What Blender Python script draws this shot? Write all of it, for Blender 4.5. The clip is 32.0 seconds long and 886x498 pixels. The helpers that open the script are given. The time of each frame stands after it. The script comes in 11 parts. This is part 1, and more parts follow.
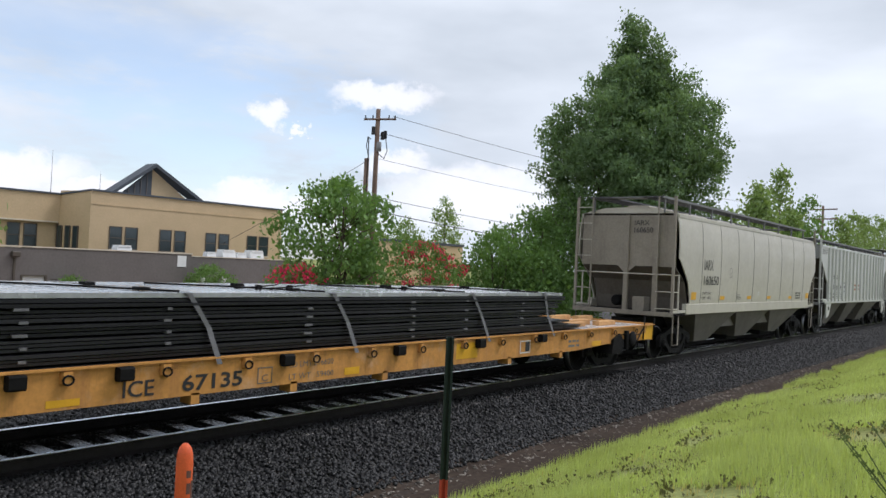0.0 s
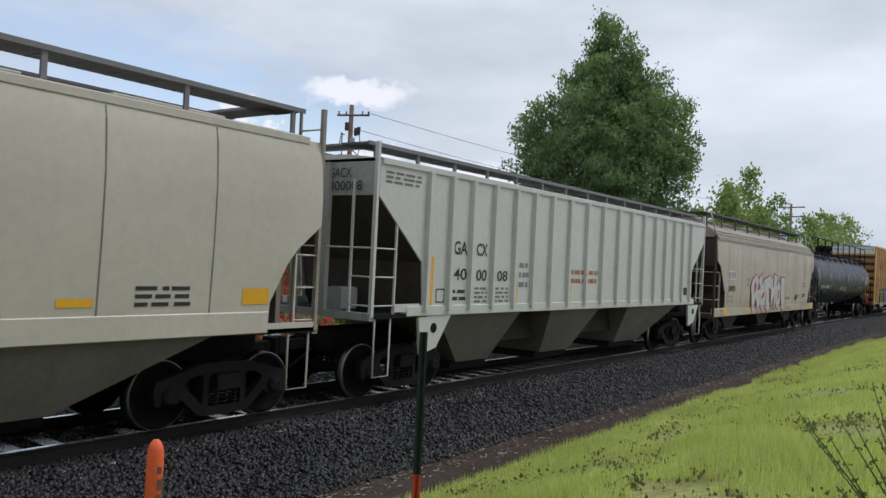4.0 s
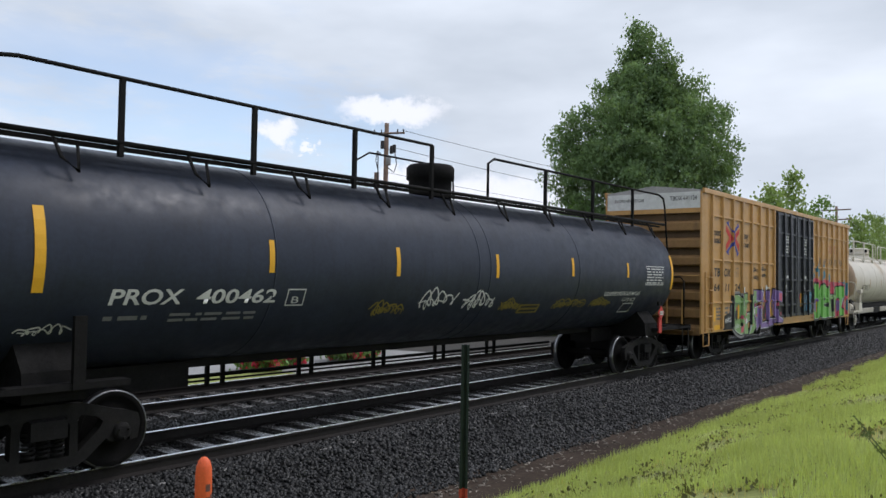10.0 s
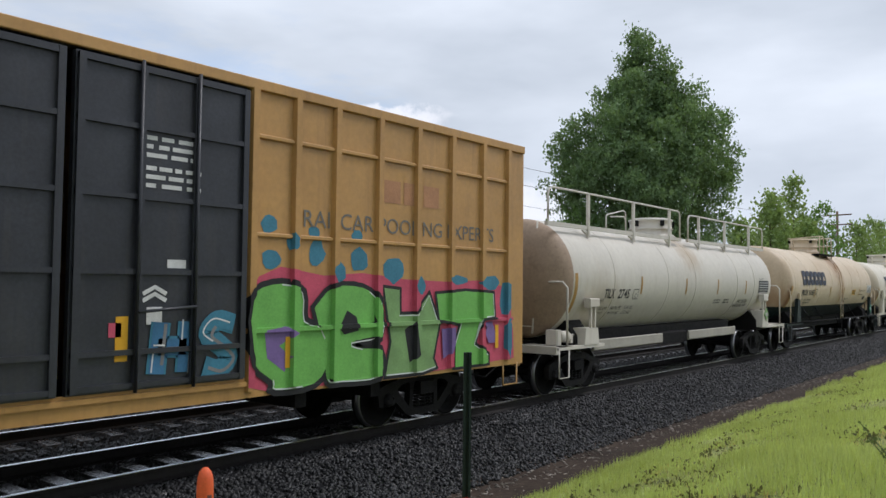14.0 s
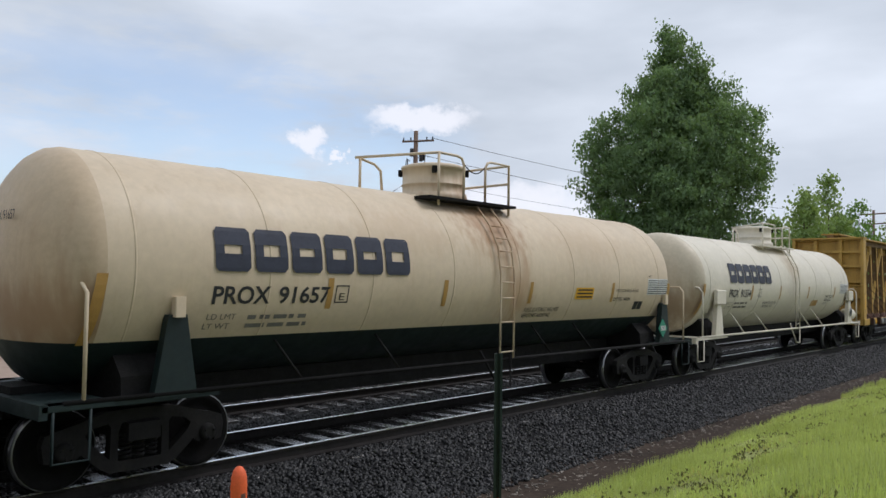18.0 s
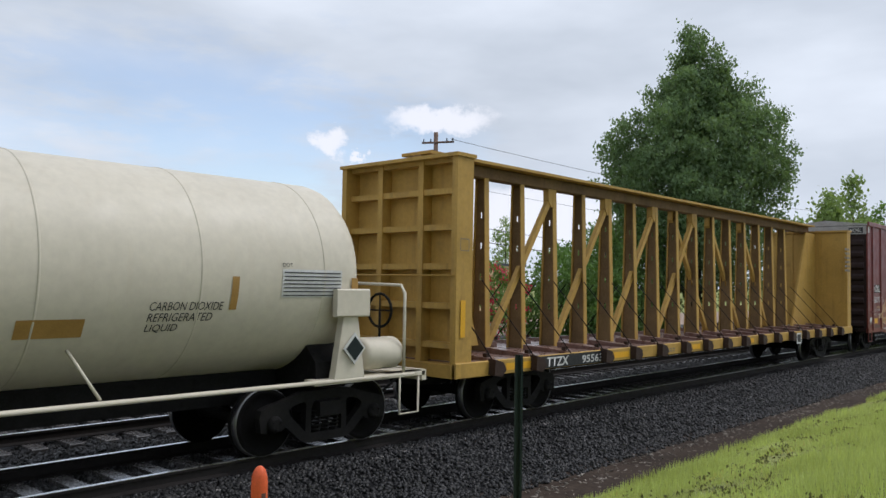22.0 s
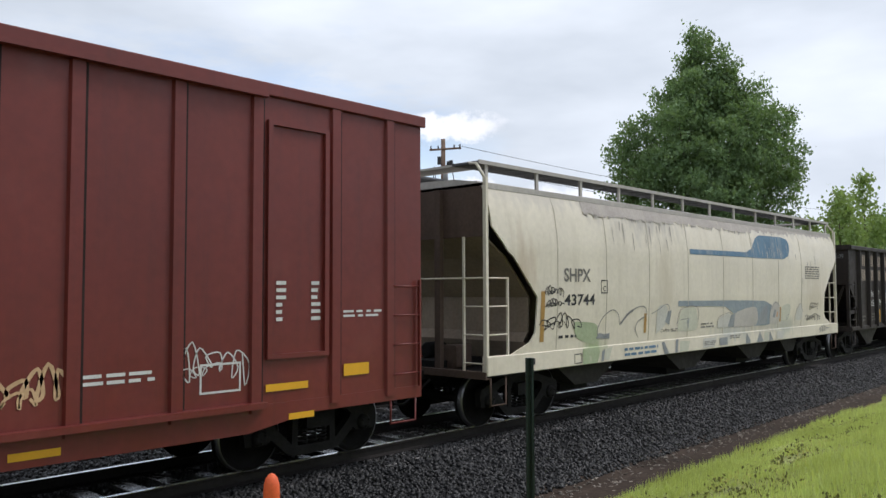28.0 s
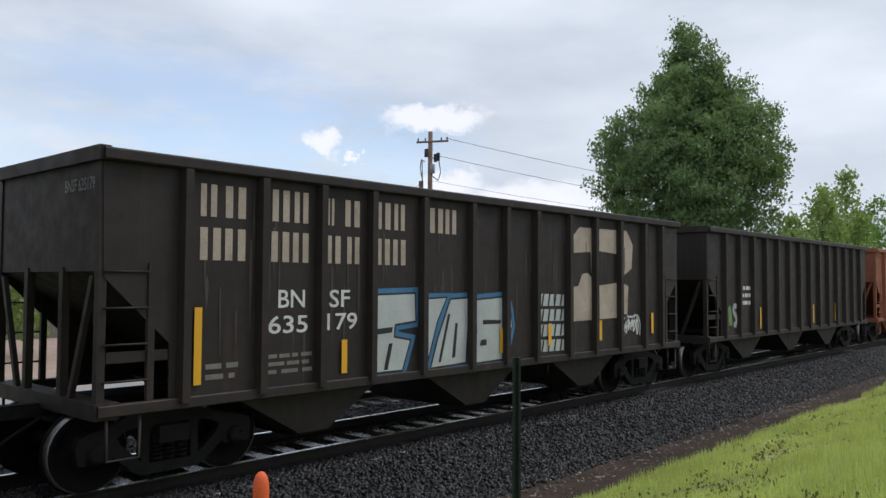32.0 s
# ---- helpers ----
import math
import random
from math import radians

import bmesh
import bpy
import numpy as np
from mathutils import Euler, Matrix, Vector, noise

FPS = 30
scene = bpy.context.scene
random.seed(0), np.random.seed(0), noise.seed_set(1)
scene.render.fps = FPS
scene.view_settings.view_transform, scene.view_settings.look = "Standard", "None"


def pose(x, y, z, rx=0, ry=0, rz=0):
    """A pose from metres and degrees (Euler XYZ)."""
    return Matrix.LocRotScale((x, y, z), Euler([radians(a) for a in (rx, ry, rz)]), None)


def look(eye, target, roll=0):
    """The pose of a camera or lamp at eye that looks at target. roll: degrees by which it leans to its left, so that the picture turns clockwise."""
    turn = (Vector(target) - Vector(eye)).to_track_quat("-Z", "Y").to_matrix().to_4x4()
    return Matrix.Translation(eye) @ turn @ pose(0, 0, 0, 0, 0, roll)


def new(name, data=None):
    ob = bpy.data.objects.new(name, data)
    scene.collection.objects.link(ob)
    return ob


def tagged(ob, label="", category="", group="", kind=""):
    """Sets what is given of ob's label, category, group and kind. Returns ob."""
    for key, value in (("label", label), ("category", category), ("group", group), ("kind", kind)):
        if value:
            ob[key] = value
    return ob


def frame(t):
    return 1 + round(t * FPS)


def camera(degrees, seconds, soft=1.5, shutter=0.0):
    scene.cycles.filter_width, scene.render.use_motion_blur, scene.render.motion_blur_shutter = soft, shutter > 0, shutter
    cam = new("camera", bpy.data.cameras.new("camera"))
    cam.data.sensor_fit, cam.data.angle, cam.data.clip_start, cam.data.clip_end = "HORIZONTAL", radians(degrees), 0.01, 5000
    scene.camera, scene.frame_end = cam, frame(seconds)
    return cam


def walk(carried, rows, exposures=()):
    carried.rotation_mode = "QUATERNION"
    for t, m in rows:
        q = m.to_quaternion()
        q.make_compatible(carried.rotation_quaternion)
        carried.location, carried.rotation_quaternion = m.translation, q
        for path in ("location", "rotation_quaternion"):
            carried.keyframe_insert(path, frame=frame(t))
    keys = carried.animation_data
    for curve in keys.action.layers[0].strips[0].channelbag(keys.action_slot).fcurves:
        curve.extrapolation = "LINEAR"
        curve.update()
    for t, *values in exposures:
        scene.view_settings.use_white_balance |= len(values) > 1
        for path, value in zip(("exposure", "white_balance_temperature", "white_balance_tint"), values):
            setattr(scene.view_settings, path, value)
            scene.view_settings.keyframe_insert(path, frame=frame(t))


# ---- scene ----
# One handheld viewpoint on a grassy bank beside a double track; the train rolls by along x.
cam = camera(57.80, 32.0)
PATH = [
    (0.0, pose(-0.003, -0.022, 2.385, 91.09, -2.68, -52.27)),
    (0.5, pose(0.004, -0.015, 2.380, 91.18, -2.73, -52.46)),
    (1.0, pose(0.011, -0.004, 2.376, 91.09, -2.59, -52.38)),
    (1.5, pose(0.009, -0.000, 2.376, 90.95, -2.53, -52.55)),
    (2.0, pose(0.001, -0.013, 2.379, 91.19, -2.50, -52.79)),
    (2.5, pose(-0.003, -0.022, 2.383, 91.50, -2.32, -53.10)),
    (3.0, pose(0.000, -0.031, 2.383, 91.39, -2.11, -53.38)),
    (3.5, pose(0.001, -0.029, 2.376, 90.97, -2.29, -54.04)),
    (4.0, pose(-0.005, -0.023, 2.373, 90.95, -2.75, -54.17)),
    (4.5, pose(-0.016, -0.017, 2.373, 91.71, -2.79, -53.84)),
    (6.5, pose(-0.014, -0.013, 2.376, 92.30, -1.52, -52.27)),
    (7.0, pose(-0.011, -0.014, 2.378, 92.04, -1.51, -51.86)),
    (7.5, pose(-0.008, -0.015, 2.368, 91.79, -1.57, -51.88)),
    (8.0, pose(-0.008, -0.014, 2.359, 91.81, -1.59, -52.35)),
    (8.5, pose(-0.006, -0.018, 2.351, 92.02, -1.32, -52.65)),
    (9.0, pose(-0.008, -0.016, 2.360, 92.11, -1.53, -52.51)),
    (9.5, pose(-0.006, -0.014, 2.357, 92.11, -1.27, -51.91)),
    (10.0, pose(0.000, -0.016, 2.351, 91.95, -1.02, -51.37)),
    (10.5, pose(0.002, -0.014, 2.349, 91.80, -0.94, -51.10)),
    (11.0, pose(0.004, -0.018, 2.354, 91.72, -0.97, -51.35)),
    (11.5, pose(-0.010, -0.017, 2.360, 91.93, -0.92, -51.87)),
    (12.0, pose(-0.009, -0.018, 2.367, 92.21, -0.86, -52.28)),
    (12.5, pose(-0.008, -0.011, 2.367, 92.25, -0.83, -52.10)),
    (13.0, pose(-0.003, -0.009, 2.355, 92.21, -0.56, -51.46)),
    (13.5, pose(0.005, -0.008, 2.351, 92.42, -0.65, -51.39)),
    (15.5, pose(0.021, 0.018, 2.353, 92.58, -0.51, -50.81)),
    (16.0, pose(0.012, 0.016, 2.358, 92.26, -0.76, -50.34)),
    (16.5, pose(0.010, 0.008, 2.357, 91.91, -0.91, -49.75)),
    (17.0, pose(0.006, 0.008, 2.357, 91.94, -0.95, -49.52)),
    (17.5, pose(-0.000, 0.009, 2.360, 92.14, -0.94, -49.48)),
    (18.0, pose(-0.001, 0.008, 2.362, 92.42, -0.76, -49.25)),
    (18.5, pose(-0.002, 0.007, 2.364, 92.68, -0.59, -48.71)),
    (19.0, pose(0.004, 0.002, 2.354, 92.83, -0.34, -48.15)),
    (19.5, pose(0.002, 0.005, 2.362, 92.53, -0.80, -48.05)),
    (20.0, pose(0.006, 0.009, 2.360, 92.34, -0.85, -48.11)),
    (20.5, pose(0.003, 0.007, 2.358, 92.28, -0.95, -48.26)),
    (21.0, pose(0.002, 0.010, 2.357, 92.37, -0.78, -48.26)),
    (21.5, pose(0.004, 0.014, 2.357, 92.55, -0.71, -48.09)),
    (22.0, pose(0.006, 0.020, 2.358, 92.50, -0.92, -47.85)),
    (22.5, pose(0.007, 0.022, 2.349, 92.41, -0.82, -47.68)),
    (23.0, pose(0.009, 0.025, 2.351, 92.16, -0.84, -47.69)),
    (23.5, pose(0.006, 0.019, 2.349, 92.09, -0.73, -47.67)),
    (24.0, pose(0.002, 0.019, 2.351, 92.16, -0.86, -47.74)),
    (24.5, pose(0.001, 0.019, 2.353, 92.26, -0.89, -47.84)),
    (26.5, pose(0.002, 0.028, 2.374, 92.90, -0.51, -47.08)),
    (27.0, pose(0.007, 0.025, 2.370, 92.86, -0.29, -46.98)),
    (27.5, pose(0.010, 0.023, 2.364, 92.88, -0.09, -47.05)),
    (28.0, pose(0.019, 0.015, 2.342, 92.98, 0.21, -47.11)),
    (28.5, pose(0.017, 0.020, 2.348, 92.93, 0.26, -47.15)),
    (29.0, pose(0.015, 0.022, 2.347, 92.84, 0.14, -47.36)),
    (29.5, pose(0.009, 0.023, 2.351, 92.78, 0.04, -47.63)),
    (30.0, pose(-0.002, 0.014, 2.353, 92.90, -0.05, -48.11)),
    (30.5, pose(-0.010, 0.003, 2.358, 92.87, -0.09, -48.09)),
    (31.0, pose(-0.018, -0.008, 2.365, 92.72, -0.05, -47.96)),
    (31.5, pose(-0.023, -0.013, 2.376, 92.56, -0.11, -48.00)),
    (32.0, pose(-0.034, 0.000, 2.397, 92.39, -0.30, -48.15)),
]
walk(cam, PATH, [(0.0, 0.15, 6150, 14.5), (1.0, 0.2, 6150, 14.5), (2.2, 0.14, 6150, 14.5), (3.0, -0.06, 6150, 14.5), (3.6, -0.1, 6150, 14.5), (4.0, 0.0, 6150, 14.5), (4.5, 0.0, 6150, 14.5), (7.0, -0.06, 6150, 14.5), (8.0, 0.05, 6150, 14.5), (12.0, 0.1, 6100, 14.5), (13.5, 0.08, 6100, 14.5), (16.0, -0.12, 6100, 14.5), (18.0, -0.02, 6100, 14.5), (21.5, 0.0, 6100, 14.5), (23.5, 0.03, 6100, 14.5), (26.5, 0.22, 6200, 14.5), (28.2, 0.22, 6200, 14.5), (29.0, 0.07, 6200, 14.5), (30.0, 0.06, 6150, 14.5), (32.0, 0.06, 6150, 14.5)])

TRACK_Y = 9.932     # centre line of the near track
TRACK2_Y = 13.75       # centre line of the far track
SPEED = (6.77833, -0.12460, -0.01297, -0.04547, -0.01167)


def train_shift(t):
    """Metres that the train has rolled towards -x."""
    a = (t - 16) / 16
    return SPEED[0] * t + 16 * (SPEED[1] * a ** 2 + SPEED[2] * a ** 3 + SPEED[3] * a ** 4 + SPEED[4] * a ** 5)

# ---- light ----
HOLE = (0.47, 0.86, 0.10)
PUFFS = (((0.720, 0.664, 0.201), 0.072, 0.024), ((0.628, 0.759, 0.169), 0.024, 0.022), ((0.657, 0.738, 0.156), 0.012, 0.006),
         ((0.40, 0.912, 0.082), 0.10, 0.030), ((0.47, 0.88, 0.062), 0.06, 0.020), ((0.63, 0.772, 0.068), 0.085, 0.022), ((0.745, 0.655, 0.125), 0.05, 0.022), ((0.808, 0.581, 0.085), 0.13, 0.045), ((0.25, 0.96, 0.03), 0.2, 0.04))
SUN_FROM = Vector((0.50, -0.34, 0.84)).normalized()
world = bpy.data.worlds.new("world")
scene.world = world
world.use_nodes = True
wn, wl = world.node_tree.nodes, world.node_tree.links
wn.clear()


def wnode(kind, **kw):
    n = wn.new(kind)
    for k, v in kw.items():
        if k in ("operation", "blend_type", "data_type", "sky_type", "sun_disc", "noise_dimensions", "clamp", "interpolation_type"):
            if k == "operation":
                n.operation = v
            elif k == "blend_type":
                n.blend_type = v
            elif k == "data_type":
                n.data_type = v
            elif k == "interpolation_type":
                n.interpolation_type = v
        else:
            n.inputs[k].default_value = v
    return n


sky = wn.new("ShaderNodeTexSky")
sky.sky_type, sky.sun_disc = "NISHITA", False
sky.sun_elevation = math.asin(SUN_FROM.z)
sky.sun_rotation = math.atan2(SUN_FROM.x, SUN_FROM.y)
sky_gain = wnode("ShaderNodeMix", data_type="RGBA", blend_type="MULTIPLY")
sky_gain.inputs[0].default_value = 1.0
wl.new(sky.outputs[0], sky_gain.inputs[6])
sky_gain.inputs[7].default_value = (0.19, 0.182, 0.172, 1)
coord = wn.new("ShaderNodeTexCoord")


def wmath(op, a, b=None):
    n = wn.new("ShaderNodeMath")
    n.operation = op
    for i, v in enumerate((a, b)):
        if v is None:
            continue
        if isinstance(v, (int, float)):
            n.inputs[i].default_value = v
        else:
            wl.new(v, n.inputs[i])
    return n.outputs[0]


def wnoise(scale, detail, rough=0.55, stretch=(1, 1, 2.2), shift=(0, 0, 0)):
    m = wn.new("ShaderNodeMapping")
    m.inputs[1].default_value = shift
    m.inputs[3].default_value = stretch
    wl.new(coord.outputs[0], m.inputs[0])
    n = wn.new("ShaderNodeTexNoise")
    n.inputs["Scale"].default_value, n.inputs["Detail"].default_value, n.inputs["Roughness"].default_value = scale, detail, rough
    wl.new(m.outputs[0], n.inputs[0])
    return n


def wrange(v, a, b, lo=0.0, hi=1.0):
    n = wn.new("ShaderNodeMapRange")
    n.interpolation_type = "SMOOTHSTEP"
    wl.new(v, n.inputs[0])
    for i, x in enumerate((a, b, lo, hi)):
        n.inputs[i + 1].default_value = x
    return n.outputs[0]


def cloud_puff(at, wide, tall, warp):
    """One cumulus in the direction at: a soft lump whose rim is broken by noise."""
    at = Vector(at).normalized()
    side = Vector((-at.y, at.x, 0)).normalized()
    up = at.cross(side) * (1 if at.cross(side).z > 0 else -1)
    add = wn.new("ShaderNodeVectorMath")
    add.operation = "ADD"
    wl.new(coord.outputs[0], add.inputs[0])
    wl.new(warp, add.inputs[1])
    out = []
    for axis, size in ((side, wide), (up, tall)):
        dot = wn.new("ShaderNodeVectorMath")
        dot.operation = "DOT_PRODUCT"
        wl.new(add.outputs[0], dot.inputs[0])
        dot.inputs[1].default_value = axis
        off = wmath("SUBTRACT", dot.outputs["Value"], at.dot(axis))
        out.append(wmath("POWER", wmath("ABSOLUTE", wmath("DIVIDE", off, size)), 2.0))
    front = wn.new("ShaderNodeVectorMath")
    front.operation = "DOT_PRODUCT"
    wl.new(coord.outputs[0], front.inputs[0])
    front.inputs[1].default_value = at
    r = wmath("ADD", out[0], out[1])
    return wmath("MULTIPLY", wrange(r, 1.05, 0.15), wmath("GREATER_THAN", front.outputs["Value"], 0.5))


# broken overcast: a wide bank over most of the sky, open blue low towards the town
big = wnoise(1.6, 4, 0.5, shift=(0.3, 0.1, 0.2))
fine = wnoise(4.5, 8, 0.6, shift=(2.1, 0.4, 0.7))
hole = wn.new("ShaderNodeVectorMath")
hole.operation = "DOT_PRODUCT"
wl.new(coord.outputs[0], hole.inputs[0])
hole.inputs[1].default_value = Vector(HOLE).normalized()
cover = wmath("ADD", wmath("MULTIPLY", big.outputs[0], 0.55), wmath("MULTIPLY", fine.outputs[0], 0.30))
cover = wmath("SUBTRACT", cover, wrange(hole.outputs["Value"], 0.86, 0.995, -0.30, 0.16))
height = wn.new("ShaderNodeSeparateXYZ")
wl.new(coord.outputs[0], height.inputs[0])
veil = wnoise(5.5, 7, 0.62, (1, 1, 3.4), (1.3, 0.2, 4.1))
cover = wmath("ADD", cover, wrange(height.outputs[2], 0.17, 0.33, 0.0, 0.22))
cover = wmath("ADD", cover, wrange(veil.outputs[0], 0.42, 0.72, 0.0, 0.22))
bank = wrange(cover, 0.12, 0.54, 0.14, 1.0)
warp_noise = wnoise(22, 6, 0.62, (1, 1, 1.3))
warp_c = wn.new("ShaderNodeVectorMath")
warp_c.operation = "SUBTRACT"
wl.new(warp_noise.outputs[1], warp_c.inputs[0])
warp_c.inputs[1].default_value = (0.5, 0.5, 0.5)
warp_s = wn.new("ShaderNodeVectorMath")
warp_s.operation = "SCALE"
wl.new(warp_c.outputs[0], warp_s.inputs[0])
warp_s.inputs["Scale"].default_value = 0.075
puffs = None
for at, wide, tall in PUFFS:
    p = cloud_puff(at, wide, tall, warp_s.outputs[0])
    puffs = p if puffs is None else wmath("MAXIMUM", puffs, p)
shade = wn.new("ShaderNodeValToRGB")
shade.color_ramp.elements[0].position, shade.color_ramp.elements[0].color = 0.28, (0.475, 0.53, 0.575, 1)
shade.color_ramp.elements[1].position, shade.color_ramp.elements[1].color = 0.66, (0.83, 0.885, 0.92, 1)
tone = wnoise(2.2, 5, 0.5, (1, 1, 3.0), (0.9, 1.7, 0.1))
wl.new(tone.outputs[0], shade.inputs[0])
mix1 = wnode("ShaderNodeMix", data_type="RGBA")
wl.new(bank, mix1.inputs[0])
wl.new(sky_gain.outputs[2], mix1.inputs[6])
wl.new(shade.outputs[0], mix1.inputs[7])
mix2 = wnode("ShaderNodeMix", data_type="RGBA")
wl.new(wmath("MULTIPLY", puffs, 0.92), mix2.inputs[0])
wl.new(mix1.outputs[2], mix2.inputs[6])
mix2.inputs[7].default_value = (0.93, 0.94, 0.95, 1)
bg = wn.new("ShaderNodeBackground")
wl.new(mix2.outputs[2], bg.inputs[0])
bg.inputs[1].default_value = 1.0
wout = wn.new("ShaderNodeOutputWorld")
wl.new(bg.outputs[0], wout.inputs[0])

sun = new("sun", bpy.data.lights.new("sun", "SUN"))
sun.data.energy, sun.data.angle, sun.data.color = 1.65, radians(20), (1.0, 0.96, 0.9)
sun.matrix_world = look(SUN_FROM * 100, (0, 0, 0))
scene.view_settings.exposure = 0.0

# ---- materials ----
def material(name, base, rough=0.6, metal=0.0, var=0.18, scale=2.5, grain=0.12, bump=0.15, streak=0.0, streak_color=(0.16, 0.10, 0.06),
             stain=0.0, stain_color=(0.10, 0.07, 0.05), stain_scale=1.2, spec=0.35, per_piece=0.0):
    """Painted, wooden or metal surface: broad and fine tone changes, run-down streaks, blotchy stains and fine relief."""
    m = bpy.data.materials.new(name)
    m.use_nodes = True
    nt = m.node_tree
    n, l = nt.nodes, nt.links
    b = n["Principled BSDF"]
    b.inputs["Roughness"].default_value, b.inputs["Metallic"].default_value = rough, metal
    b.inputs["Specular IOR Level"].default_value = spec
    tc = n.new("ShaderNodeTexCoord")

    def tex(sc, detail=5, stretch=None, ro=0.6):
        t = n.new("ShaderNodeTexNoise")
        t.inputs["Scale"].default_value, t.inputs["Detail"].default_value, t.inputs["Roughness"].default_value = sc, detail, ro
        src = tc.outputs["Object"]
        if stretch:
            mp = n.new("ShaderNodeMapping")
            mp.inputs[3].default_value = stretch
            l.new(src, mp.inputs[0])
            src = mp.outputs[0]
        l.new(src, t.inputs[0])
        return t.outputs[0]

    def ramp(v, a, b2, lo, hi):
        r = n.new("ShaderNodeMapRange")
        l.new(v, r.inputs[0])
        for i, x in enumerate((a, b2, lo, hi)):
            r.inputs[i + 1].default_value = x
        return r.outputs[0]

    def mix(kind, fac, a, b2):
        x = n.new("ShaderNodeMix")
        x.data_type, x.blend_type = "RGBA", kind
        for i, v in ((0, fac), (6, a), (7, b2)):
            if isinstance(v, (int, float)):
                x.inputs[i].default_value = v
            elif isinstance(v, tuple):
                x.inputs[i].default_value = (*v, 1)
            else:
                l.new(v, x.inputs[i])
        return x.outputs[2]

    broad = ramp(tex(scale), 0.3, 0.7, 1 - var, 1 + var)
    fine = ramp(tex(scale * 17, 3), 0.3, 0.7, 1 - grain, 1 + grain)
    tone = n.new("ShaderNodeMath")
    tone.operation = "MULTIPLY"
    l.new(broad, tone.inputs[0])
    l.new(fine, tone.inputs[1])
    v = tone.outputs[0]
    if per_piece:
        oi = n.new("ShaderNodeObjectInfo")
        geo = n.new("ShaderNodeNewGeometry")
        k = n.new("ShaderNodeMath")
        k.operation = "ADD"
        l.new(oi.outputs["Random"], k.inputs[0])
        l.new(geo.outputs["Random Per Island"], k.inputs[1])
        f = n.new("ShaderNodeMath")
        f.operation = "FRACT"
        l.new(k.outputs[0], f.inputs[0])
        t2 = n.new("ShaderNodeMath")
        t2.operation = "MULTIPLY"
        l.new(v, t2.inputs[0])
        l.new(ramp(f.outputs[0], 0, 1, 1 - per_piece, 1 + per_piece), t2.inputs[1])
        v = t2.outputs[0]
    c = mix("MULTIPLY", 1.0, base, v)
    if stain:
        c = mix("MIX", ramp(tex(stain_scale, 7, None, 0.68), 0.56, 0.78, 0.0, stain), c, stain_color)
    if streak:
        c = mix("MIX", ramp(tex(1.0, 6, (5.0, 5.0, 0.35), 0.7), 0.52, 0.8, 0.0, streak), c, streak_color)
    l.new(c, b.inputs["Base Color"])
    rr = ramp(tex(scale * 5, 4), 0.3, 0.7, max(0.05, rough - 0.1), min(1, rough + 0.1))
    l.new(rr, b.inputs["Roughness"])
    if bump:
        bp = n.new("ShaderNodeBump")
        bp.inputs["Strength"].default_value, bp.inputs["Distance"].default_value = bump, 0.01
        l.new(tex(scale * 11, 4), bp.inputs["Height"])
        l.new(bp.outputs[0], b.inputs["Normal"])
    return m


def leaf_material(name, base, var=0.3):
    m = material(name, base, 0.55, 0, var, 0.8, 0.1, 0.0, per_piece=0.35, spec=0.25)
    b = m.node_tree.nodes["Principled BSDF"]
    b.inputs["Transmission Weight"].default_value = 0.0
    tr = m.node_tree.nodes.new("ShaderNodeBsdfTranslucent")
    tr.inputs[0].default_value = (base[0] * 2.2, base[1] * 2.2, base[2] * 1.1, 1)
    mx = m.node_tree.nodes.new("ShaderNodeMixShader")
    mx.inputs[0].default_value = 0.3
    out = m.node_tree.nodes["Material Output"]
    m.node_tree.links.new(b.outputs[0], mx.inputs[1])
    m.node_tree.links.new(tr.outputs[0], mx.inputs[2])
    m.node_tree.links.new(mx.outputs[0], out.inputs[0])
    return m


M_SOIL = material("packed_soil", (0.05, 0.037, 0.029), 0.95, 0, 0.3, 0.7, 0.3, 0.7, stain=0.5, stain_color=(0.05, 0.05, 0.05), spec=0.1)
M_BALLAST = material("ballast_stone", (0.0262, 0.026, 0.0268), 0.48, 0, 0.25, 0.6, 0.35, 0.6, per_piece=0.6, spec=0.34)
M_BALLAST_BED = material("ballast_bed", (0.011, 0.011, 0.012), 0.9, 0, 0.3, 1.2, 0.5, 0.9, spec=0.15)
M_GRAVEL = material("grey_gravel", (0.062, 0.059, 0.056), 0.9, 0, 0.25, 0.8, 0.4, 0.8, stain=0.4, stain_color=(0.10, 0.095, 0.09), spec=0.2)
M_TURF = material("turf_soil", (0.25, 0.275, 0.095), 0.95, 0, 0.3, 0.5, 0.3, 0.6, stain=0.9, stain_color=(0.17, 0.12, 0.07), stain_scale=0.9, spec=0.1)
M_BLADE = leaf_material("grass_blade", (0.37, 0.425, 0.165), 0.4)
M_BLADE_DRY = leaf_material("dry_grass", (0.42, 0.35, 0.16))
M_CHIP = material("grey_bark_chip", (0.20, 0.175, 0.15), 0.9, 0, 0.2, 3, 0.2, 0.2, per_piece=0.6)
M_WEED = leaf_material("dull_weed", (0.085, 0.085, 0.038))
M_LOT = material("sandy_lot", (0.33, 0.25, 0.2), 0.95, 0, 0.1, 0.15, 0.12, 0.3, spec=0.1)
M_ASPHALT = material("pale_asphalt", (0.28, 0.28, 0.28), 0.9, 0, 0.12, 0.4, 0.15, 0.3, spec=0.15)
M_RAIL = material("rail_steel", (0.017, 0.014, 0.013), 0.75, 0.2, 0.2, 3, 0.2, 0.3)
M_RAIL_TOP = material("worn_rail_head", (0.92, 0.92, 0.93), 0.30, 1.0, 0.06, 2, 0.05, 0.0)
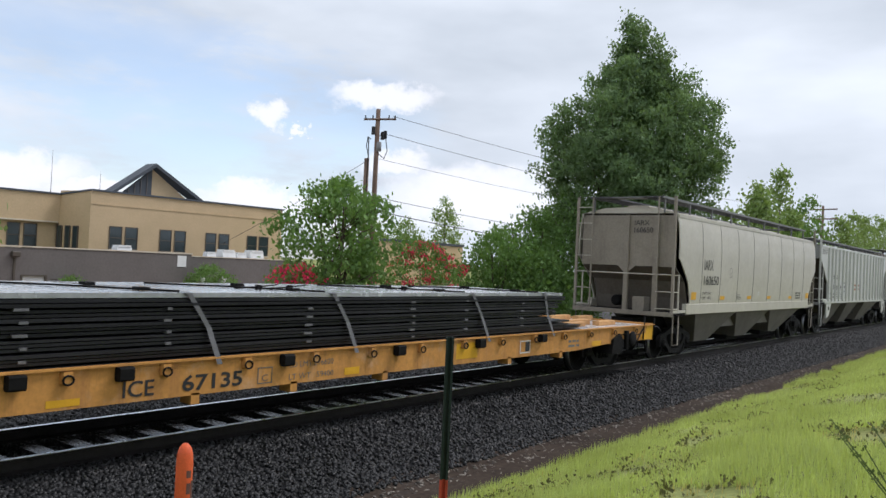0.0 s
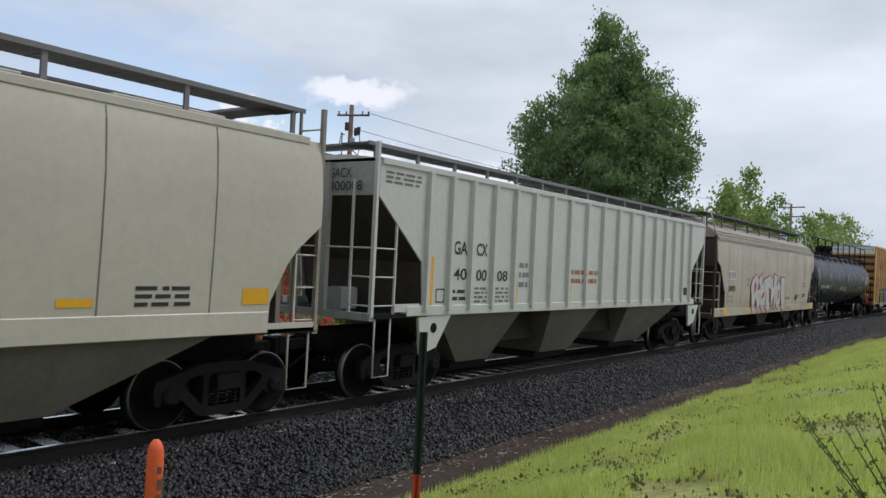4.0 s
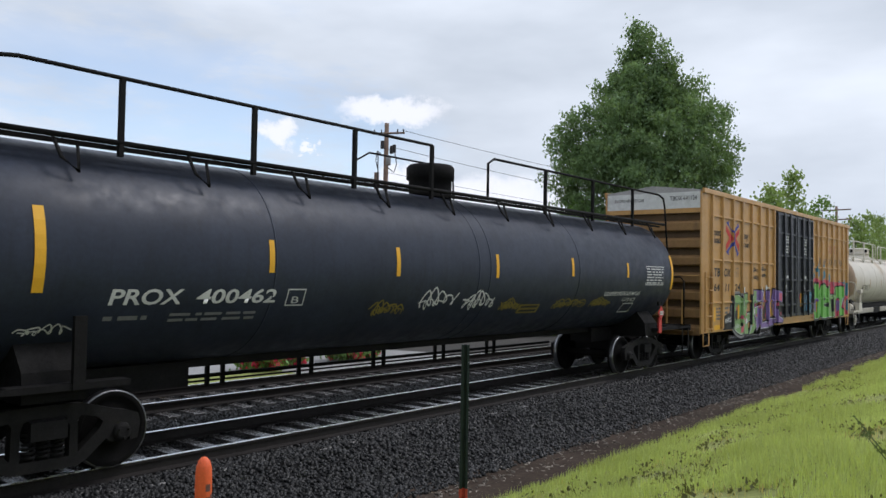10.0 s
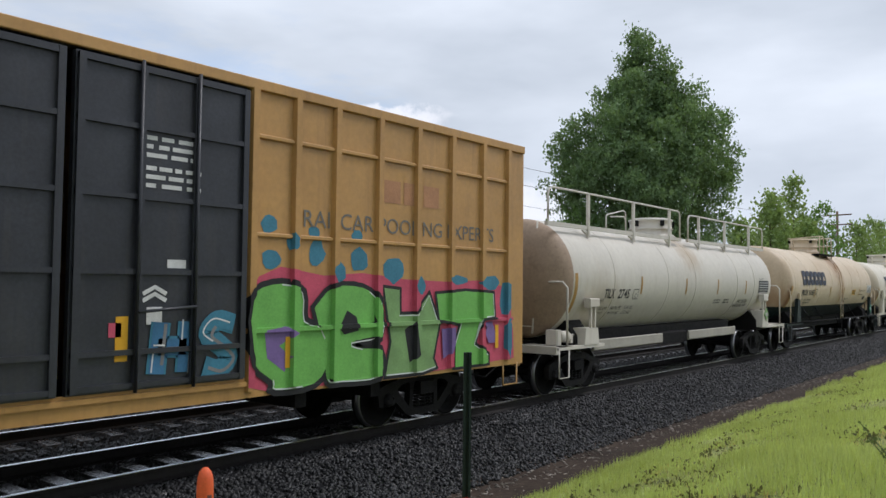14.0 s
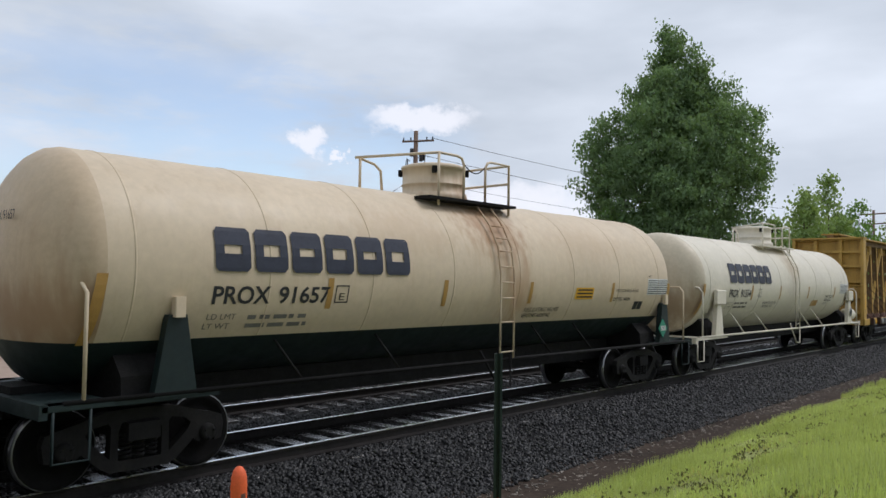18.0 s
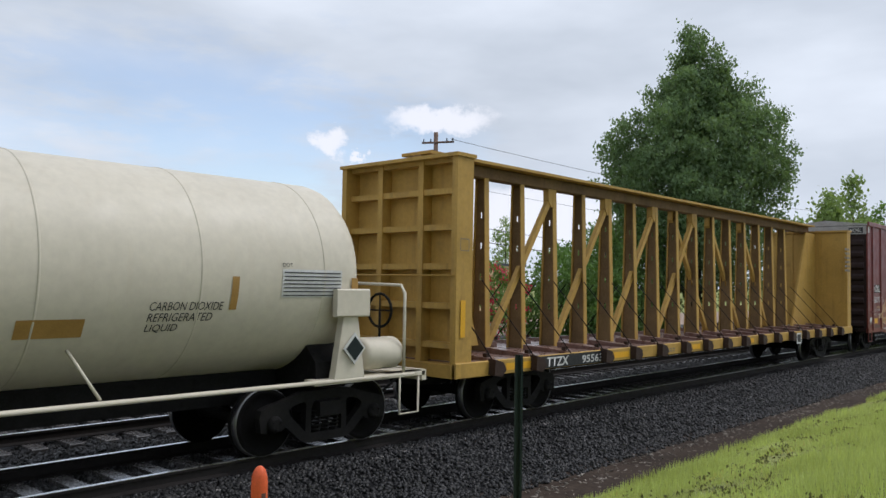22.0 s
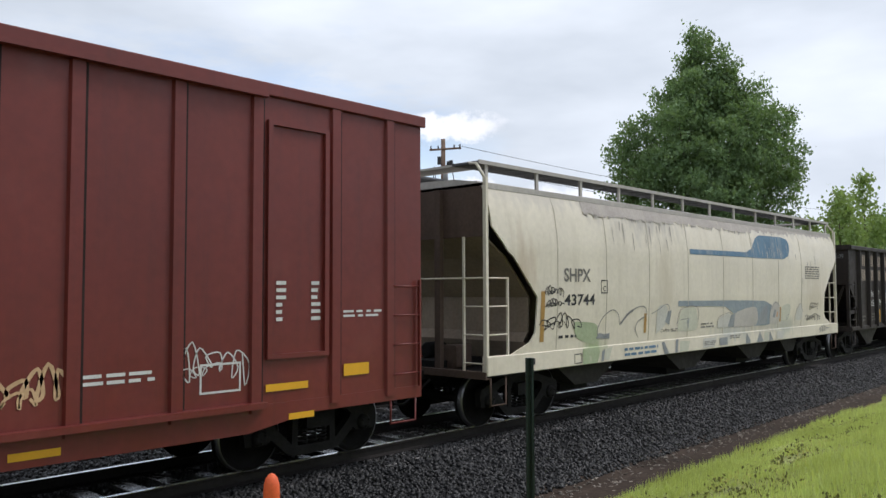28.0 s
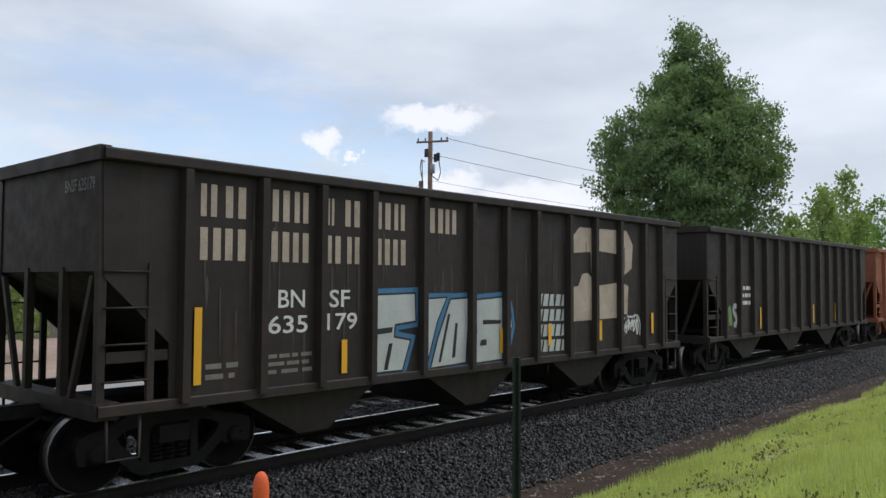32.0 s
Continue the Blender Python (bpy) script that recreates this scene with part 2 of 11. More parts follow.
M_TIE = material("wet_weathered_tie", (0.085, 0.08, 0.078), 0.24, 0, 0.25, 3, 0.3, 0.25, per_piece=0.3, spec=0.6)
M_STUCCO = material("tan_stucco", (0.56, 0.42, 0.26), 0.9, 0, 0.06, 0.5, 0.06, 0.2, spec=0.15)
M_TRIM_PALE = material("pale_trim", (0.62, 0.55, 0.44), 0.8, 0, 0.06, 1, 0.06, 0.1)
M_GREYWALL = material("grey_render", (0.165, 0.15, 0.142), 0.9, 0, 0.08, 0.4, 0.08, 0.2, streak=0.15, streak_color=(0.1, 0.095, 0.09), spec=0.15)
M_ROOFDARK = material("slate_roof", (0.075, 0.085, 0.1), 0.6, 0, 0.12, 1.5, 0.15, 0.3)
M_GLASS = material("window_glass", (0.035, 0.05, 0.055), 0.06, 0, 0.2, 0.3, 0.05, 0.0, spec=0.9)
M_FRAME = material("bronze_frame", (0.09, 0.075, 0.06), 0.5, 0, 0.1, 2, 0.1, 0.1)
M_WHITE = material("white_paint", (0.78, 0.78, 0.77), 0.6, 0, 0.06, 2, 0.05, 0.08)
M_BARK = material("bark", (0.10, 0.075, 0.055), 0.95, 0, 0.3, 3, 0.3, 1.0)
M_POLEWOOD = material("pole_wood", (0.17, 0.115, 0.085), 0.9, 0, 0.25, 2, 0.25, 0.7, streak=0.3, streak_color=(0.09, 0.07, 0.06))
M_LEAF = leaf_material("maple_leaf", (0.135, 0.205, 0.098), 0.42)
M_BROOM = leaf_material("broom_twig", (0.085, 0.115, 0.042))
M_LEAF_MID = leaf_material("garden_leaf", (0.12, 0.205, 0.062))
M_LEAF_PALE = leaf_material("poplar_leaf", (0.18, 0.25, 0.095))
M_BLOOM = leaf_material("crimson_bloom", (0.60, 0.04, 0.12))
M_YBLOOM = leaf_material("yellow_bloom", (0.75, 0.5, 0.02))
M_WIRE = material("cable_black", (0.025, 0.025, 0.027), 0.6, 0, 0.1, 2, 0.1, 0.0)
M_INK_POST = material("worn_dark_print", (0.13, 0.06, 0.05), 0.7)
M_ORANGE = material("orange_plastic", (0.70, 0.115, 0.035), 0.5, 0, 0.12, 6, 0.1, 0.1, stain=0.35, stain_color=(0.4, 0.09, 0.05), stain_scale=8)
M_POST = material("dark_green_post", (0.018, 0.03, 0.026), 0.55, 0.3, 0.2, 6, 0.2, 0.2)
M_POST_RED = material("red_paint", (0.45, 0.06, 0.03), 0.6, 0, 0.2, 8, 0.2, 0.2)


# ---- mesh helpers ----
class Shape:
    """Collects simple solids into one bmesh."""

    def __init__(self):
        self.bm = bmesh.new()

    def hexa(self, p):
        v = [self.bm.verts.new(q) for q in p]
        for f in ((3, 2, 1, 0), (4, 5, 6, 7), (0, 1, 5, 4), (1, 2, 6, 5), (2, 3, 7, 6), (3, 0, 4, 7)):
            self.bm.faces.new([v[i] for i in f])
        return self

    def box(self, x0, x1, y0, y1, z0, z1, bev=0.0):
        if bev:
            b = bev
            # chamfered along the long axis
            if abs(x1 - x0) >= abs(z1 - z0):
                return self.prism_x([(y0 + b, z0), (y1 - b, z0), (y1, z0 + b), (y1, z1 - b), (y1 - b, z1), (y0 + b, z1), (y0, z1 - b), (y0, z0 + b)], x0, x1)
            return self.prism_z([(x0 + b, y0), (x1 - b, y0), (x1, y0 + b), (x1, y1 - b), (x1 - b, y1), (x0 + b, y1), (x0, y1 - b), (x0, y0 + b)], z0, z1)
        return self.hexa([(x0, y0, z0), (x1, y0, z0), (x1, y1, z0), (x0, y1, z0), (x0, y0, z1), (x1, y0, z1), (x1, y1, z1), (x0, y1, z1)])

    def _prism(self, a, b):
        va, vb = [self.bm.verts.new(p) for p in a], [self.bm.verts.new(p) for p in b]
        self.bm.faces.new(va[::-1])
        self.bm.faces.new(vb)
        for i in range(len(va)):
            j = (i + 1) % len(va)
            self.bm.faces.new((va[i], va[j], vb[j], vb[i]))
        return self

    def prism_x(self, yz, x0, x1):
        return self._prism([(x0, y, z) for y, z in yz], [(x1, y, z) for y, z in yz])

    def prism_y(self, xz, y0, y1):
        return self._prism([(x, y1, z) for x, z in xz], [(x, y0, z) for x, z in xz])

    def prism_z(self, xy, z0, z1):
        return self._prism([(x, y, z0) for x, y in xy], [(x, y, z1) for x, y in xy])

    def tube(self, pts, r, n=8, r2=None, cap=True):
        """A round bar through the points, from radius r to r2."""
        pts = [Vector(p) for p in pts]
        r2 = r if r2 is None else r2
        rings = []
        side = None
        for i, p in enumerate(pts):
            d = (pts[min(i + 1, len(pts) - 1)] - pts[max(i - 1, 0)]).normalized()
            if side is None:
                side = d.cross(Vector((0, 0, 1)) if abs(d.z) < 0.9 else Vector((1, 0, 0))).normalized()
            else:
                side = (side - d * side.dot(d)).normalized()
            up = d.cross(side)
            rad = r + (r2 - r) * i / max(1, len(pts) - 1)
            rings.append([self.bm.verts.new(p + (side * math.cos(k * 2 * math.pi / n) + up * math.sin(k * 2 * math.pi / n)) * rad) for k in range(n)])
        for a, b in zip(rings, rings[1:]):
            for k in range(n):
                self.bm.faces.new((a[k], a[(k + 1) % n], b[(k + 1) % n], b[k])).smooth = True
        if cap:
            self.bm.faces.new(rings[0][::-1])
            self.bm.faces.new(rings[-1])
        return self

    def lathe(self, profile, n=24, axis="y", at=(0, 0, 0), smooth=True):
        """profile: (along, radius) pairs, turned round the axis through at."""
        at = Vector(at)
        rings = []
        for s, r in profile:
            ring = []
            for k in range(n):
                a = k * 2 * math.pi / n
                c, sn = r * math.cos(a), r * math.sin(a)
                ring.append(self.bm.verts.new(at + Vector({"x": (s, c, sn), "y": (c, s, sn), "z": (c, sn, s)}[axis])))
            rings.append(ring)
        for a, b in zip(rings, rings[1:]):
            for k in range(n):
                f = self.bm.faces.new((a[k], a[(k + 1) % n], b[(k + 1) % n], b[k]))
                f.smooth = smooth
        self.bm.faces.new(rings[0][::-1])
        self.bm.faces.new(rings[-1])
        return self

    def quad(self, *p):
        self.bm.faces.new([self.bm.verts.new(q) for q in p])
        return self

    def grid(self, rows, smooth=True):
        """rows of points, joined into a sheet."""
        vs = [[self.bm.verts.new(p) for p in row] for row in rows]
        for a, b in zip(vs, vs[1:]):
            for i in range(len(a) - 1):
                self.bm.faces.new((a[i], a[i + 1], b[i + 1], b[i])).smooth = smooth
        return self

    def mesh(self, name, mat):
        bmesh.ops.recalc_face_normals(self.bm, faces=self.bm.faces)
        me = bpy.data.meshes.new(name)
        self.bm.to_mesh(me)
        self.bm.free()
        me.materials.append(mat)
        return me


def part(name, shape, mat, parent, label=""):
    """Links a shape as ONE mesh object under a thing or under a part."""
    ob = new(name, shape.mesh(name, mat) if isinstance(shape, Shape) else shape)
    ob.parent = parent
    if label:
        ob["label"] = label
    return ob


def thing(name, label, category, group="", kind="", m=None):
    ob = new(name)
    ob.empty_display_size = 0.3
    if m is not None:
        ob.matrix_world = m
    return tagged(ob, label, category, group, kind)


def solid(name, shape, mat, label="", category="", group="", kind="", m=None):
    ob = new(name, shape.mesh(name, mat) if isinstance(shape, Shape) else shape)
    if m is not None:
        ob.matrix_world = m
    return tagged(ob, label, category, group, kind)


def scatter_mesh(name, base_v, base_f, places, mat):
    """Many small copies of one little mesh in one mesh: places are (n, 3) centres with (n, 3, 3) turns and scales."""
    bv, centres, turns = np.array(base_v, float), places[0], places[1]
    n, k = len(centres), len(bv)
    v = (np.einsum("nij,kj->nki", turns, bv) + centres[:, None, :]).reshape(-1, 3)
    size = len(base_f[0])
    f = (np.array(base_f)[None] + (np.arange(n) * k)[:, None, None]).reshape(-1, size)
    me = bpy.data.meshes.new(name)
    me.vertices.add(len(v))
    me.vertices.foreach_set("co", v.astype(np.float32).ravel())
    me.loops.add(f.size)
    me.loops.foreach_set("vertex_index", f.astype(np.int32).ravel())
    me.polygons.add(len(f))
    me.polygons.foreach_set("loop_start", (np.arange(len(f)) * size).astype(np.int32))
    me.polygons.foreach_set("loop_total", np.full(len(f), size, np.int32))
    me.update(calc_edges=True)
    me.materials.append(mat)
    return me


def random_turns(rng, n, size, squash=(1, 1, 1), flat=False):
    a, b, c = rng.uniform(0, 2 * np.pi, (3, n))
    if flat:
        b = rng.normal(0, 0.25, n)
        c = rng.normal(0, 0.25, n)
    ca, sa, cb, sb, cc, sc = np.cos(a), np.sin(a), np.cos(b), np.sin(b), np.cos(c), np.sin(c)
    z, o = np.zeros(n), np.ones(n)
    ra = np.stack([ca, -sa, z, sa, ca, z, z, z, o], 1).reshape(-1, 3, 3)
    rb = np.stack([cb, z, sb, z, o, z, -sb, z, cb], 1).reshape(-1, 3, 3)
    rc = np.stack([o, z, z, z, cc, -sc, z, sc, cc], 1).reshape(-1, 3, 3)
    return (ra @ rb @ rc) * (size[:, None, None] * np.array(squash)[None, None, :])


# ---- ground ----
PROFILE = ((-60, 1.1), (-8, 0.95), (-1, 0.82), (1.5, 0.62), (3.5, 0.18), (5.0, -0.33), (6.0, -0.56), (6.9, -0.60), (7.3, -0.54), (8.5, -0.225), (8.72, -0.185), (9.0, -0.185), (9.14, -0.235),
           (11.2, -0.24), (11.85, -0.26), (12.4, -0.25), (15.1, -0.25), (15.5, -0.27), (16.3, -0.42), (18.5, -0.40), (22, -0.5), (50, -1.08), (70, -1.3), (200, -2.0), (2500, -2.0))


def ground_z(y):
    for (a, za), (b, zb) in zip(PROFILE, PROFILE[1:]):
        if y <= b:
            return za + (zb - za) * (y - a) / (b - a)
    return PROFILE[-1][1]


XS = [-1500, -300, -60] + [-40 + 2.5 * i for i in range(61)] + [130, 180, 260, 400, 800, 2500]
rows = []
YS = sorted({-1500.0, -60.0, -8.0} | {round(-4 + 0.4 * i, 2) for i in range(31)} | {p[0] * 1.0 for p in PROFILE} | {26.0, 30.0, 34.0})
for y in YS:
    row = []
    for x in XS:
        edge = 0.35 * noise.noise((x * 0.25, y * 0.3, 0)) if y < 6.2 else 0
        row.append((x, y, ground_z(y) + (0.12 * noise.noise((x * 0.5, y * 0.5, 3)) if y < 5.5 else 0) + edge * 0.1))
    rows.append(row)
g = Shape().grid(rows)
ground_me = g.mesh("ground", M_TURF)
for mm in (M_SOIL, M_BALLAST_BED, M_LOT, M_GRAVEL, M_ASPHALT):
    ground_me.materials.append(mm)
for f in ground_me.polygons:
    y = f.center.y
    # Gravel below y -1.3 is unseen, added to cut green bounce light.
    f.material_index = 4 if y < -1.3 else 0 if y < 5.9 else 1 if y < 7.1 else 2 if y < 16.2 else 0 if y < 19.0 and f.center.x < 14 else 5 if y < 22.5 and f.center.x < 22 else 3 if f.center.x < 22 and y < 52 else 4 if y < 32.0 else 3 if y < 52 else 0
ground = solid("ground", ground_me, M_TURF, "grassy bank, ballast bed and sandy lot under the tracks", "ground", kind="structure")

# loose ballast stones on both shoulders, between and beside the ties
rng = np.random.default_rng(5)
STONE_V = [(-0.5, -0.4, -0.3), (0.5, -0.45, -0.25), (0.42, 0.5, -0.3), (-0.45, 0.42, -0.3), (-0.3, -0.25, 0.35), (0.32, -0.2, 0.3), (0.15, 0.35, 0.4), (-0.3, 0.2, 0.28)]
STONE_F = [(3, 2, 1, 0), (4, 5, 6, 7), (0, 1, 5, 4), (1, 2, 6, 5), (2, 3, 7, 6), (3, 0, 4, 7)]


def stones(name, n, x0, x1, y0, y1, size, label, bias=1.0):
    u = rng.random(n)
    x = x0 + (x1 - x0) * u ** bias
    y = rng.uniform(y0, y1, n)
    z = np.array([ground_z(v) for v in y]) + rng.uniform(-0.01, 0.025, n)
    s = rng.uniform(0.6, 1.25, n) * size
    me = scatter_mesh(name, STONE_V, STONE_F, (np.stack([x, y, z], 1), random_turns(rng, n, s, (1, 0.9, 0.8))), M_BALLAST)
    return solid(name, me, M_BALLAST, label, "ballast", kind="stuff")


stones("shoulder_ballast", 52000, 3, 70, 6.95, 9.1, 0.062, "dark grey crushed stone ballast on the near shoulder", 1.7)
stones("middle_ballast", 26000, 2, 60, 10.75, 13.0, 0.062, "dark grey crushed stone between the two tracks", 1.6)
stones("track_ballast", 16000, 2, 60, 9.2, 10.7, 0.055, "dark crushed stone between the rails", 1.6)
stones("far_ballast", 12000, 5, 60, 13.0, 16.2, 0.07, "dark crushed stone round the far track", 1.5)

# ---- tracks ----
RAIL_PROFILE = [(-0.075, -0.172), (0.075, -0.172), (0.075, -0.160), (0.012, -0.135), (0.010, -0.045), (0.036, -0.034), (0.036, -0.006), (0.028, -0.001),
                (-0.028, -0.001), (-0.036, -0.006), (-0.036, -0.034), (-0.010, -0.045), (-0.012, -0.135), (-0.075, -0.160)]
tie_shape = Shape().prism_x([(-1.3, -0.36), (1.3, -0.36), (1.3, -0.19), (1.28, -0.174), (-1.28, -0.174), (-1.3, -0.19)], -0.115, 0.115)
tie_me = tie_shape.mesh("tie", M_TIE)
plate_me = Shape().box(-0.09, 0.09, -0.17, 0.17, -0.1745, -0.160).mesh("tie_plate", M_RAIL)
for ty, nm in ((TRACK_Y, "near"), (TRACK2_Y, "far")):
    track = thing("railway_track", f"{nm} railway track of steel rails on weathered ties", "railway track", kind="structure", m=pose(0, ty, 0))
    for side in (-0.753, 0.753):
        s = Shape().prism_x([(y + side, z) for y, z in RAIL_PROFILE], -150, 420)
        rail = part("rail", s, M_RAIL, track, "rust-brown steel rail")
        t = Shape().box(-150, 420, side - 0.032, side + 0.032, -0.0045, 0.0012)
        part("running_surface", t, M_RAIL_TOP, rail, "polished rail head")
    n_ties = 150 if nm == "near" else 110
    for i in range(n_ties):
        x = -3 + i * 0.53
        ob = part("tie", tie_me, None, track)
        ob.matrix_local = pose(x + random.uniform(-0.02, 0.02), random.uniform(-0.05, 0.05), random.uniform(-0.012, 0.004), 0, 0, random.uniform(-1, 1))
    far_ties = Shape()
    for i in range(300):
        x = -3 + (n_ties + i) * 0.53
        far_ties.box(x - 0.115, x + 0.115, -1.3, 1.3, -0.36, -0.176)
    tagged(part("distant_ties", far_ties, M_TIE, track), kind="stuff")

# ---- trees and shrubs ----
LEAF_V = [(-0.5, 0, 0), (0, -0.32, 0.06), (0.55, 0, 0), (0, 0.32, 0.06)]
LEAF_F = [(0, 1, 2, 3)]


def foliage(name, centres, spread, per, size, mat, seed):
    """Leaves in loose clumps round the given twig ends."""
    g = np.random.default_rng(seed)
    c = np.repeat(np.array(centres), per, axis=0)
    n = len(c)
    off = g.normal(0, 1, (n, 3)) * np.array([spread, spread, spread * 0.75])
    s = g.uniform(0.6, 1.3, n) * size
    return scatter_mesh(name, LEAF_V, LEAF_F, (c + off, random_turns(g, n, s)), mat)


def crown_points(g, n, half_width, z0, z1, shell=0.55, lump=0.0, seed=0):
    """Twig ends inside a crown whose half width is given by height, more of them near its skin."""
    pts = []
    while len(pts) < n:
        z = g.uniform(z0, z1)
        a = g.uniform(0, 2 * math.pi)
        w = half_width(z)
        w *= 1 + lump * noise.noise((math.cos(a) * 1.6 + seed, math.sin(a) * 1.6, z * 0.55))
        if g.random() > w / 6.0 + 0.12:
            continue
        r = w * (shell + (1 - shell) * g.random()) if g.random() < 0.75 else w * math.sqrt(g.random())
        pts.append((r * math.cos(a), r * math.sin(a), z))
    return pts


def tree(name, x, y, height, label, half_width, crown_z, mat, clumps, per, leaf, spread, seed, trunk_r=0.22, stems=1, limbs=16, category="tree", group="", lump=0.3, shell=0.5):
    """A tapered trunk, limbs that reach into the crown and many small leaves."""
    g = np.random.default_rng(seed)
    z = ground_z(y)
    t = thing(name, label, category, group, m=pose(x, y, z))
    top = height * 0.86
    pts = crown_points(g, clumps, half_width, crown_z, height, shell, lump, seed)
    for k in range(stems):
        a = k * 2.4 + seed
        lean = 0.0 if stems == 1 else 0.16 * height
        path = [(0.12 * k * math.cos(a), 0.12 * k * math.sin(a), -0.1)]
        for i in range(1, 7):
            f = i / 6
            path.append((math.cos(a) * lean * f + 0.12 * math.sin(i * 1.7 + seed), math.sin(a) * lean * f + 0.12 * math.cos(i * 1.3 + seed), top * f))
        part("trunk", Shape().tube(path, trunk_r / (1 if stems == 1 else 1.7), 10, 0.03), M_BARK, t)
    for k in range(limbs):
        p = pts[int(g.integers(len(pts)))]
        zb = max(crown_z * 0.6, p[2] - 0.45 * math.hypot(p[0], p[1]) - 0.4)
        f = min(1.0, zb / top)
        b = (0.12 * math.sin(6 * f * 1.7 + seed), 0.12 * math.cos(6 * f * 1.3 + seed), zb)
        mid = ((b[0] + p[0]) / 2, (b[1] + p[1]) / 2, (b[2] + p[2]) / 2 + 0.2)
        part("limb", Shape().tube([b, mid, p], trunk_r * 0.3 * (1.15 - f), 6, 0.012), M_BARK, t)
    part("crown", foliage("crown", pts, spread, per, leaf, mat, seed + 1), None, t, "many small leaves in uneven clumps")
    return t


def table(rows):
    def at(z):
        for (a, wa), (b, wb) in zip(rows, rows[1:]):
            if z <= b:
                return wa + (wb - wa) * (max(z, a) - a) / (b - a)
        return rows[-1][1]
    return at


# the tall maple behind the far track
# upright lobes of its crown: across, along the line of sight from the bank, height, half width, half height
LOBES = ((-0.1, 0.0, 14.5, 1.05, 2.5), (-0.2, 0.1, 16.1, 0.26, 1.1), (1.05, -0.4, 13.7, 0.85, 1.9), (-0.95, 0.5, 13.9, 0.75, 1.9), (0.2, 0.4, 13.0, 1.7, 1.9), (-2.0, 0.3, 12.0, 1.0, 2.0),
         (-3.3, 0.6, 10.4, 1.5, 1.9), (-4.0, -0.3, 9.0, 1.4, 1.9), (-3.7, 0.4, 6.8, 1.3, 2.0), (2.55, 0.2, 12.0, 1.05, 1.9), (3.6, -0.5, 10.0, 1.35, 2.2), (3.8, 0.6, 7.6, 1.25, 2.4),
         (0.2, 0.0, 11.2, 2.3, 2.9), (-1.2, -2.6, 10.0, 1.5, 2.4), (1.3, -2.9, 8.6, 1.6, 2.5), (-2.2, -2.2, 7.6, 1.5, 2.2), (0.2, -3.4, 6.4, 1.7, 2.2), (2.4, -2.0, 10.6, 1.3, 2.1),
         (-0.3, -1.6, 12.2, 1.3, 1.9), (0.8, 2.6, 11.2, 1.6, 2.5), (-1.2, 3.0, 9.0, 1.7, 2.6), (2.0, 2.4, 8.2, 1.7, 2.6), (0.0, 0.0, 7.0, 3.0, 3.0), (-2.0, -1.0, 4.3, 1.9, 2.2), (2.0, -1.2, 4.2, 1.9, 2.2), (0.0, 2.0, 4.5, 2.4, 2.4))


def maple(x, y):
    g = np.random.default_rng(7)
    t = thing("maple_tree", "tall dark green maple with several upright lobes and a spire top", "tree", m=pose(x, y, ground_z(y)))
    across, along = Vector((0.42, -0.91, 0)), Vector((0.91, 0.42, 0))
    stem = [(0.1 * math.sin(i * 1.7), 0.1 * math.cos(i * 1.3), -0.1 + 14.6 * i / 7) for i in range(8)]
    part("trunk", Shape().tube(stem, 0.36, 12, 0.03), M_BARK, t)
    pts = []
    for a, b, zc, w, h in LOBES:
        c = across * a + along * b
        foot = Vector((0, 0, max(1.6, zc - h - 0.8 * math.hypot(a, b))))
        top = c + Vector((0, 0, zc + h * 0.6))
        part("limb", Shape().tube([foot, (foot + top) / 2 + Vector((0.15 * a, 0, -0.25)), top], 0.11, 7, 0.015), M_BARK, t)
        n = int(17 * (w * w + 1.5 * w * h) + 24)
        for k in range(n):
            v = Vector(g.normal(0, 1, 3)).normalized()
            bump = 1 + 0.75 * noise.noise((v.x * 2.1 + a, v.y * 2.1 + b, v.z * 2.4 + zc))
            r = bump * (0.72 + 0.33 * g.random() if g.random() < 0.8 else g.random() ** 0.5)
            taper = 1 - 0.35 * max(0.0, v.z * r)
            pts.append(c + Vector((v.x * w * r * taper, v.y * w * r * taper, zc + v.z * h * r)))
        for k in range(int(5 + 4 * w)):
            # loose upright sprigs on the skin
            q = g.uniform(0, 6.28)
            e = g.uniform(0.3, 1.3)
            base = c + Vector((math.cos(q) * w * math.cos(e), math.sin(q) * w * math.cos(e), zc + h * math.sin(e)))
            tip = base + Vector((math.cos(q) * 0.2, math.sin(q) * 0.2, g.uniform(0.25, 0.6)))
            pts += [base.lerp(tip, f) for f in (0.3, 0.65, 1.0)]
    part("crown", foliage("crown", [tuple(p) for p in pts], 0.21, 24, 0.18, M_LEAF, 8), None, t, "many small leaves in uneven upright clumps")


maple(42.5, 19.6)
# small many-stemmed garden tree
tree("garden_tree", 23.9, 24.2, 6.2, "many-stemmed garden tree with airy green crown by the lot", table(((1.2, 0.8), (2.2, 2.0), (3.6, 2.6), (5.0, 2.3), (5.8, 1.2), (6.2, 0.3))), 1.4, M_LEAF_MID, 150, 46, 0.21, 0.27, 12, 0.16, 4, 30, lump=0.9, shell=0.45)
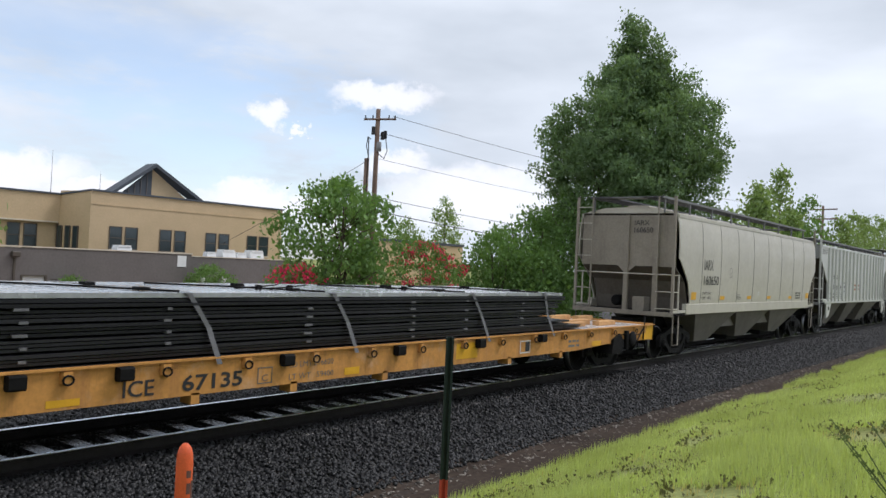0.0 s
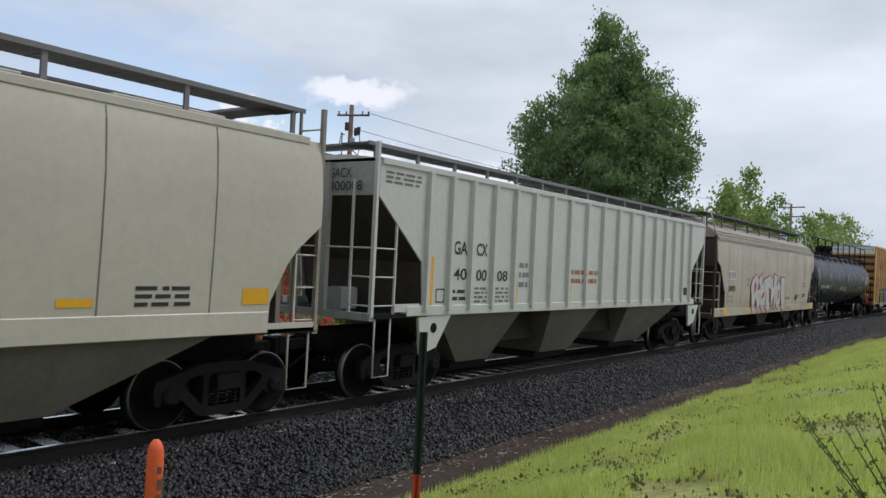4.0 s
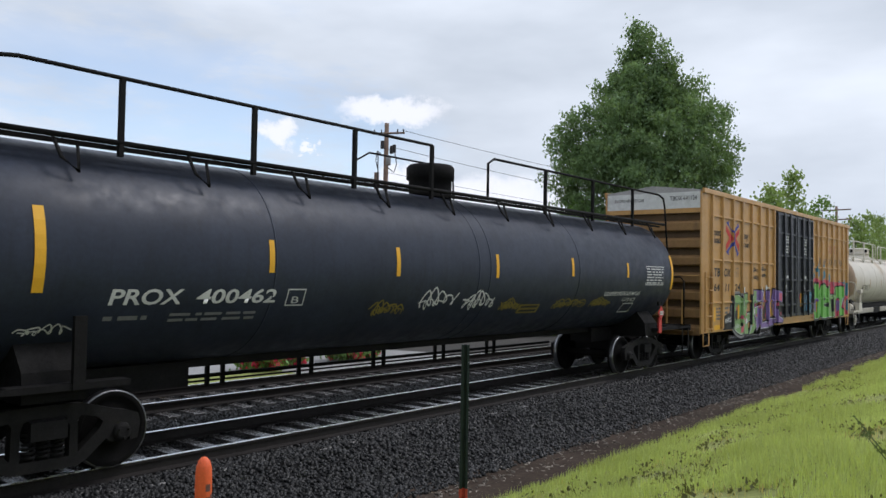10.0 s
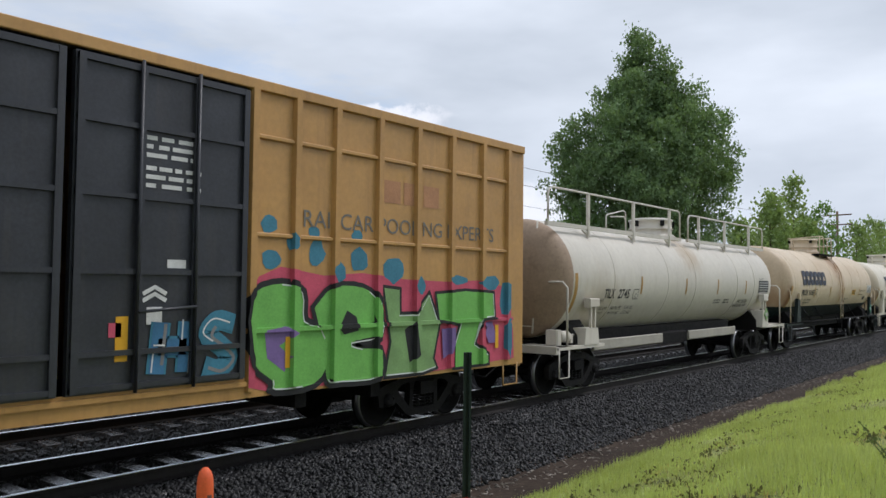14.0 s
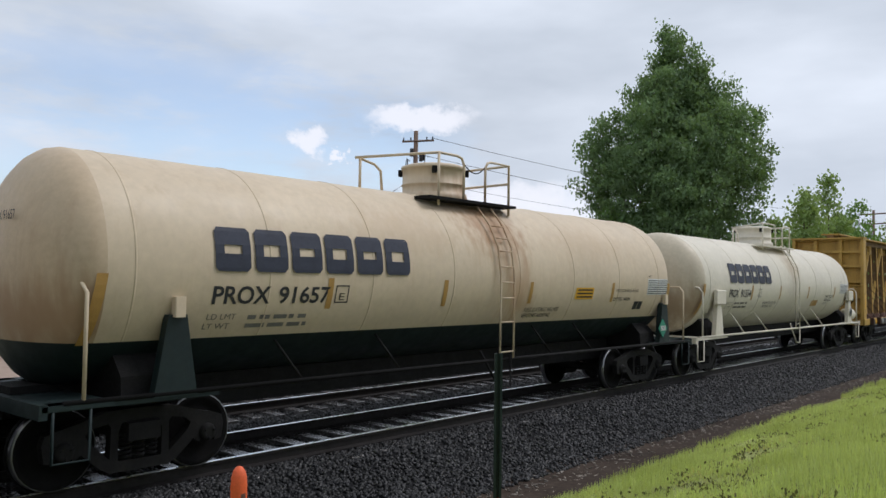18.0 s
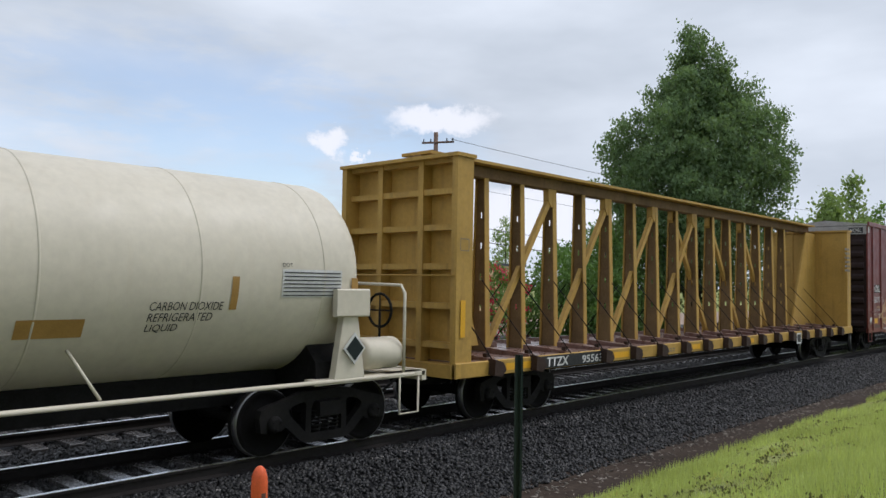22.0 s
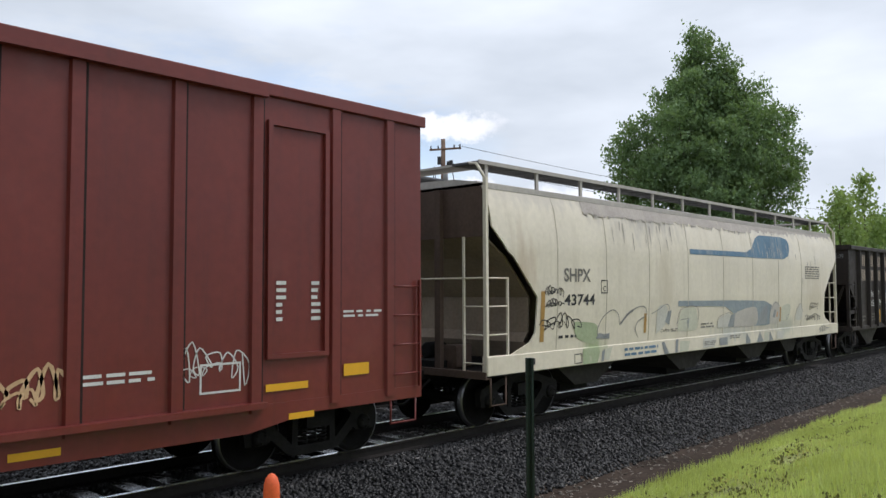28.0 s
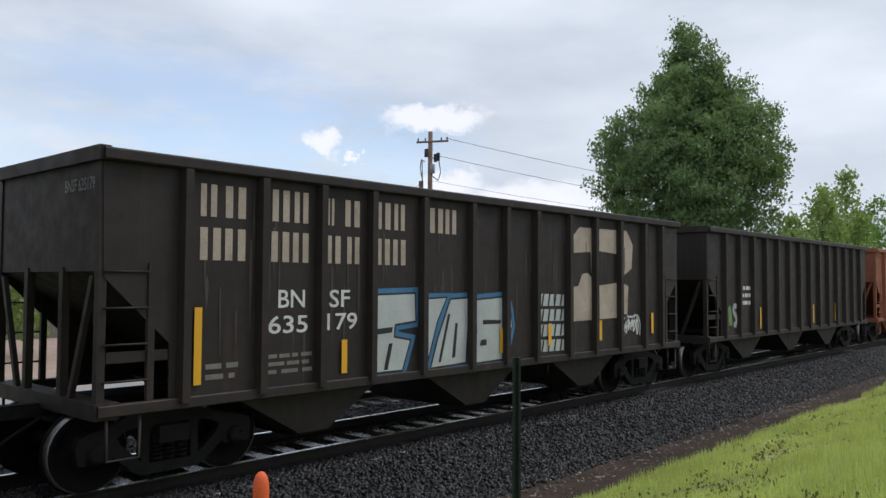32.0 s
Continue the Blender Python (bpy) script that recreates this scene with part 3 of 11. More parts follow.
# dense shrubs left of the maple
for k, (x, y, h, w) in enumerate(((33.6, 22.6, 4.6, 2.0), (36.4, 22.4, 5.9, 2.5), (39.4, 22.0, 6.9, 2.9), (35.0, 20.9, 3.6, 1.9), (42.0, 23.4, 6.4, 2.6))):
    tree("lot_shrub_tree", x, y, h, "dense bushy green tree at the edge of the lot", table(((0.2, w * 0.8), (h * 0.45, w), (h * 0.8, w * 0.75), (h, w * 0.15))), 0.2, M_LEAF_MID, int(120 * w), 24, 0.19, 0.28, 30 + k, 0.13, 2, 14, group="bushy trees along the lot", lump=0.35)
# far pale trees
for k, (x, y, h, w) in enumerate(((77, 25.5, 9.4, 2.6), (82.5, 24.5, 12.3, 2.4), (87, 25.5, 12.2, 2.2), (91.5, 24.6, 14.8, 2.2), (98, 25.5, 11.4, 3.0), (105, 25, 13.2, 3.4), (128, 26, 12.4, 3.6), (136, 25.5, 13.6, 3.4), (146, 26, 13.6, 4.0), (158, 26, 15.0, 4.2), (170, 27, 15, 4.5))):
    tree("roadside_tree", x, y, h, "pale yellow-green tree far along the line", table(((1.5, w * 0.6), (h * 0.4, w), (h * 0.75, w * 0.7), (h, w * 0.1))), 1.5, M_LEAF_PALE if k not in (4, 5) else M_LEAF_MID, 150, 20, 0.42, 0.42, 60 + k, 0.18, 1, 14, group="trees far along the line", lump=0.5, shell=0.4)
for k, (x, y, h, w) in enumerate(((84.5, 72, 9.6, 3.4), (90.5, 70, 13.0, 2.6), (78.5, 73, 8.6, 3.6), (12.0, 35.5, 6.6, 2.6), (8.6, 37, 7.4, 3.0))):
    tree("town_tree", x, y, h, "light green street tree behind the lot", table(((1.0, w * 0.6), (h * 0.45, w), (h * 0.8, w * 0.7), (h, w * 0.12))), 1.0, M_LEAF_PALE, 170, 22, 0.34, 0.4, 80 + k, 0.16, 1, 14, group="street trees of the town", lump=0.4)

# unseen trees, added to close the place and dim light on the cars
for k, (x, y, h, w) in enumerate(((-24, -14, 10, 3.8), (-16.5, -13.5, 11, 4.0), (-9.5, -14.5, 10.5, 3.8), (-2.5, -13.8, 11.5, 4.2), (-31, -14.6, 10.5, 3.9), (-38.5, -14, 11, 4.0), (-17, -6.5, 12.5, 4.2), (-20, 0.4, 13.0, 4.2), (-19, 21.5, 13.5, 4.3), (-22, 28.5, 12.5, 4.4), (-26, 35.5, 13.0, 4.4))):
    tree("unseen_dimming_tree", x, y, h, "leafy dark green tree, unseen, added to close the place and dim the cars", table(((0.8, w * 0.8), (h * 0.4, w), (h * 0.75, w * 0.75), (h, w * 0.12))), 0.8, M_LEAF, 170, 18, 0.42, 0.5, 120 + k, 0.2, 1, 12, group="trees round the path", lump=0.4)


def shrub(x, y, w, h, label, blooms, seed, name="flowering_bush"):
    g = np.random.default_rng(seed)
    t = thing(name, label, "bush", "bushes at the lot", m=pose(x, y, ground_z(y)))
    prof = table(((0.05, w * 0.75), (h * 0.5, w), (h * 0.85, w * 0.6), (h, w * 0.2)))
    pts = crown_points(g, int(170 * w), prof, 0.05, h, 0.6, 0.4, seed)
    for k in range(9):
        p = pts[k]
        part("stem", Shape().tube([(0.1 * math.cos(k), 0.1 * math.sin(k), -0.05), (p[0] * 0.5, p[1] * 0.5, p[2] * 0.6), p], 0.03, 6, 0.01), M_BARK, t)
    part("leaves", foliage("leaves", pts, 0.16, 14, 0.15, M_LEAF_MID, seed), None, t)
    if blooms:
        bp = [p for p in pts if math.hypot(p[0], p[1]) > 0.5 * prof(p[2]) and g.random() < blooms]
        part("blossoms", foliage("blossoms", [(q[0] * 1.06, q[1] * 1.06, q[2] + 0.05) for q in bp], 0.10, 16, 0.13, M_BLOOM, seed + 3), None, t, "clusters of crimson blossom")
    return t


shrub(29.9, 24.4, 2.5, 3.9, "large rhododendron with crimson blossom clusters", 0.45, 3)
shrub(21.2, 23.6, 1.5, 2.6, "rounded rhododendron covered in crimson blossom", 0.7, 5)
shrub(24.6, 22.6, 0.9, 1.2, "low crimson flowering bush by the lot", 0.5, 6)
for k, (x, y, w, h) in enumerate(((14.7, 18.3, 0.55, 0.75), (16.0, 18.7, 0.5, 0.6), (18.2, 18.5, 0.6, 0.85), (19.4, 18.9, 0.55, 0.75))):
    shrub(x, y, w, h, "low red flowering bush on the verge beyond the far track", 0.8, 60 + k)
shrub(35.4, 48.4, 2.0, 2.5, "leafy green shrub against the grey wall", 0.0, 8, "leafy_shrub")
shrub(25.3, 48.6, 1.2, 1.5, "small green shrub beside the white door", 0.0, 9, "leafy_shrub")

# ---- the town behind the lot ----
civic = thing("civic_building", "tan stucco two-storey building with paired windows and gable", "building")
FY = 60.0


def facade_window(x0, x1, z0, z1, y, parent):
    """One double-hung window set into the wall: reveal, frame, two sashes, sill."""
    w = part("window", Shape().box(x0, x1, y - 0.02, y + 0.12, z0, z1), M_GLASS, parent, "dark double-hung window")
    f = Shape()
    for a, b, c, d in ((x0 - 0.07, x0, z0 - 0.07, z1 + 0.07), (x1, x1 + 0.07, z0 - 0.07, z1 + 0.07), (x0, x1, z1, z1 + 0.07), (x0, x1, z0 - 0.07, z0), (x0, x1, (z0 + z1) / 2 - 0.03, (z0 + z1) / 2 + 0.03)):
        f.box(a, b, y - 0.06, y - 0.022, c, d)
    part("frame", f, M_FRAME, w)
    part("sill", Shape().box(x0 - 0.12, x1 + 0.12, y - 0.12, y - 0.0, z0 - 0.16, z0 - 0.075), M_TRIM_PALE, w)
    return w


part("front_wall", Shape().box(32.45, 51.8, FY, FY + 0.4, -1.3, 6.92), M_STUCCO, civic)
part("side_wall", Shape().box(51.4, 51.8, FY + 0.4, FY + 14, -1.3, 6.92), M_STUCCO, civic)
part("angled_wall", Shape().prism_z([(32.45, FY), (32.6, FY + 0.3), (32.0, FY + 3.6), (31.8, FY + 3.5)], -1.3, 6.85), M_STUCCO, civic)
part("recessed_wall", Shape().box(12.0, 31.8, FY + 3.9, FY + 4.2, -1.3, 4.25), M_STUCCO, civic)
part("upper_wall", Shape().box(12.0, 31.8, FY + 3.5, FY + 4.2, 4.25, 6.58), M_STUCCO, civic)
part("cornice", Shape().box(32.4, 51.9, FY - 0.12, FY, 6.84, 6.98).box(12.0, 31.8, FY + 3.38, FY + 3.5, 6.5, 6.64), M_ROOFDARK, civic, "dark roof edge")
part("corner_cornice", Shape().hexa([(32.4, FY - 0.12, 6.84), (32.45, FY, 6.84), (31.8, FY + 3.5, 6.5), (31.7, FY + 3.38, 6.5), (32.4, FY - 0.12, 6.98), (32.45, FY, 6.98), (31.8, FY + 3.5, 6.64), (31.7, FY + 3.38, 6.64)]), M_ROOFDARK, civic)
part("band_course", Shape().box(32.5, 51.8, FY - 0.05, FY, 5.8, 5.9), M_STUCCO, civic)
part("band_course", Shape().box(12.0, 31.7, FY + 3.44, FY + 3.5, 4.25, 4.36), M_TRIM_PALE, civic)
part("flat_roof", Shape().box(32.45, 51.4, FY + 0.4, FY + 16, 6.4, 6.6).box(12.0, 32.45, FY + 4.2, FY + 16, 6.3, 6.45), M_ROOFDARK, civic)
part("back_wall", Shape().box(12.0, 51.4, FY + 15.6, FY + 16, -1.3, 6.4), M_STUCCO, civic)
for a, b in ((34.15, 35.12), (35.51, 36.5), (38.65, 39.65), (40.06, 41.05), (43.2, 44.2), (44.6, 45.6), (47.75, 48.75), (49.13, 50.12)):
    facade_window(a, b, 2.42, 4.12, FY, civic)
for a, b in ((28.05, 28.9), (29.3, 30.2), (25.2, 26.1), (26.4, 27.3), (22.0, 22.9), (23.2, 24.1)):
    facade_window(a, b, 2.25, 4.02, FY + 3.9, civic)
for f in (0.95, 0.68, 0.42):
    w = part("window", Shape().box(-0.24, 0.24, -0.05, 0.05, 2.3, 4.0), M_GLASS, civic, "narrow window on the angled wall")
    w.matrix_local = pose(32.45 - 0.65 * f - 0.03, FY + 3.5 * f, 0, 0, 0, 100.5)
    fr = part("frame", Shape().box(-0.30, -0.24, -0.07, 0.08, 2.25, 4.05).box(0.24, 0.30, -0.07, 0.08, 2.25, 4.05).box(-0.24, 0.24, -0.07, 0.08, 4.0, 4.07), M_FRAME, w)
# the gable above the roof
gab = part("gable_wall", Shape().prism_y([(37.6, 6.5), (41.5, 6.5), (41.5, 9.85)], FY + 6.2, FY + 6.4), M_ROOFDARK, civic, "grey clad half of the gable")
part("gable_wall", Shape().prism_y([(41.5, 6.5), (46.6, 6.5), (41.5, 9.85)], FY + 6.22, FY + 6.4), M_STUCCO, civic, "tan half of the gable")
for k in range(5):
    x = 38.6 + 0.6 * k
    part("cladding_strip", Shape().box(x - 0.04, x + 0.04, FY + 6.14, FY + 6.2, 6.5, 6.6 + (x - 37.6) * 0.84), M_GREYWALL, gab)
for s, x0 in ((-1, 36.9), (1, 47.4)):
    part("gable_roof", Shape().hexa([(x0, FY + 5.6, 6.75), (41.5, FY + 5.6, 10.0), (41.5, FY + 7.2, 10.0), (x0, FY + 7.2, 6.75), (x0, FY + 5.6, 7.05), (41.5, FY + 5.6, 10.35), (41.5, FY + 7.2, 10.35), (x0, FY + 7.2, 7.05)]), M_ROOFDARK, civic, "slate grey gable roof")
for x, z1 in ((32.8, 10.4), (37.1, 9.1)):
    part("antenna", Shape().tube([(x, FY + 7.2, 6.3), (x, FY + 7.2, z1)], 0.03, 5, 0.012), M_FRAME, civic)

shed = thing("grey_building", "long low grey building with white roof vents and door", "building")
GY = 50.0
part("front_wall", Shape().box(8.0, 22.94, GY, GY + 0.3, -1.2, 2.2).box(24.38, 34.85, GY, GY + 0.3, -1.2, 2.24).box(22.94, 24.38, GY, GY + 0.3, 0.5, 2.22), M_GREYWALL, shed)
part("lower_wall", Shape().box(34.85, 46.0, GY + 0.25, GY + 0.55, -1.2, 2.08), M_GREYWALL, shed)
part("flat_roof", Shape().box(8.0, 46.0, GY + 0.3, GY + 7, 1.9, 2.05), M_ASPHALT, shed)
part("end_wall", Shape().box(45.7, 46.0, GY + 0.3, GY + 7, -1.2, 2.05), M_GREYWALL, shed)
part("parapet_cap", Shape().box(8.0, 34.9, GY - 0.06, GY + 0.34, 2.24, 2.32).box(34.9, 46.0, GY + 0.2, GY + 0.6, 2.08, 2.15), M_TRIM_PALE, shed)
door = part("door", Shape().box(22.98, 24.34, GY + 0.12, GY + 0.18, -1.15, 0.48), M_WHITE, shed, "white steel door")
part("door_frame", Shape().box(22.86, 22.98, GY - 0.03, GY + 0.2, -1.15, 0.56).box(24.34, 24.46, GY - 0.03, GY + 0.2, -1.15, 0.56).box(22.98, 24.34, GY - 0.03, GY + 0.2, 0.48, 0.56), M_FRAME, door)
part("wall_lamp", Shape().box(22.2, 22.65, GY - 0.35, GY - 0.0, 1.65, 1.95, 0.04).box(22.38, 22.5, GY - 0.1, GY, -1.1, 1.65), M_FRAME, shed)
for x, z, s in ((34.05, 1.72, 0.36), (35.9, -0.2 + 0.6, 0.2), (24.9, 0.1, 0.2), (37.8, 0.5, 0.22)):
    part("wall_notice", Shape().box(x - s, x + s, GY - 0.04, GY - 0.004, z - s * 1.1, z + s * 1.1), M_WHITE if z > 0.2 else M_FRAME, shed)
for x, s in ((30.2, 0.55), (37.4, 0.4), (38.9, 0.6), (40.2, 0.45), (41.6, 0.65)):
    v = part("roof_vent", Shape().prism_x([(-s * 0.8, 0), (s * 0.8, 0), (s * 0.6, s * 0.9), (-s * 0.6, s * 0.9)], -s, s), M_WHITE, shed, "white roof vent")
    v.location = (x, GY + 1.4, 2.04)
    part("vent_cap", Shape().box(-s * 0.85, s * 0.85, -s * 0.7, s * 0.7, s * 0.9, s * 1.15), M_WHITE, v)
shop = thing("tan_building", "low tan building half hidden behind bushes", "building")
part("front_wall", Shape().box(66.0, 81.5, 60, 60.4, -1.3, 4.7), M_STUCCO, shop)
part("side_wall", Shape().box(81.1, 81.5, 60.4, 70, -1.3, 4.7), M_STUCCO, shop)
part("flat_roof", Shape().box(66.0, 81.5, 60.4, 70, 4.5, 4.65), M_ROOFDARK, shop)
part("cornice", Shape().box(65.9, 81.6, 59.85, 60.0, 4.65, 4.95), M_ROOFDARK, shop)
van = thing("parked_van", "pale grey van parked at the lot's edge", "van", m=pose(44.5, 27.5, ground_z(27.5), 0, 0, 10))
part("van_body", Shape().prism_y([(-2.4, 0.35), (2.4, 0.35), (2.45, 1.0), (1.7, 1.2), (1.3, 2.05), (-2.3, 2.1), (-2.45, 1.2)], -0.95, 0.95), M_WHITE, van)
part("window_band", Shape().prism_y([(-2.0, 1.3), (1.45, 1.3), (1.2, 1.9), (-2.0, 1.9)], -0.96, 0.96), M_GLASS, van)
for x in (-1.5, 1.5):
    for y in (-0.85, 0.85):
        part("wheel", Shape().lathe([(y - 0.1, 0.2), (y - 0.1, 0.34), (y + 0.1, 0.34), (y + 0.1, 0.2)], 16, "y", (x, 0, 0.34)), M_WIRE, van)

# ---- poles and lines ----
pole = thing("utility_pole", "weathered wooden utility pole with crossarm and riser", "utility pole", "poles", m=pose(36.65, 34.0, 0))
zg = ground_z(34)
part("pole_shaft", Shape().tube([(0, 0, zg), (0.0, 0, 5), (0.02, 0, 11.85)], 0.19, 12, 0.14), M_POLEWOOD, pole)
A = Vector((0.68, -0.73, 0.06))
cr = part("crossarm", Shape().tube([Vector((0, -0.2, 11.2)) - A * 1.0, Vector((0, -0.2, 11.2)) + A * 1.0], 0.065, 4), M_POLEWOOD, pole)
for f in (-0.9, -0.45, 0.55, 0.92):
    p = Vector((0, -0.2, 11.25)) + A * f
    part("insulator", Shape().lathe([(0, 0.03), (0.06, 0.05), (0.1, 0.03), (0.16, 0.05), (0.2, 0.02)], 8, "z", p), M_WIRE, cr)
part("lower_pole", Shape().tube([(-0.62, 0.2, zg), (-0.6, 0.2, 8.7)], 0.17, 10, 0.15), M_POLEWOOD, pole)
part("transformer", Shape().lathe([(9.2, 0.12), (9.22, 0.16), (9.75, 0.16), (9.8, 0.1)], 12, "z", (0.02, -0.18, 0)), M_ASPHALT, pole)
for k, (a, b) in enumerate(((0.5, 0.0), (0.75, 0.2), (-0.35, 0.0))):
    part("cutout", Shape().box(a - 0.06, a + 0.06, -0.1, 0.1, 10.0 + 0.1 * k, 10.5 + 0.1 * k).tube([(0, 0, 10.2), (a, 0, 10.25)], 0.025, 5), M_WIRE, pole)
part("riser_cable", Shape().tube([(0.8, 0, 10.2), (1.0, 0, 9.4), (0.75, 0, 8.85), (0.15, 0, 9.1)], 0.03, 6), M_WIRE, pole)
part("riser_cable", Shape().tube([(-0.55, 0.1, 8.7), (-0.9, 0, 9.4), (-0.8, 0, 10.0), (-0.5, 0, 9.9)], 0.03, 6), M_WIRE, pole)
part("riser_cable", Shape().tube([(-0.62, 0.1, 10.0), (-0.7, 0, 8.7), (-0.75, 0, 6)], 0.035, 6), M_WIRE, pole)
far = thing("utility_pole", "distant wooden utility pole with two crossarms", "utility pole", "poles", m=pose(117.0, 26.0, 0))
part("pole_shaft", Shape().tube([(0, 0, ground_z(26)), (0, 0, 12.7)], 0.22, 10, 0.16), M_POLEWOOD, far)
for z in (12.2, 10.9):
    part("crossarm", Shape().tube([(-0.5, -1.9, z), (0.5, 1.9, z)], 0.09, 4), M_POLEWOOD, far)
part("transformer", Shape().lathe([(8.9, 0.2), (9.0, 0.3), (9.8, 0.3), (9.9, 0.15)], 12, "z", (-0.4, 0.3, 0)), M_ASPHALT, far)


def span(name, a, b, sag, r=0.014):
    pts = []
    for i in range(25):
        f = i / 24
        pts.append((a[0] + (b[0] - a[0]) * f, a[1] + (b[1] - a[1]) * f, a[2] + (b[2] - a[2]) * f - sag * 4 * f * (1 - f)))
    return solid(name, Shape().tube(pts, r, 5), M_WIRE, "thin black overhead line strung between poles", "overhead line", "overhead lines")


span("overhead_line", (37.3, 33.3, 11.45), (117.4, 27.6, 12.2), 1.0, 0.016)
span("overhead_line", (36.9, 33.7, 10.35), (117, 26.2, 11.0), 1.3, 0.016)
span("overhead_line", (36.8, 33.9, 8.75), (117, 26, 9.6), 1.2, 0.012)
span("overhead_line", (36.8, 33.9, 6.35), (117, 26, 7.2), 1.6, 0.018)
span("overhead_line", (36.8, 33.9, 5.5), (117, 26, 6.4), 1.9, 0.028)
span("overhead_line", (36.0, 34.0, 8.6), (30.0, 40.0, 3.0), 0.1, 0.012)

# ---- markers on the bank ----
om = thing("marker_post", "round-topped orange plastic marker post on the bank", "marker post", m=pose(2.70, 3.82, 0))
part("post_tube", Shape().lathe([(ground_z(3.82) - 0.15, 0.046), (1.22, 0.046), (1.265, 0.043), (1.30, 0.033), (1.32, 0.016), (1.325, 0.002)], 24, "z"), M_ORANGE, om)
FACE = -125     # the side towards the path
lab = Shape()
for i, (z0, z1, d0, d1) in enumerate(((1.14, 1.18, 15, 50), (0.60, 1.12, 52, 82), (1.05, 1.11, 18, 48), (0.96, 1.03, 14, 46), (0.88, 0.94, 18, 48), (0.79, 0.86, 14, 48), (0.70, 0.77, 18, 46), (0.61, 0.68, 14, 48))):
    aa = [math.radians(FACE + d0 + (d1 - d0) * k / 4) for k in range(5)]
    lab.grid([[(0.0475 * math.cos(a), 0.0475 * math.sin(a), z) for a in aa] for z in (z0, z1)])
part("warning_label", lab, M_INK_POST, om, "dark worn print running down the post")
gp = thing("sign_post", "dark green steel channel post with red foot", "post", m=pose(4.57, 3.42, 0))
part("post_channel", Shape().prism_z([(-0.028, 0.012), (-0.028, -0.018), (-0.012, -0.022), (-0.010, 0.004), (0.010, 0.004), (0.012, -0.022), (0.028, -0.018), (0.028, 0.012)], 0.86, 1.87), M_POST, gp).matrix_local = pose(0, 0, 0, 0, 0, -48)
part("painted_foot", Shape().prism_z([(-0.029, 0.013), (-0.029, -0.019), (-0.012, -0.023), (-0.010, 0.003), (0.010, 0.003), (0.012, -0.023), (0.029, -0.019), (0.029, 0.013)], ground_z(3.5) - 0.2, 0.86), M_POST_RED, gp).matrix_local = pose(0, 0, 0, 0, 0, -48)

# ---- grass and weeds on the bank ----
def bank_z(x, y):
    return ground_z(y) + (0.12 * noise.noise((x * 0.5, y * 0.5, 3)) if y < 5.5 else 0) + (0.035 * noise.noise((x * 0.25, y * 0.3, 0)) if y < 6.2 else 0)


def blades(name, n, mat, h0, h1, width, keep, label, seed):
    g = np.random.default_rng(seed)
    out_c, out_t = [], []
    x = 4.5 + 42 * g.random(n * 2) ** 1.9
    y = g.uniform(-0.5, 6.35, n * 2)
    for a, b in zip(x, y):
        if len(out_c) >= n:
            break
        k = noise.noise((a * 0.42, b * 0.6, 9.0)) + 0.5 * noise.noise((a * 1.5, b * 1.7, 2.0))
        if b < 0.12 * a - 0.6 or not keep(k) or b > 5.95 + 0.25 * noise.noise((a * 0.8, 0, 0)) + 0.012 * max(0, a - 10):
            continue
        out_c.append((a, b, bank_z(a, b) - 0.01))
        h = g.uniform(h0, h1) * (1 + 0.5 * k)
        yaw, lean = g.uniform(0, 6.28), g.normal(0, 0.35)
        c, s = math.cos(yaw), math.sin(yaw)
        w = width * g.uniform(0.7, 1.3)
        out_t.append(((c * w, 0, h * math.sin(lean) * -s), (s * w, 0, h * math.sin(lean) * c), (0, 0, h * math.cos(lean))))
    me = scatter_mesh(name, [(-0.5, 0, 0), (0.5, 0, 0), (0.05, 0, 1.0)], [(0, 1, 2)], (np.array(out_c), np.array(out_t)), mat)
    return solid(name, me, mat, label, "grass", kind="stuff")


blades("bank_grass", 120000, M_BLADE, 0.05, 0.17, 0.013, lambda k: k > -0.34, "bright green uneven grass on the bank", 41)
blades("dry_grass", 13000, M_BLADE_DRY, 0.04, 0.13, 0.012, lambda k: k < -0.12, "straw-coloured dead grass in patches", 42)
g2 = np.random.default_rng(44)
wx, wy = 5 + 22 * g2.random(2200) ** 1.6, g2.uniform(0.8, 5.6, 2200)
keep = [(a, b, bank_z(a, b) + 0.03) for a, b in zip(wx, wy) if noise.noise((a * 0.42, b * 0.6, 9.0)) + 0.6 * noise.noise((a * 1.5, b * 1.7, 2.0)) < -0.12 and b > 0.12 * a]
wm = foliage("broad_weeds", keep, 0.05, 7, 0.05, M_WEED, 45)
solid("broad_weeds", wm, M_WEED, "small dull brown-green broad-leaved weeds among the grass", "weeds", kind="stuff")
gx = 4 + 50 * g2.random(2000) ** 1.6
chips = np.stack([gx, g2.normal(6.75, 0.24, 2000), np.array([ground_z(6.75) + 0.012] * 2000)], 1)
cm = scatter_mesh("bark_chips", STONE_V, STONE_F, (chips, random_turns(g2, 2000, g2.uniform(0.02, 0.07, 2000), (1.6, 0.5, 0.3), True)), M_CHIP)
solid("bark_chips", cm, M_CHIP, "pale chips and dry stalks along the dirt strip", "litter", kind="stuff")

# broom bush close to the viewer, with a few yellow flowers
bx, by = 4.68, 0.24
broom = thing("broom_bush", "dark green broom bush with thin upright twigs and yellow flowers", "bush", m=pose(bx, by, bank_z(bx, by)))
gb = np.random.default_rng(50)
tips, dense = [], []
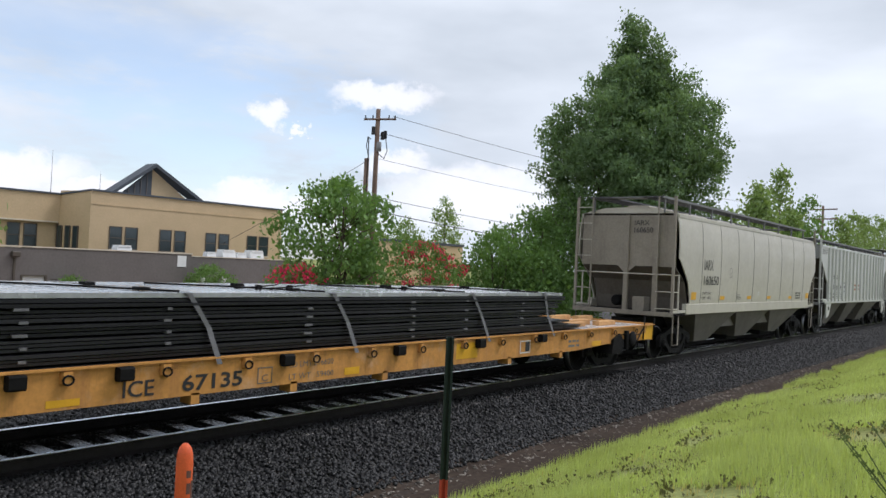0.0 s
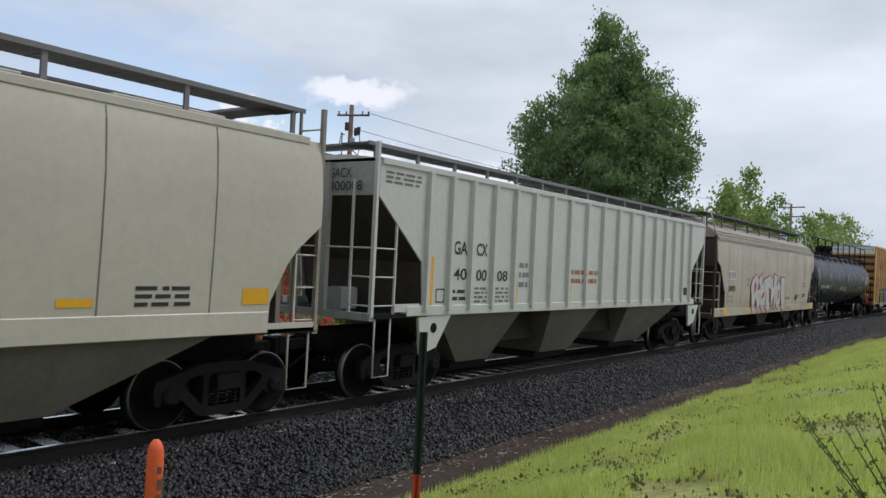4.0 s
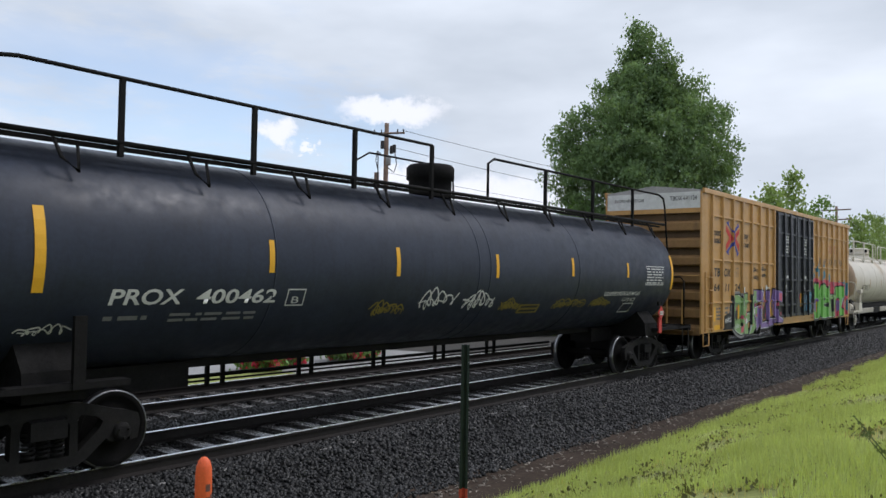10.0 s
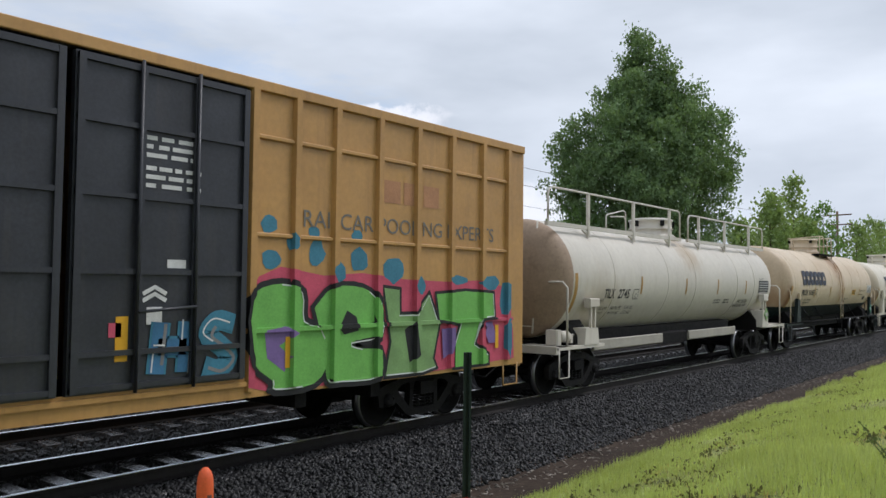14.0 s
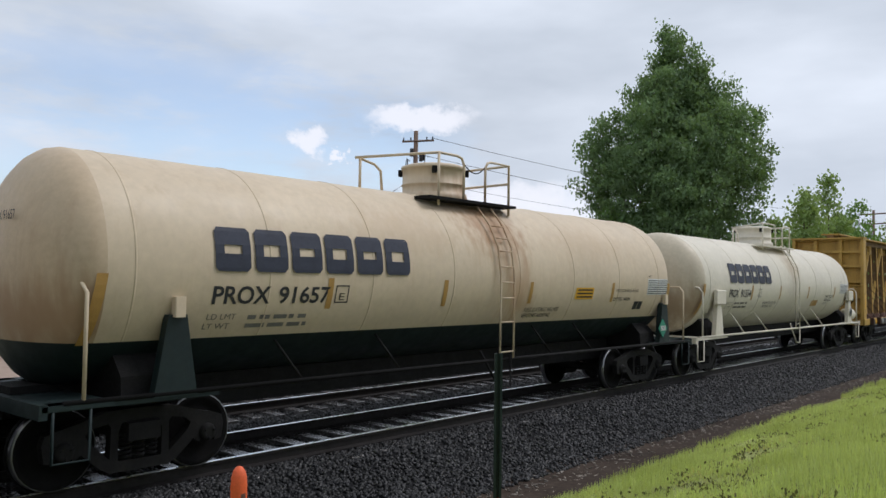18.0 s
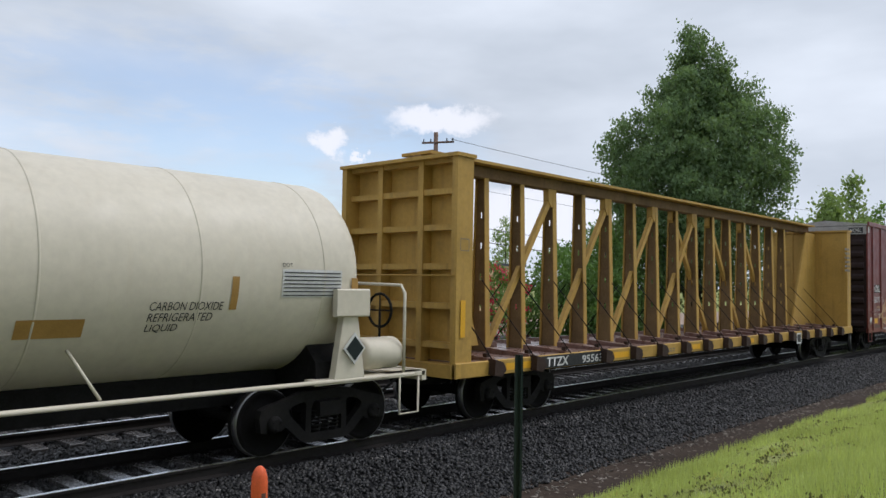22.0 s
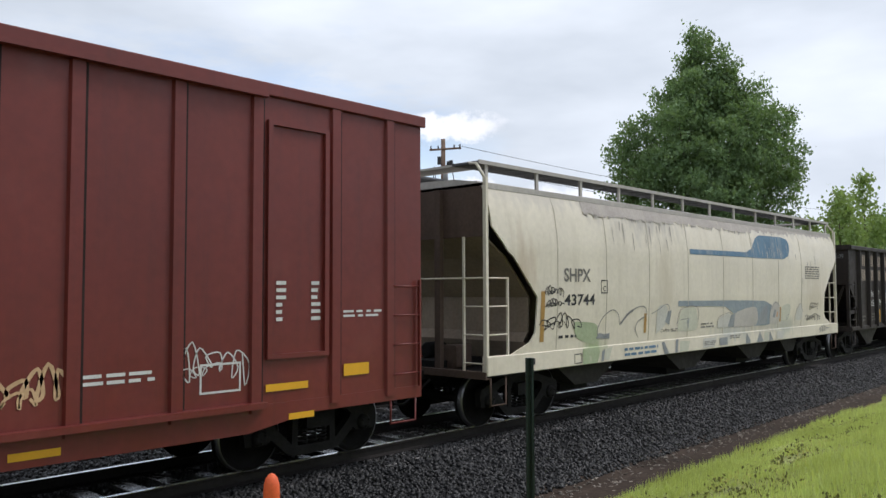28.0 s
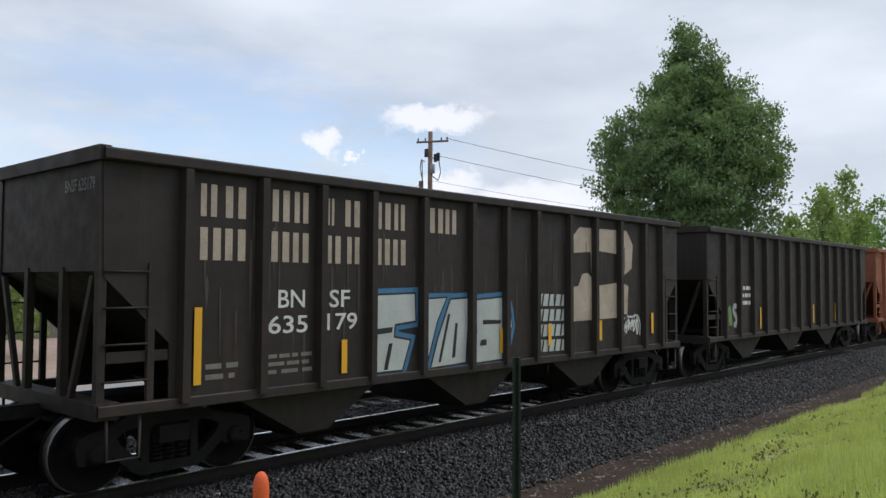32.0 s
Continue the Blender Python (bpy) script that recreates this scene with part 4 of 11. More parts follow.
for k in range(96):
    a, lean = gb.uniform(0, 6.28), abs(gb.normal(0, 0.34)) + 0.04
    if k < 7:
        a, lean = 1.7 + 0.25 * gb.normal(), 0.26 + 0.06 * k
    L = gb.uniform(0.72, 1.12) if k > 6 else gb.uniform(1.0, 1.2)
    tip = Vector((math.cos(a) * math.sin(lean) * L, math.sin(a) * math.sin(lean) * L, math.cos(lean) * L))
    mid = tip * 0.55 + Vector((gb.normal(0, 0.02), gb.normal(0, 0.02), 0.04))
    part("twig", Shape().tube([(0.06 * math.cos(a), 0.06 * math.sin(a), -0.03), mid, tip], 0.007, 5, 0.003), M_BROOM, broom)
    tips += [mid.lerp(tip, f) for f in (0.0, 0.2, 0.4, 0.6, 0.8, 0.95)]
    dense += [mid * f for f in (0.6, 0.75, 0.9)]
part("leaves", foliage("leaves", tips + dense, 0.012, 8, 0.02, M_BROOM, 51), None, broom)
part("flowers", foliage("flowers", [tips[int(i)] for i in gb.integers(0, len(tips), 14)], 0.007, 8, 0.026, M_YBLOOM, 52), None, broom, "small bright yellow flowers")
# ---- freight car materials ----
M_UNDER = material("underframe_grime", (0.009, 0.0085, 0.0085), 0.8, 0.0, 0.3, 3, 0.3, 0.4, spec=0.15)
M_TRUCK = material("cast_steel_grime", (0.0105, 0.0098, 0.0096), 0.75, 0.0, 0.3, 5, 0.3, 0.5, stain=0.4, stain_color=(0.024, 0.019, 0.016), stain_scale=4, spec=0.2)
M_WHEEL = material("wheel_steel", (0.0065, 0.006, 0.006), 0.8, 0.0, 0.25, 6, 0.25, 0.2, spec=0.1)
M_TREAD = material("bright_wheel_rim", (0.24, 0.24, 0.25), 0.4, 1.0, 0.15, 6, 0.1, 0.1)
M_IARX = material("grey_hopper_paint", (0.485, 0.452, 0.375), 0.40, 0, 0.07, 0.5, 0.05, 0.12, streak=0.14, streak_color=(0.30, 0.27, 0.22), stain=0.14, stain_color=(0.28, 0.25, 0.2), spec=0.5)
M_GACX = material("pale_hopper_paint", (0.525, 0.525, 0.485), 0.40, 0, 0.05, 0.6, 0.05, 0.1, streak=0.12, streak_color=(0.34, 0.33, 0.3), spec=0.5)
M_PLMX = material("drab_hopper_paint", (0.415, 0.362, 0.283), 0.42, 0, 0.1, 0.6, 0.06, 0.15, streak=0.4, streak_color=(0.25, 0.20, 0.14), stain=0.45, stain_color=(0.31, 0.24, 0.155), stain_scale=0.4, spec=0.45)
M_SHPX = material("cream_hopper_paint", (0.68, 0.62, 0.50), 0.42, 0, 0.07, 0.6, 0.05, 0.12, streak=0.4, streak_color=(0.42, 0.36, 0.27), stain=0.35, stain_color=(0.46, 0.38, 0.26), stain_scale=0.7, spec=0.45)
M_ROOFGREY = material("grimy_roof", (0.33, 0.32, 0.31), 0.7, 0, 0.2, 1.2, 0.15, 0.2, stain=0.5, stain_color=(0.2, 0.18, 0.16))
M_GRATING = material("galvanised_grating", (0.10, 0.10, 0.105), 0.6, 0.3, 0.15, 2, 0.15, 0.1)
# Near-black base: underside shade painted in, together with grime.
M_BAYDARK = material("bay_shade_grime", (0.03, 0.027, 0.024), 0.8, 0, 0.2, 1.2, 0.15, 0.2, stain=0.3, stain_color=(0.09, 0.08, 0.07))
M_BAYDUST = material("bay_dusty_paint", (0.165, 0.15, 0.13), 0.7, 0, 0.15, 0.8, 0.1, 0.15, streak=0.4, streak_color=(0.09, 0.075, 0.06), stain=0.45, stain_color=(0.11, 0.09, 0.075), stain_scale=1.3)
M_SEAM = material("grimy_weld", (0.20, 0.19, 0.165), 0.7, 0, 0.15, 2, 0.1, 0.1)
# Hopper ends: shade of the end is mixed into the colour, besides dirt.
M_ENDBEIGE = material("beige_end_shaded", (0.26, 0.23, 0.185), 0.7, 0, 0.12, 1.0, 0.1, 0.15, streak=0.5, streak_color=(0.11, 0.085, 0.065), stain=0.45, stain_color=(0.11, 0.08, 0.06))
M_BOARDMID = material("grey_walkway_edge", (0.17, 0.17, 0.17), 0.65, 0, 0.15, 1, 0.1, 0.1, stain=0.3, stain_color=(0.28, 0.27, 0.25))
# Rust and drab ends, both darkened for the shade they stand in.
M_ENDRUSTSHADE = material("rusty_end_shaded", (0.085, 0.055, 0.041), 0.75, 0, 0.2, 1.0, 0.15, 0.2, streak=0.8, streak_color=(0.05, 0.03, 0.023), stain=0.7, stain_color=(0.08, 0.048, 0.034), stain_scale=0.9)
M_ENDDARK = material("drab_end_shaded", (0.05, 0.04, 0.033), 0.75, 0, 0.2, 1.0, 0.15, 0.2, streak=0.5, streak_color=(0.035, 0.028, 0.024), stain=0.4, stain_color=(0.13, 0.10, 0.08))
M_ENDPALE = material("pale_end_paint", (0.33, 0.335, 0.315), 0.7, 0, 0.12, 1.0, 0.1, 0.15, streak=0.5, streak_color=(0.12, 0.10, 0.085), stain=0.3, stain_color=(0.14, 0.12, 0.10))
M_SEAMCREAM = material("cream_weld", (0.52, 0.47, 0.375), 0.6, 0, 0.15, 2, 0.1, 0.1)
M_SEAMSOFT = material("faint_weld", (0.36, 0.335, 0.28), 0.65, 0, 0.15, 2, 0.1, 0.1)
M_SLOPEPALE = material("dusty_slope_shaded", (0.15, 0.13, 0.108), 0.8, 0, 0.15, 1.0, 0.12, 0.2, streak=0.5, streak_color=(0.06, 0.05, 0.04), stain=0.5, stain_color=(0.065, 0.05, 0.04))
# Drab roof darkened in colour to offset the strong light from above.
M_PLMXROOF = material("drab_roof_dimmed", (0.29, 0.26, 0.215), 0.6, 0, 0.12, 0.8, 0.1, 0.15, streak=0.4, streak_color=(0.2, 0.17, 0.13), stain=0.4, stain_color=(0.22, 0.18, 0.13))
M_SHPXROOF = material("dirty_cream_roof", (0.40, 0.375, 0.345), 0.65, 0, 0.12, 0.8, 0.1, 0.15, streak=0.3, streak_color=(0.3, 0.28, 0.26), stain=0.4, stain_color=(0.52, 0.48, 0.42))
# Skirt white is greyed by the tank's shade, with dirt streaks.
M_SKIRT = material("shaded_belly_skirt", (0.36, 0.335, 0.285), 0.6, 0, 0.12, 1, 0.1, 0.1, streak=0.4, streak_color=(0.12, 0.10, 0.08))
M_BOARDDARK = material("dark_walkway_edge", (0.09, 0.085, 0.08), 0.7, 0, 0.15, 1, 0.1, 0.1)
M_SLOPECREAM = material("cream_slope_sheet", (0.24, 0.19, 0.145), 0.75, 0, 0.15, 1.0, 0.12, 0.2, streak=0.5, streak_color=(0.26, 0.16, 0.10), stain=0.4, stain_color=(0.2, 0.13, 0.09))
M_SLOPE = material("grimy_slope_shaded", (0.055, 0.046, 0.04), 0.8, 0, 0.2, 1.0, 0.15, 0.2, streak=0.4, streak_color=(0.04, 0.034, 0.03), stain=0.4, stain_color=(0.05, 0.04, 0.034))
M_BLACKTANK = material("black_tank_paint", (0.026, 0.032, 0.050), 0.46, 0, 0.2, 0.9, 0.12, 0.08, streak=0.45, streak_color=(0.013, 0.013, 0.014), stain=0.25, stain_color=(0.04, 0.043, 0.054), spec=0.26)
M_TILX = material("white_tank_paint", (0.59, 0.55, 0.475), 0.52, 0, 0.06, 0.5, 0.04, 0.08, streak=0.4, streak_color=(0.40, 0.33, 0.25), spec=0.38)
M_CREAMTANK = material("cream_tank_paint", (0.585, 0.475, 0.335), 0.52, 0, 0.06, 0.5, 0.05, 0.1, streak=0.35, streak_color=(0.42, 0.29, 0.17), stain=0.25, stain_color=(0.5, 0.38, 0.24), spec=0.38)
M_IVORYTANK = material("ivory_tank_paint", (0.63, 0.58, 0.47), 0.52, 0, 0.05, 0.5, 0.05, 0.1, streak=0.22, streak_color=(0.5, 0.4, 0.28), spec=0.38)
M_TANKEND = material("rusty_tank_head", (0.33, 0.24, 0.165), 0.65, 0, 0.15, 0.9, 0.1, 0.15, stain=0.6, stain_color=(0.13, 0.085, 0.055), streak=0.4, streak_color=(0.17, 0.10, 0.06))
M_HEADCREAM = material("cream_tank_head", (0.50, 0.385, 0.255), 0.5, 0, 0.1, 0.7, 0.06, 0.1, streak=0.35, streak_color=(0.36, 0.24, 0.14), stain=0.3, stain_color=(0.34, 0.22, 0.13), spec=0.4)
M_HEADIVORY = material("ivory_tank_head", (0.54, 0.47, 0.35), 0.5, 0, 0.1, 0.7, 0.06, 0.1, streak=0.3, streak_color=(0.40, 0.29, 0.18), stain=0.3, stain_color=(0.42, 0.31, 0.2), spec=0.4)
M_GREENBELLY = material("dark_green_belly", (0.007, 0.016, 0.016), 0.6, 0, 0.25, 0.8, 0.15, 0.1)
M_BOXYELLOW = material("mustard_boxcar_paint", (0.46, 0.255, 0.08), 0.42, 0, 0.14, 0.7, 0.07, 0.15, streak=0.5, streak_color=(0.24, 0.12, 0.045), stain=0.45, stain_color=(0.50, 0.31, 0.125), stain_scale=0.9, spec=0.45)
# Mustard lowered for the shaded car end, with dirt streaks over it.
M_BOXEND = material("mustard_end_shade_grime", (0.24, 0.135, 0.052), 0.7, 0, 0.15, 1, 0.1, 0.2, streak=0.5, streak_color=(0.08, 0.05, 0.035), stain=0.4, stain_color=(0.09, 0.06, 0.04))
M_BLACKDOOR = material("black_door_paint", (0.026, 0.028, 0.034), 0.42, 0, 0.25, 1.5, 0.2, 0.15, streak=0.4, streak_color=(0.07, 0.06, 0.05), spec=0.5)
M_BEAMYELLOW = material("centerbeam_yellow", (0.43, 0.265, 0.06), 0.6, 0, 0.1, 0.9, 0.08, 0.15, streak=0.6, streak_color=(0.15, 0.085, 0.035), stain=0.5, stain_color=(0.16, 0.09, 0.04), stain_scale=2.2)
M_DECK = material("wet_rusty_deck", (0.17, 0.10, 0.085), 0.3, 0, 0.25, 1.4, 0.2, 0.15, stain=0.6, stain_color=(0.36, 0.31, 0.3), spec=0.6)
M_MAROON = material("maroon_boxcar_paint", (0.15, 0.026, 0.020), 0.42, 0, 0.14, 0.5, 0.08, 0.14, streak=0.45, streak_color=(0.075, 0.022, 0.02), stain=0.35, stain_color=(0.19, 0.06, 0.045), stain_scale=0.7, spec=0.45)
M_BN = material("weathered_black_hopper", (0.025, 0.0195, 0.0175), 0.62, 0, 0.22, 0.7, 0.14, 0.2, streak=0.5, streak_color=(0.066, 0.042, 0.031), stain=0.5, stain_color=(0.060, 0.038, 0.028), stain_scale=0.8, spec=0.3)
M_RUSTCAR = material("rust_red_hopper", (0.24, 0.085, 0.045), 0.75, 0, 0.16, 0.8, 0.12, 0.2, streak=0.4, streak_color=(0.12, 0.05, 0.035))
M_FLATORANGE = material("faded_orange_sill", (0.55, 0.26, 0.065), 0.65, 0, 0.14, 0.9, 0.12, 0.15, streak=0.7, streak_color=(0.26, 0.11, 0.05), stain=0.7, stain_color=(0.60, 0.43, 0.30), stain_scale=2.2)
M_FLATDECK = material("wet_flat_deck", (0.55, 0.50, 0.47), 0.25, 0, 0.15, 1.0, 0.15, 0.1, stain=0.5, stain_color=(0.42, 0.2, 0.1), spec=0.6)
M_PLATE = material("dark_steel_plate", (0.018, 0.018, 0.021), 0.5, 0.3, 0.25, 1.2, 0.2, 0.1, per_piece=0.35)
# Pale base colour carries the sky's reflection on the dark steel.
M_PLATETOP = material("plate_sky_sheen", (0.42, 0.43, 0.44), 0.22, 0.4, 0.15, 0.6, 0.1, 0.06, spec=0.6)
M_STRAP = material("webbing_strap", (0.13, 0.13, 0.135), 0.7, 0, 0.15, 6, 0.15, 0.1)
M_TIMBER = material("new_timber", (0.52, 0.29, 0.12), 0.75, 0, 0.2, 4, 0.15, 0.3, per_piece=0.2)
M_REFLECT = material("amber_reflector", (0.72, 0.38, 0.02), 0.45, 0, 0.06, 4, 0.05, 0.05, stain=0.2, stain_color=(0.5, 0.26, 0.04))
M_REFLECT_OLD = material("faded_amber_reflector", (0.38, 0.22, 0.06), 0.55, 0, 0.1, 4, 0.1, 0.05)
M_INK = material("black_lettering", (0.03, 0.03, 0.032), 0.6, 0, 0.15, 6, 0.15, 0.0)
M_INKFADE = material("faded_lettering", (0.17, 0.16, 0.14), 0.7, 0, 0.2, 6, 0.2, 0.0)
M_NAVY = material("navy_lettering", (0.030, 0.034, 0.052), 0.6, 0, 0.15, 4, 0.15, 0.0)
M_CHALK = material("white_lettering", (0.60, 0.60, 0.58), 0.65, 0, 0.12, 5, 0.12, 0.0)
M_BEIGELET = material("worn_beige_lettering", (0.40, 0.33, 0.265), 0.7, 0, 0.15, 2, 0.15, 0.0, stain=0.55, stain_color=(0.07, 0.055, 0.05), stain_scale=2.6)
M_LOGORED = material("red_emblem", (0.50, 0.05, 0.04), 0.6, 0, 0.12, 3, 0.1, 0.0)
M_LOGOBLUE = material("blue_emblem", (0.035, 0.06, 0.30), 0.6, 0, 0.12, 3, 0.1, 0.0)
M_FADEBLUE = material("faded_blue_band", (0.10, 0.185, 0.27), 0.65, 0, 0.15, 1.2, 0.12, 0.0, streak=0.85, streak_color=(0.42, 0.42, 0.38), stain=0.35, stain_color=(0.3, 0.35, 0.38), stain_scale=2)
M_GHOSTBLUE = material("ghosted_blue_band", (0.25, 0.29, 0.31), 0.7, 0, 0.15, 1.2, 0.12, 0.0, stain=0.4, stain_color=(0.5, 0.46, 0.38))
M_SPRAY = {
    "green": material("spray_green", (0.20, 0.34, 0.13), 0.5, 0, 0.18, 2, 0.1, 0.0),
    "lime": material("spray_lime", (0.16, 0.42, 0.09), 0.5, 0, 0.15, 2, 0.1, 0.0),
    "violet": material("spray_violet", (0.20, 0.13, 0.32), 0.5, 0, 0.2, 2, 0.1, 0.0),
    "pink": material("spray_pink", (0.52, 0.08, 0.13), 0.5, 0, 0.15, 3, 0.1, 0.0),
    "teal": material("spray_teal", (0.05, 0.19, 0.27), 0.5, 0, 0.2, 2, 0.1, 0.0),
    "white": material("spray_white", (0.62, 0.64, 0.63), 0.5, 0, 0.1, 2, 0.08, 0.0),
    "silver": material("spray_silver", (0.44, 0.47, 0.46), 0.42, 0.1, 0.14, 1.6, 0.08, 0.0, streak=0.2, streak_color=(0.3, 0.32, 0.31)),
    "red": material("spray_red", (0.42, 0.05, 0.075), 0.5, 0, 0.15, 3, 0.1, 0.0),
    "black": material("spray_black", (0.02, 0.02, 0.022), 0.55, 0, 0.15, 3, 0.1, 0.0),
    "blue": material("spray_blue", (0.05, 0.16, 0.29), 0.5, 0, 0.15, 3, 0.1, 0.0),
    "cream": material("spray_cream", (0.56, 0.375, 0.215), 0.55, 0, 0.15, 2, 0.1, 0.0, stain=0.75, stain_color=(0.42, 0.20, 0.09), stain_scale=1.7),
    "tan": material("spray_tan", (0.33, 0.145, 0.065), 0.55, 0, 0.15, 2, 0.1, 0.0, stain=0.6, stain_color=(0.44, 0.25, 0.13), stain_scale=2.4),
    "grime": material("roof_grime", (0.37, 0.335, 0.30), 0.7, 0, 0.15, 1.5, 0.12, 0.0, streak=0.5, streak_color=(0.45, 0.42, 0.35)),
    "wash": material("spray_washed_tan", (0.47, 0.285, 0.16), 0.6, 0, 0.2, 2, 0.12, 0.0, stain=0.9, stain_color=(0.32, 0.13, 0.07), stain_scale=2.0),
    "pale": material("spray_pale_cream", (0.66, 0.53, 0.37), 0.6, 0, 0.15, 2, 0.1, 0.0, stain=0.4, stain_color=(0.45, 0.28, 0.17), stain_scale=3),
    "rosegrey": material("patched_grey_maroon", (0.13, 0.075, 0.06), 0.65, 0, 0.2, 2, 0.1, 0.0),
    "rose": material("spray_rose_brown", (0.24, 0.095, 0.06), 0.6, 0, 0.15, 2, 0.1, 0.0),
    "yellow": material("spray_yellow", (0.62, 0.33, 0.03), 0.5, 0, 0.12, 3, 0.1, 0.0),
    "olive": material("spray_dull_yellow", (0.22, 0.17, 0.035), 0.55, 0, 0.2, 3, 0.1, 0.0, stain=0.5, stain_color=(0.06, 0.05, 0.03), stain_scale=3),
    "grey": material("spray_grey", (0.2, 0.2, 0.2), 0.55, 0, 0.15, 2, 0.1, 0.0),
}

# ---- parts shared by all freight cars (x along the car from its leading end, y towards the far side, z over the rail) ----
WHEEL_R = 0.457
wheel_profile = [(-0.005, 0.10), (-0.03, 0.12), (-0.03, 0.17), (0.012, 0.20), (0.03, 0.34), (-0.012, 0.385), (-0.02, 0.40), (-0.02, 0.445), (-0.012, 0.455),
                 (0.085, 0.462), (0.095, 0.480), (0.12, 0.484), (0.128, 0.470), (0.128, 0.40), (0.07, 0.34), (0.06, 0.2), (0.12, 0.16), (0.12, 0.1)]
AXLE = Shape().lathe([(-1.02, 0.075), (-0.9, 0.08), (-0.88, 0.1), (-0.6, 0.1), (-0.5, 0.085), (0.5, 0.085), (0.6, 0.1), (0.88, 0.1), (0.9, 0.08), (1.02, 0.075)], 12).mesh("axle", M_WHEEL)
WHEELS = [Shape().lathe([(s * (0.822 - a), r) for a, r in wheel_profile], 28).mesh("wheel", M_WHEEL) for s in (-1, 1)]


def ring_band(profile, n=28):
    """A closed band round the axle from (along, radius) pairs, open at the middle."""
    rows = [[(r * math.cos(k * 2 * math.pi / n), y, r * math.sin(k * 2 * math.pi / n)) for k in range(n + 1)] for y, r in profile + profile[:1]]
    return Shape().grid(rows)


TREADS = [ring_band([(s * 0.8445, 0.4475), (s * 0.8445, 0.4605), (s * 0.74, 0.4650), (s * 0.74, 0.4475)]).mesh("tread", M_TREAD) for s in (-1, 1)]


def sideframe_shape(y):
    """Cast side frame of a three-piece truck: one plate with its spring window and two side openings, rounded out at the ends."""
    f = Shape()
    half = [(0.0, 0.145), (0.36, 0.145), (0.47, 0.20), (0.70, 0.40), (0.74, 0.37), (0.80, 0.345), (0.80, 0.52), (1.00, 0.52), (1.00, 0.345), (1.10, 0.36), (1.13, 0.55), (1.10, 0.655), (0.97, 0.70), (0.80, 0.735), (0.42, 0.845), (0.0, 0.86)]
    outer = half + [(-x, z) for x, z in half[-2:0:-1]]
    holes = [[(-0.27, 0.27), (0.27, 0.27), (0.27, 0.60), (0.23, 0.70), (-0.23, 0.70), (-0.27, 0.60)]]
    for sg in (-1, 1):
        holes.append([(sg * x, z) for x, z in ((0.37, 0.30), (0.62, 0.53), (0.66, 0.61), (0.58, 0.67), (0.40, 0.71), (0.36, 0.66))])
    loops = []
    for line in [outer] + holes:
        vs = [f.bm.verts.new((x, y - 0.06, z)) for x, z in line]
        loops += [f.bm.edges.new((vs[i], vs[(i + 1) % len(vs)])) for i in range(len(vs))]
    bmesh.ops.triangle_fill(f.bm, edges=loops, use_beauty=True)
    ext = bmesh.ops.extrude_face_region(f.bm, geom=f.bm.faces[:])
    for v in ext["geom"]:
        if isinstance(v, bmesh.types.BMVert):
            v.co.y += 0.12
    return f


SIDEFRAMES = [sideframe_shape(y).mesh("sideframe", M_TRUCK) for y in (-1.0, 1.0)]
spr = []
for y in (-1.0, 1.0):
    ring = []
    for k in range(60):
        an = k * 2 * math.pi / 10
        ring.append((0.062 * math.cos(an), y - 0.015 + 0.062 * math.sin(an), 0.275 + 0.30 * k / 59))
    spr.append(Shape().tube(ring, 0.017, 4).mesh("coil_spring", M_TRUCK))
caps = []
for y in (-1.07, 1.07):
    s = Shape()
    s.lathe([(y - 0.05, 0.06), (y - 0.045, 0.095), (y, 0.115), (y + 0.05, 0.115)], 16) if y < 0 else s.lathe([(y - 0.05, 0.115), (y, 0.115), (y + 0.045, 0.095), (y + 0.05, 0.06)], 16)
    for k in range(3):
        a = k * 2.094 + 0.5
        s.lathe([(y - 0.075 if y < 0 else y + 0.04, 0.016), (y - 0.035 if y < 0 else y + 0.08, 0.016)], 6, "y", (0.065 * math.cos(a), 0, 0.065 * math.sin(a)))
    caps.append(s.mesh("bearing_cap", M_TRUCK))
BOLSTER = Shape().prism_x([(-1.16, 0.50), (1.16, 0.50), (1.16, 0.70), (0.5, 0.82), (-0.5, 0.82), (-1.16, 0.70)], -0.2, 0.2).box(-0.24, 0.24, -0.3, 0.3, 0.78, 0.92).mesh("truck_bolster", M_TRUCK)
COUPLER = Shape().box(-0.55, 0.15, -0.09, 0.09, 0.80, 0.96).prism_z([(-0.58, -0.12), (-0.78, -0.17), (-0.84, -0.05), (-0.74, 0.0), (-0.80, 0.13), (-0.58, 0.16)], 0.74, 1.02).mesh("coupler", M_TRUCK)
HOSE = Shape().tube([(-0.1, -0.3, 0.82), (-0.45, -0.3, 0.62), (-0.7, -0.25, 0.45), (-0.86, -0.12, 0.47)], 0.022, 6).mesh("air_hose", M_UNDER)
wheels_of_train = []
cars = []


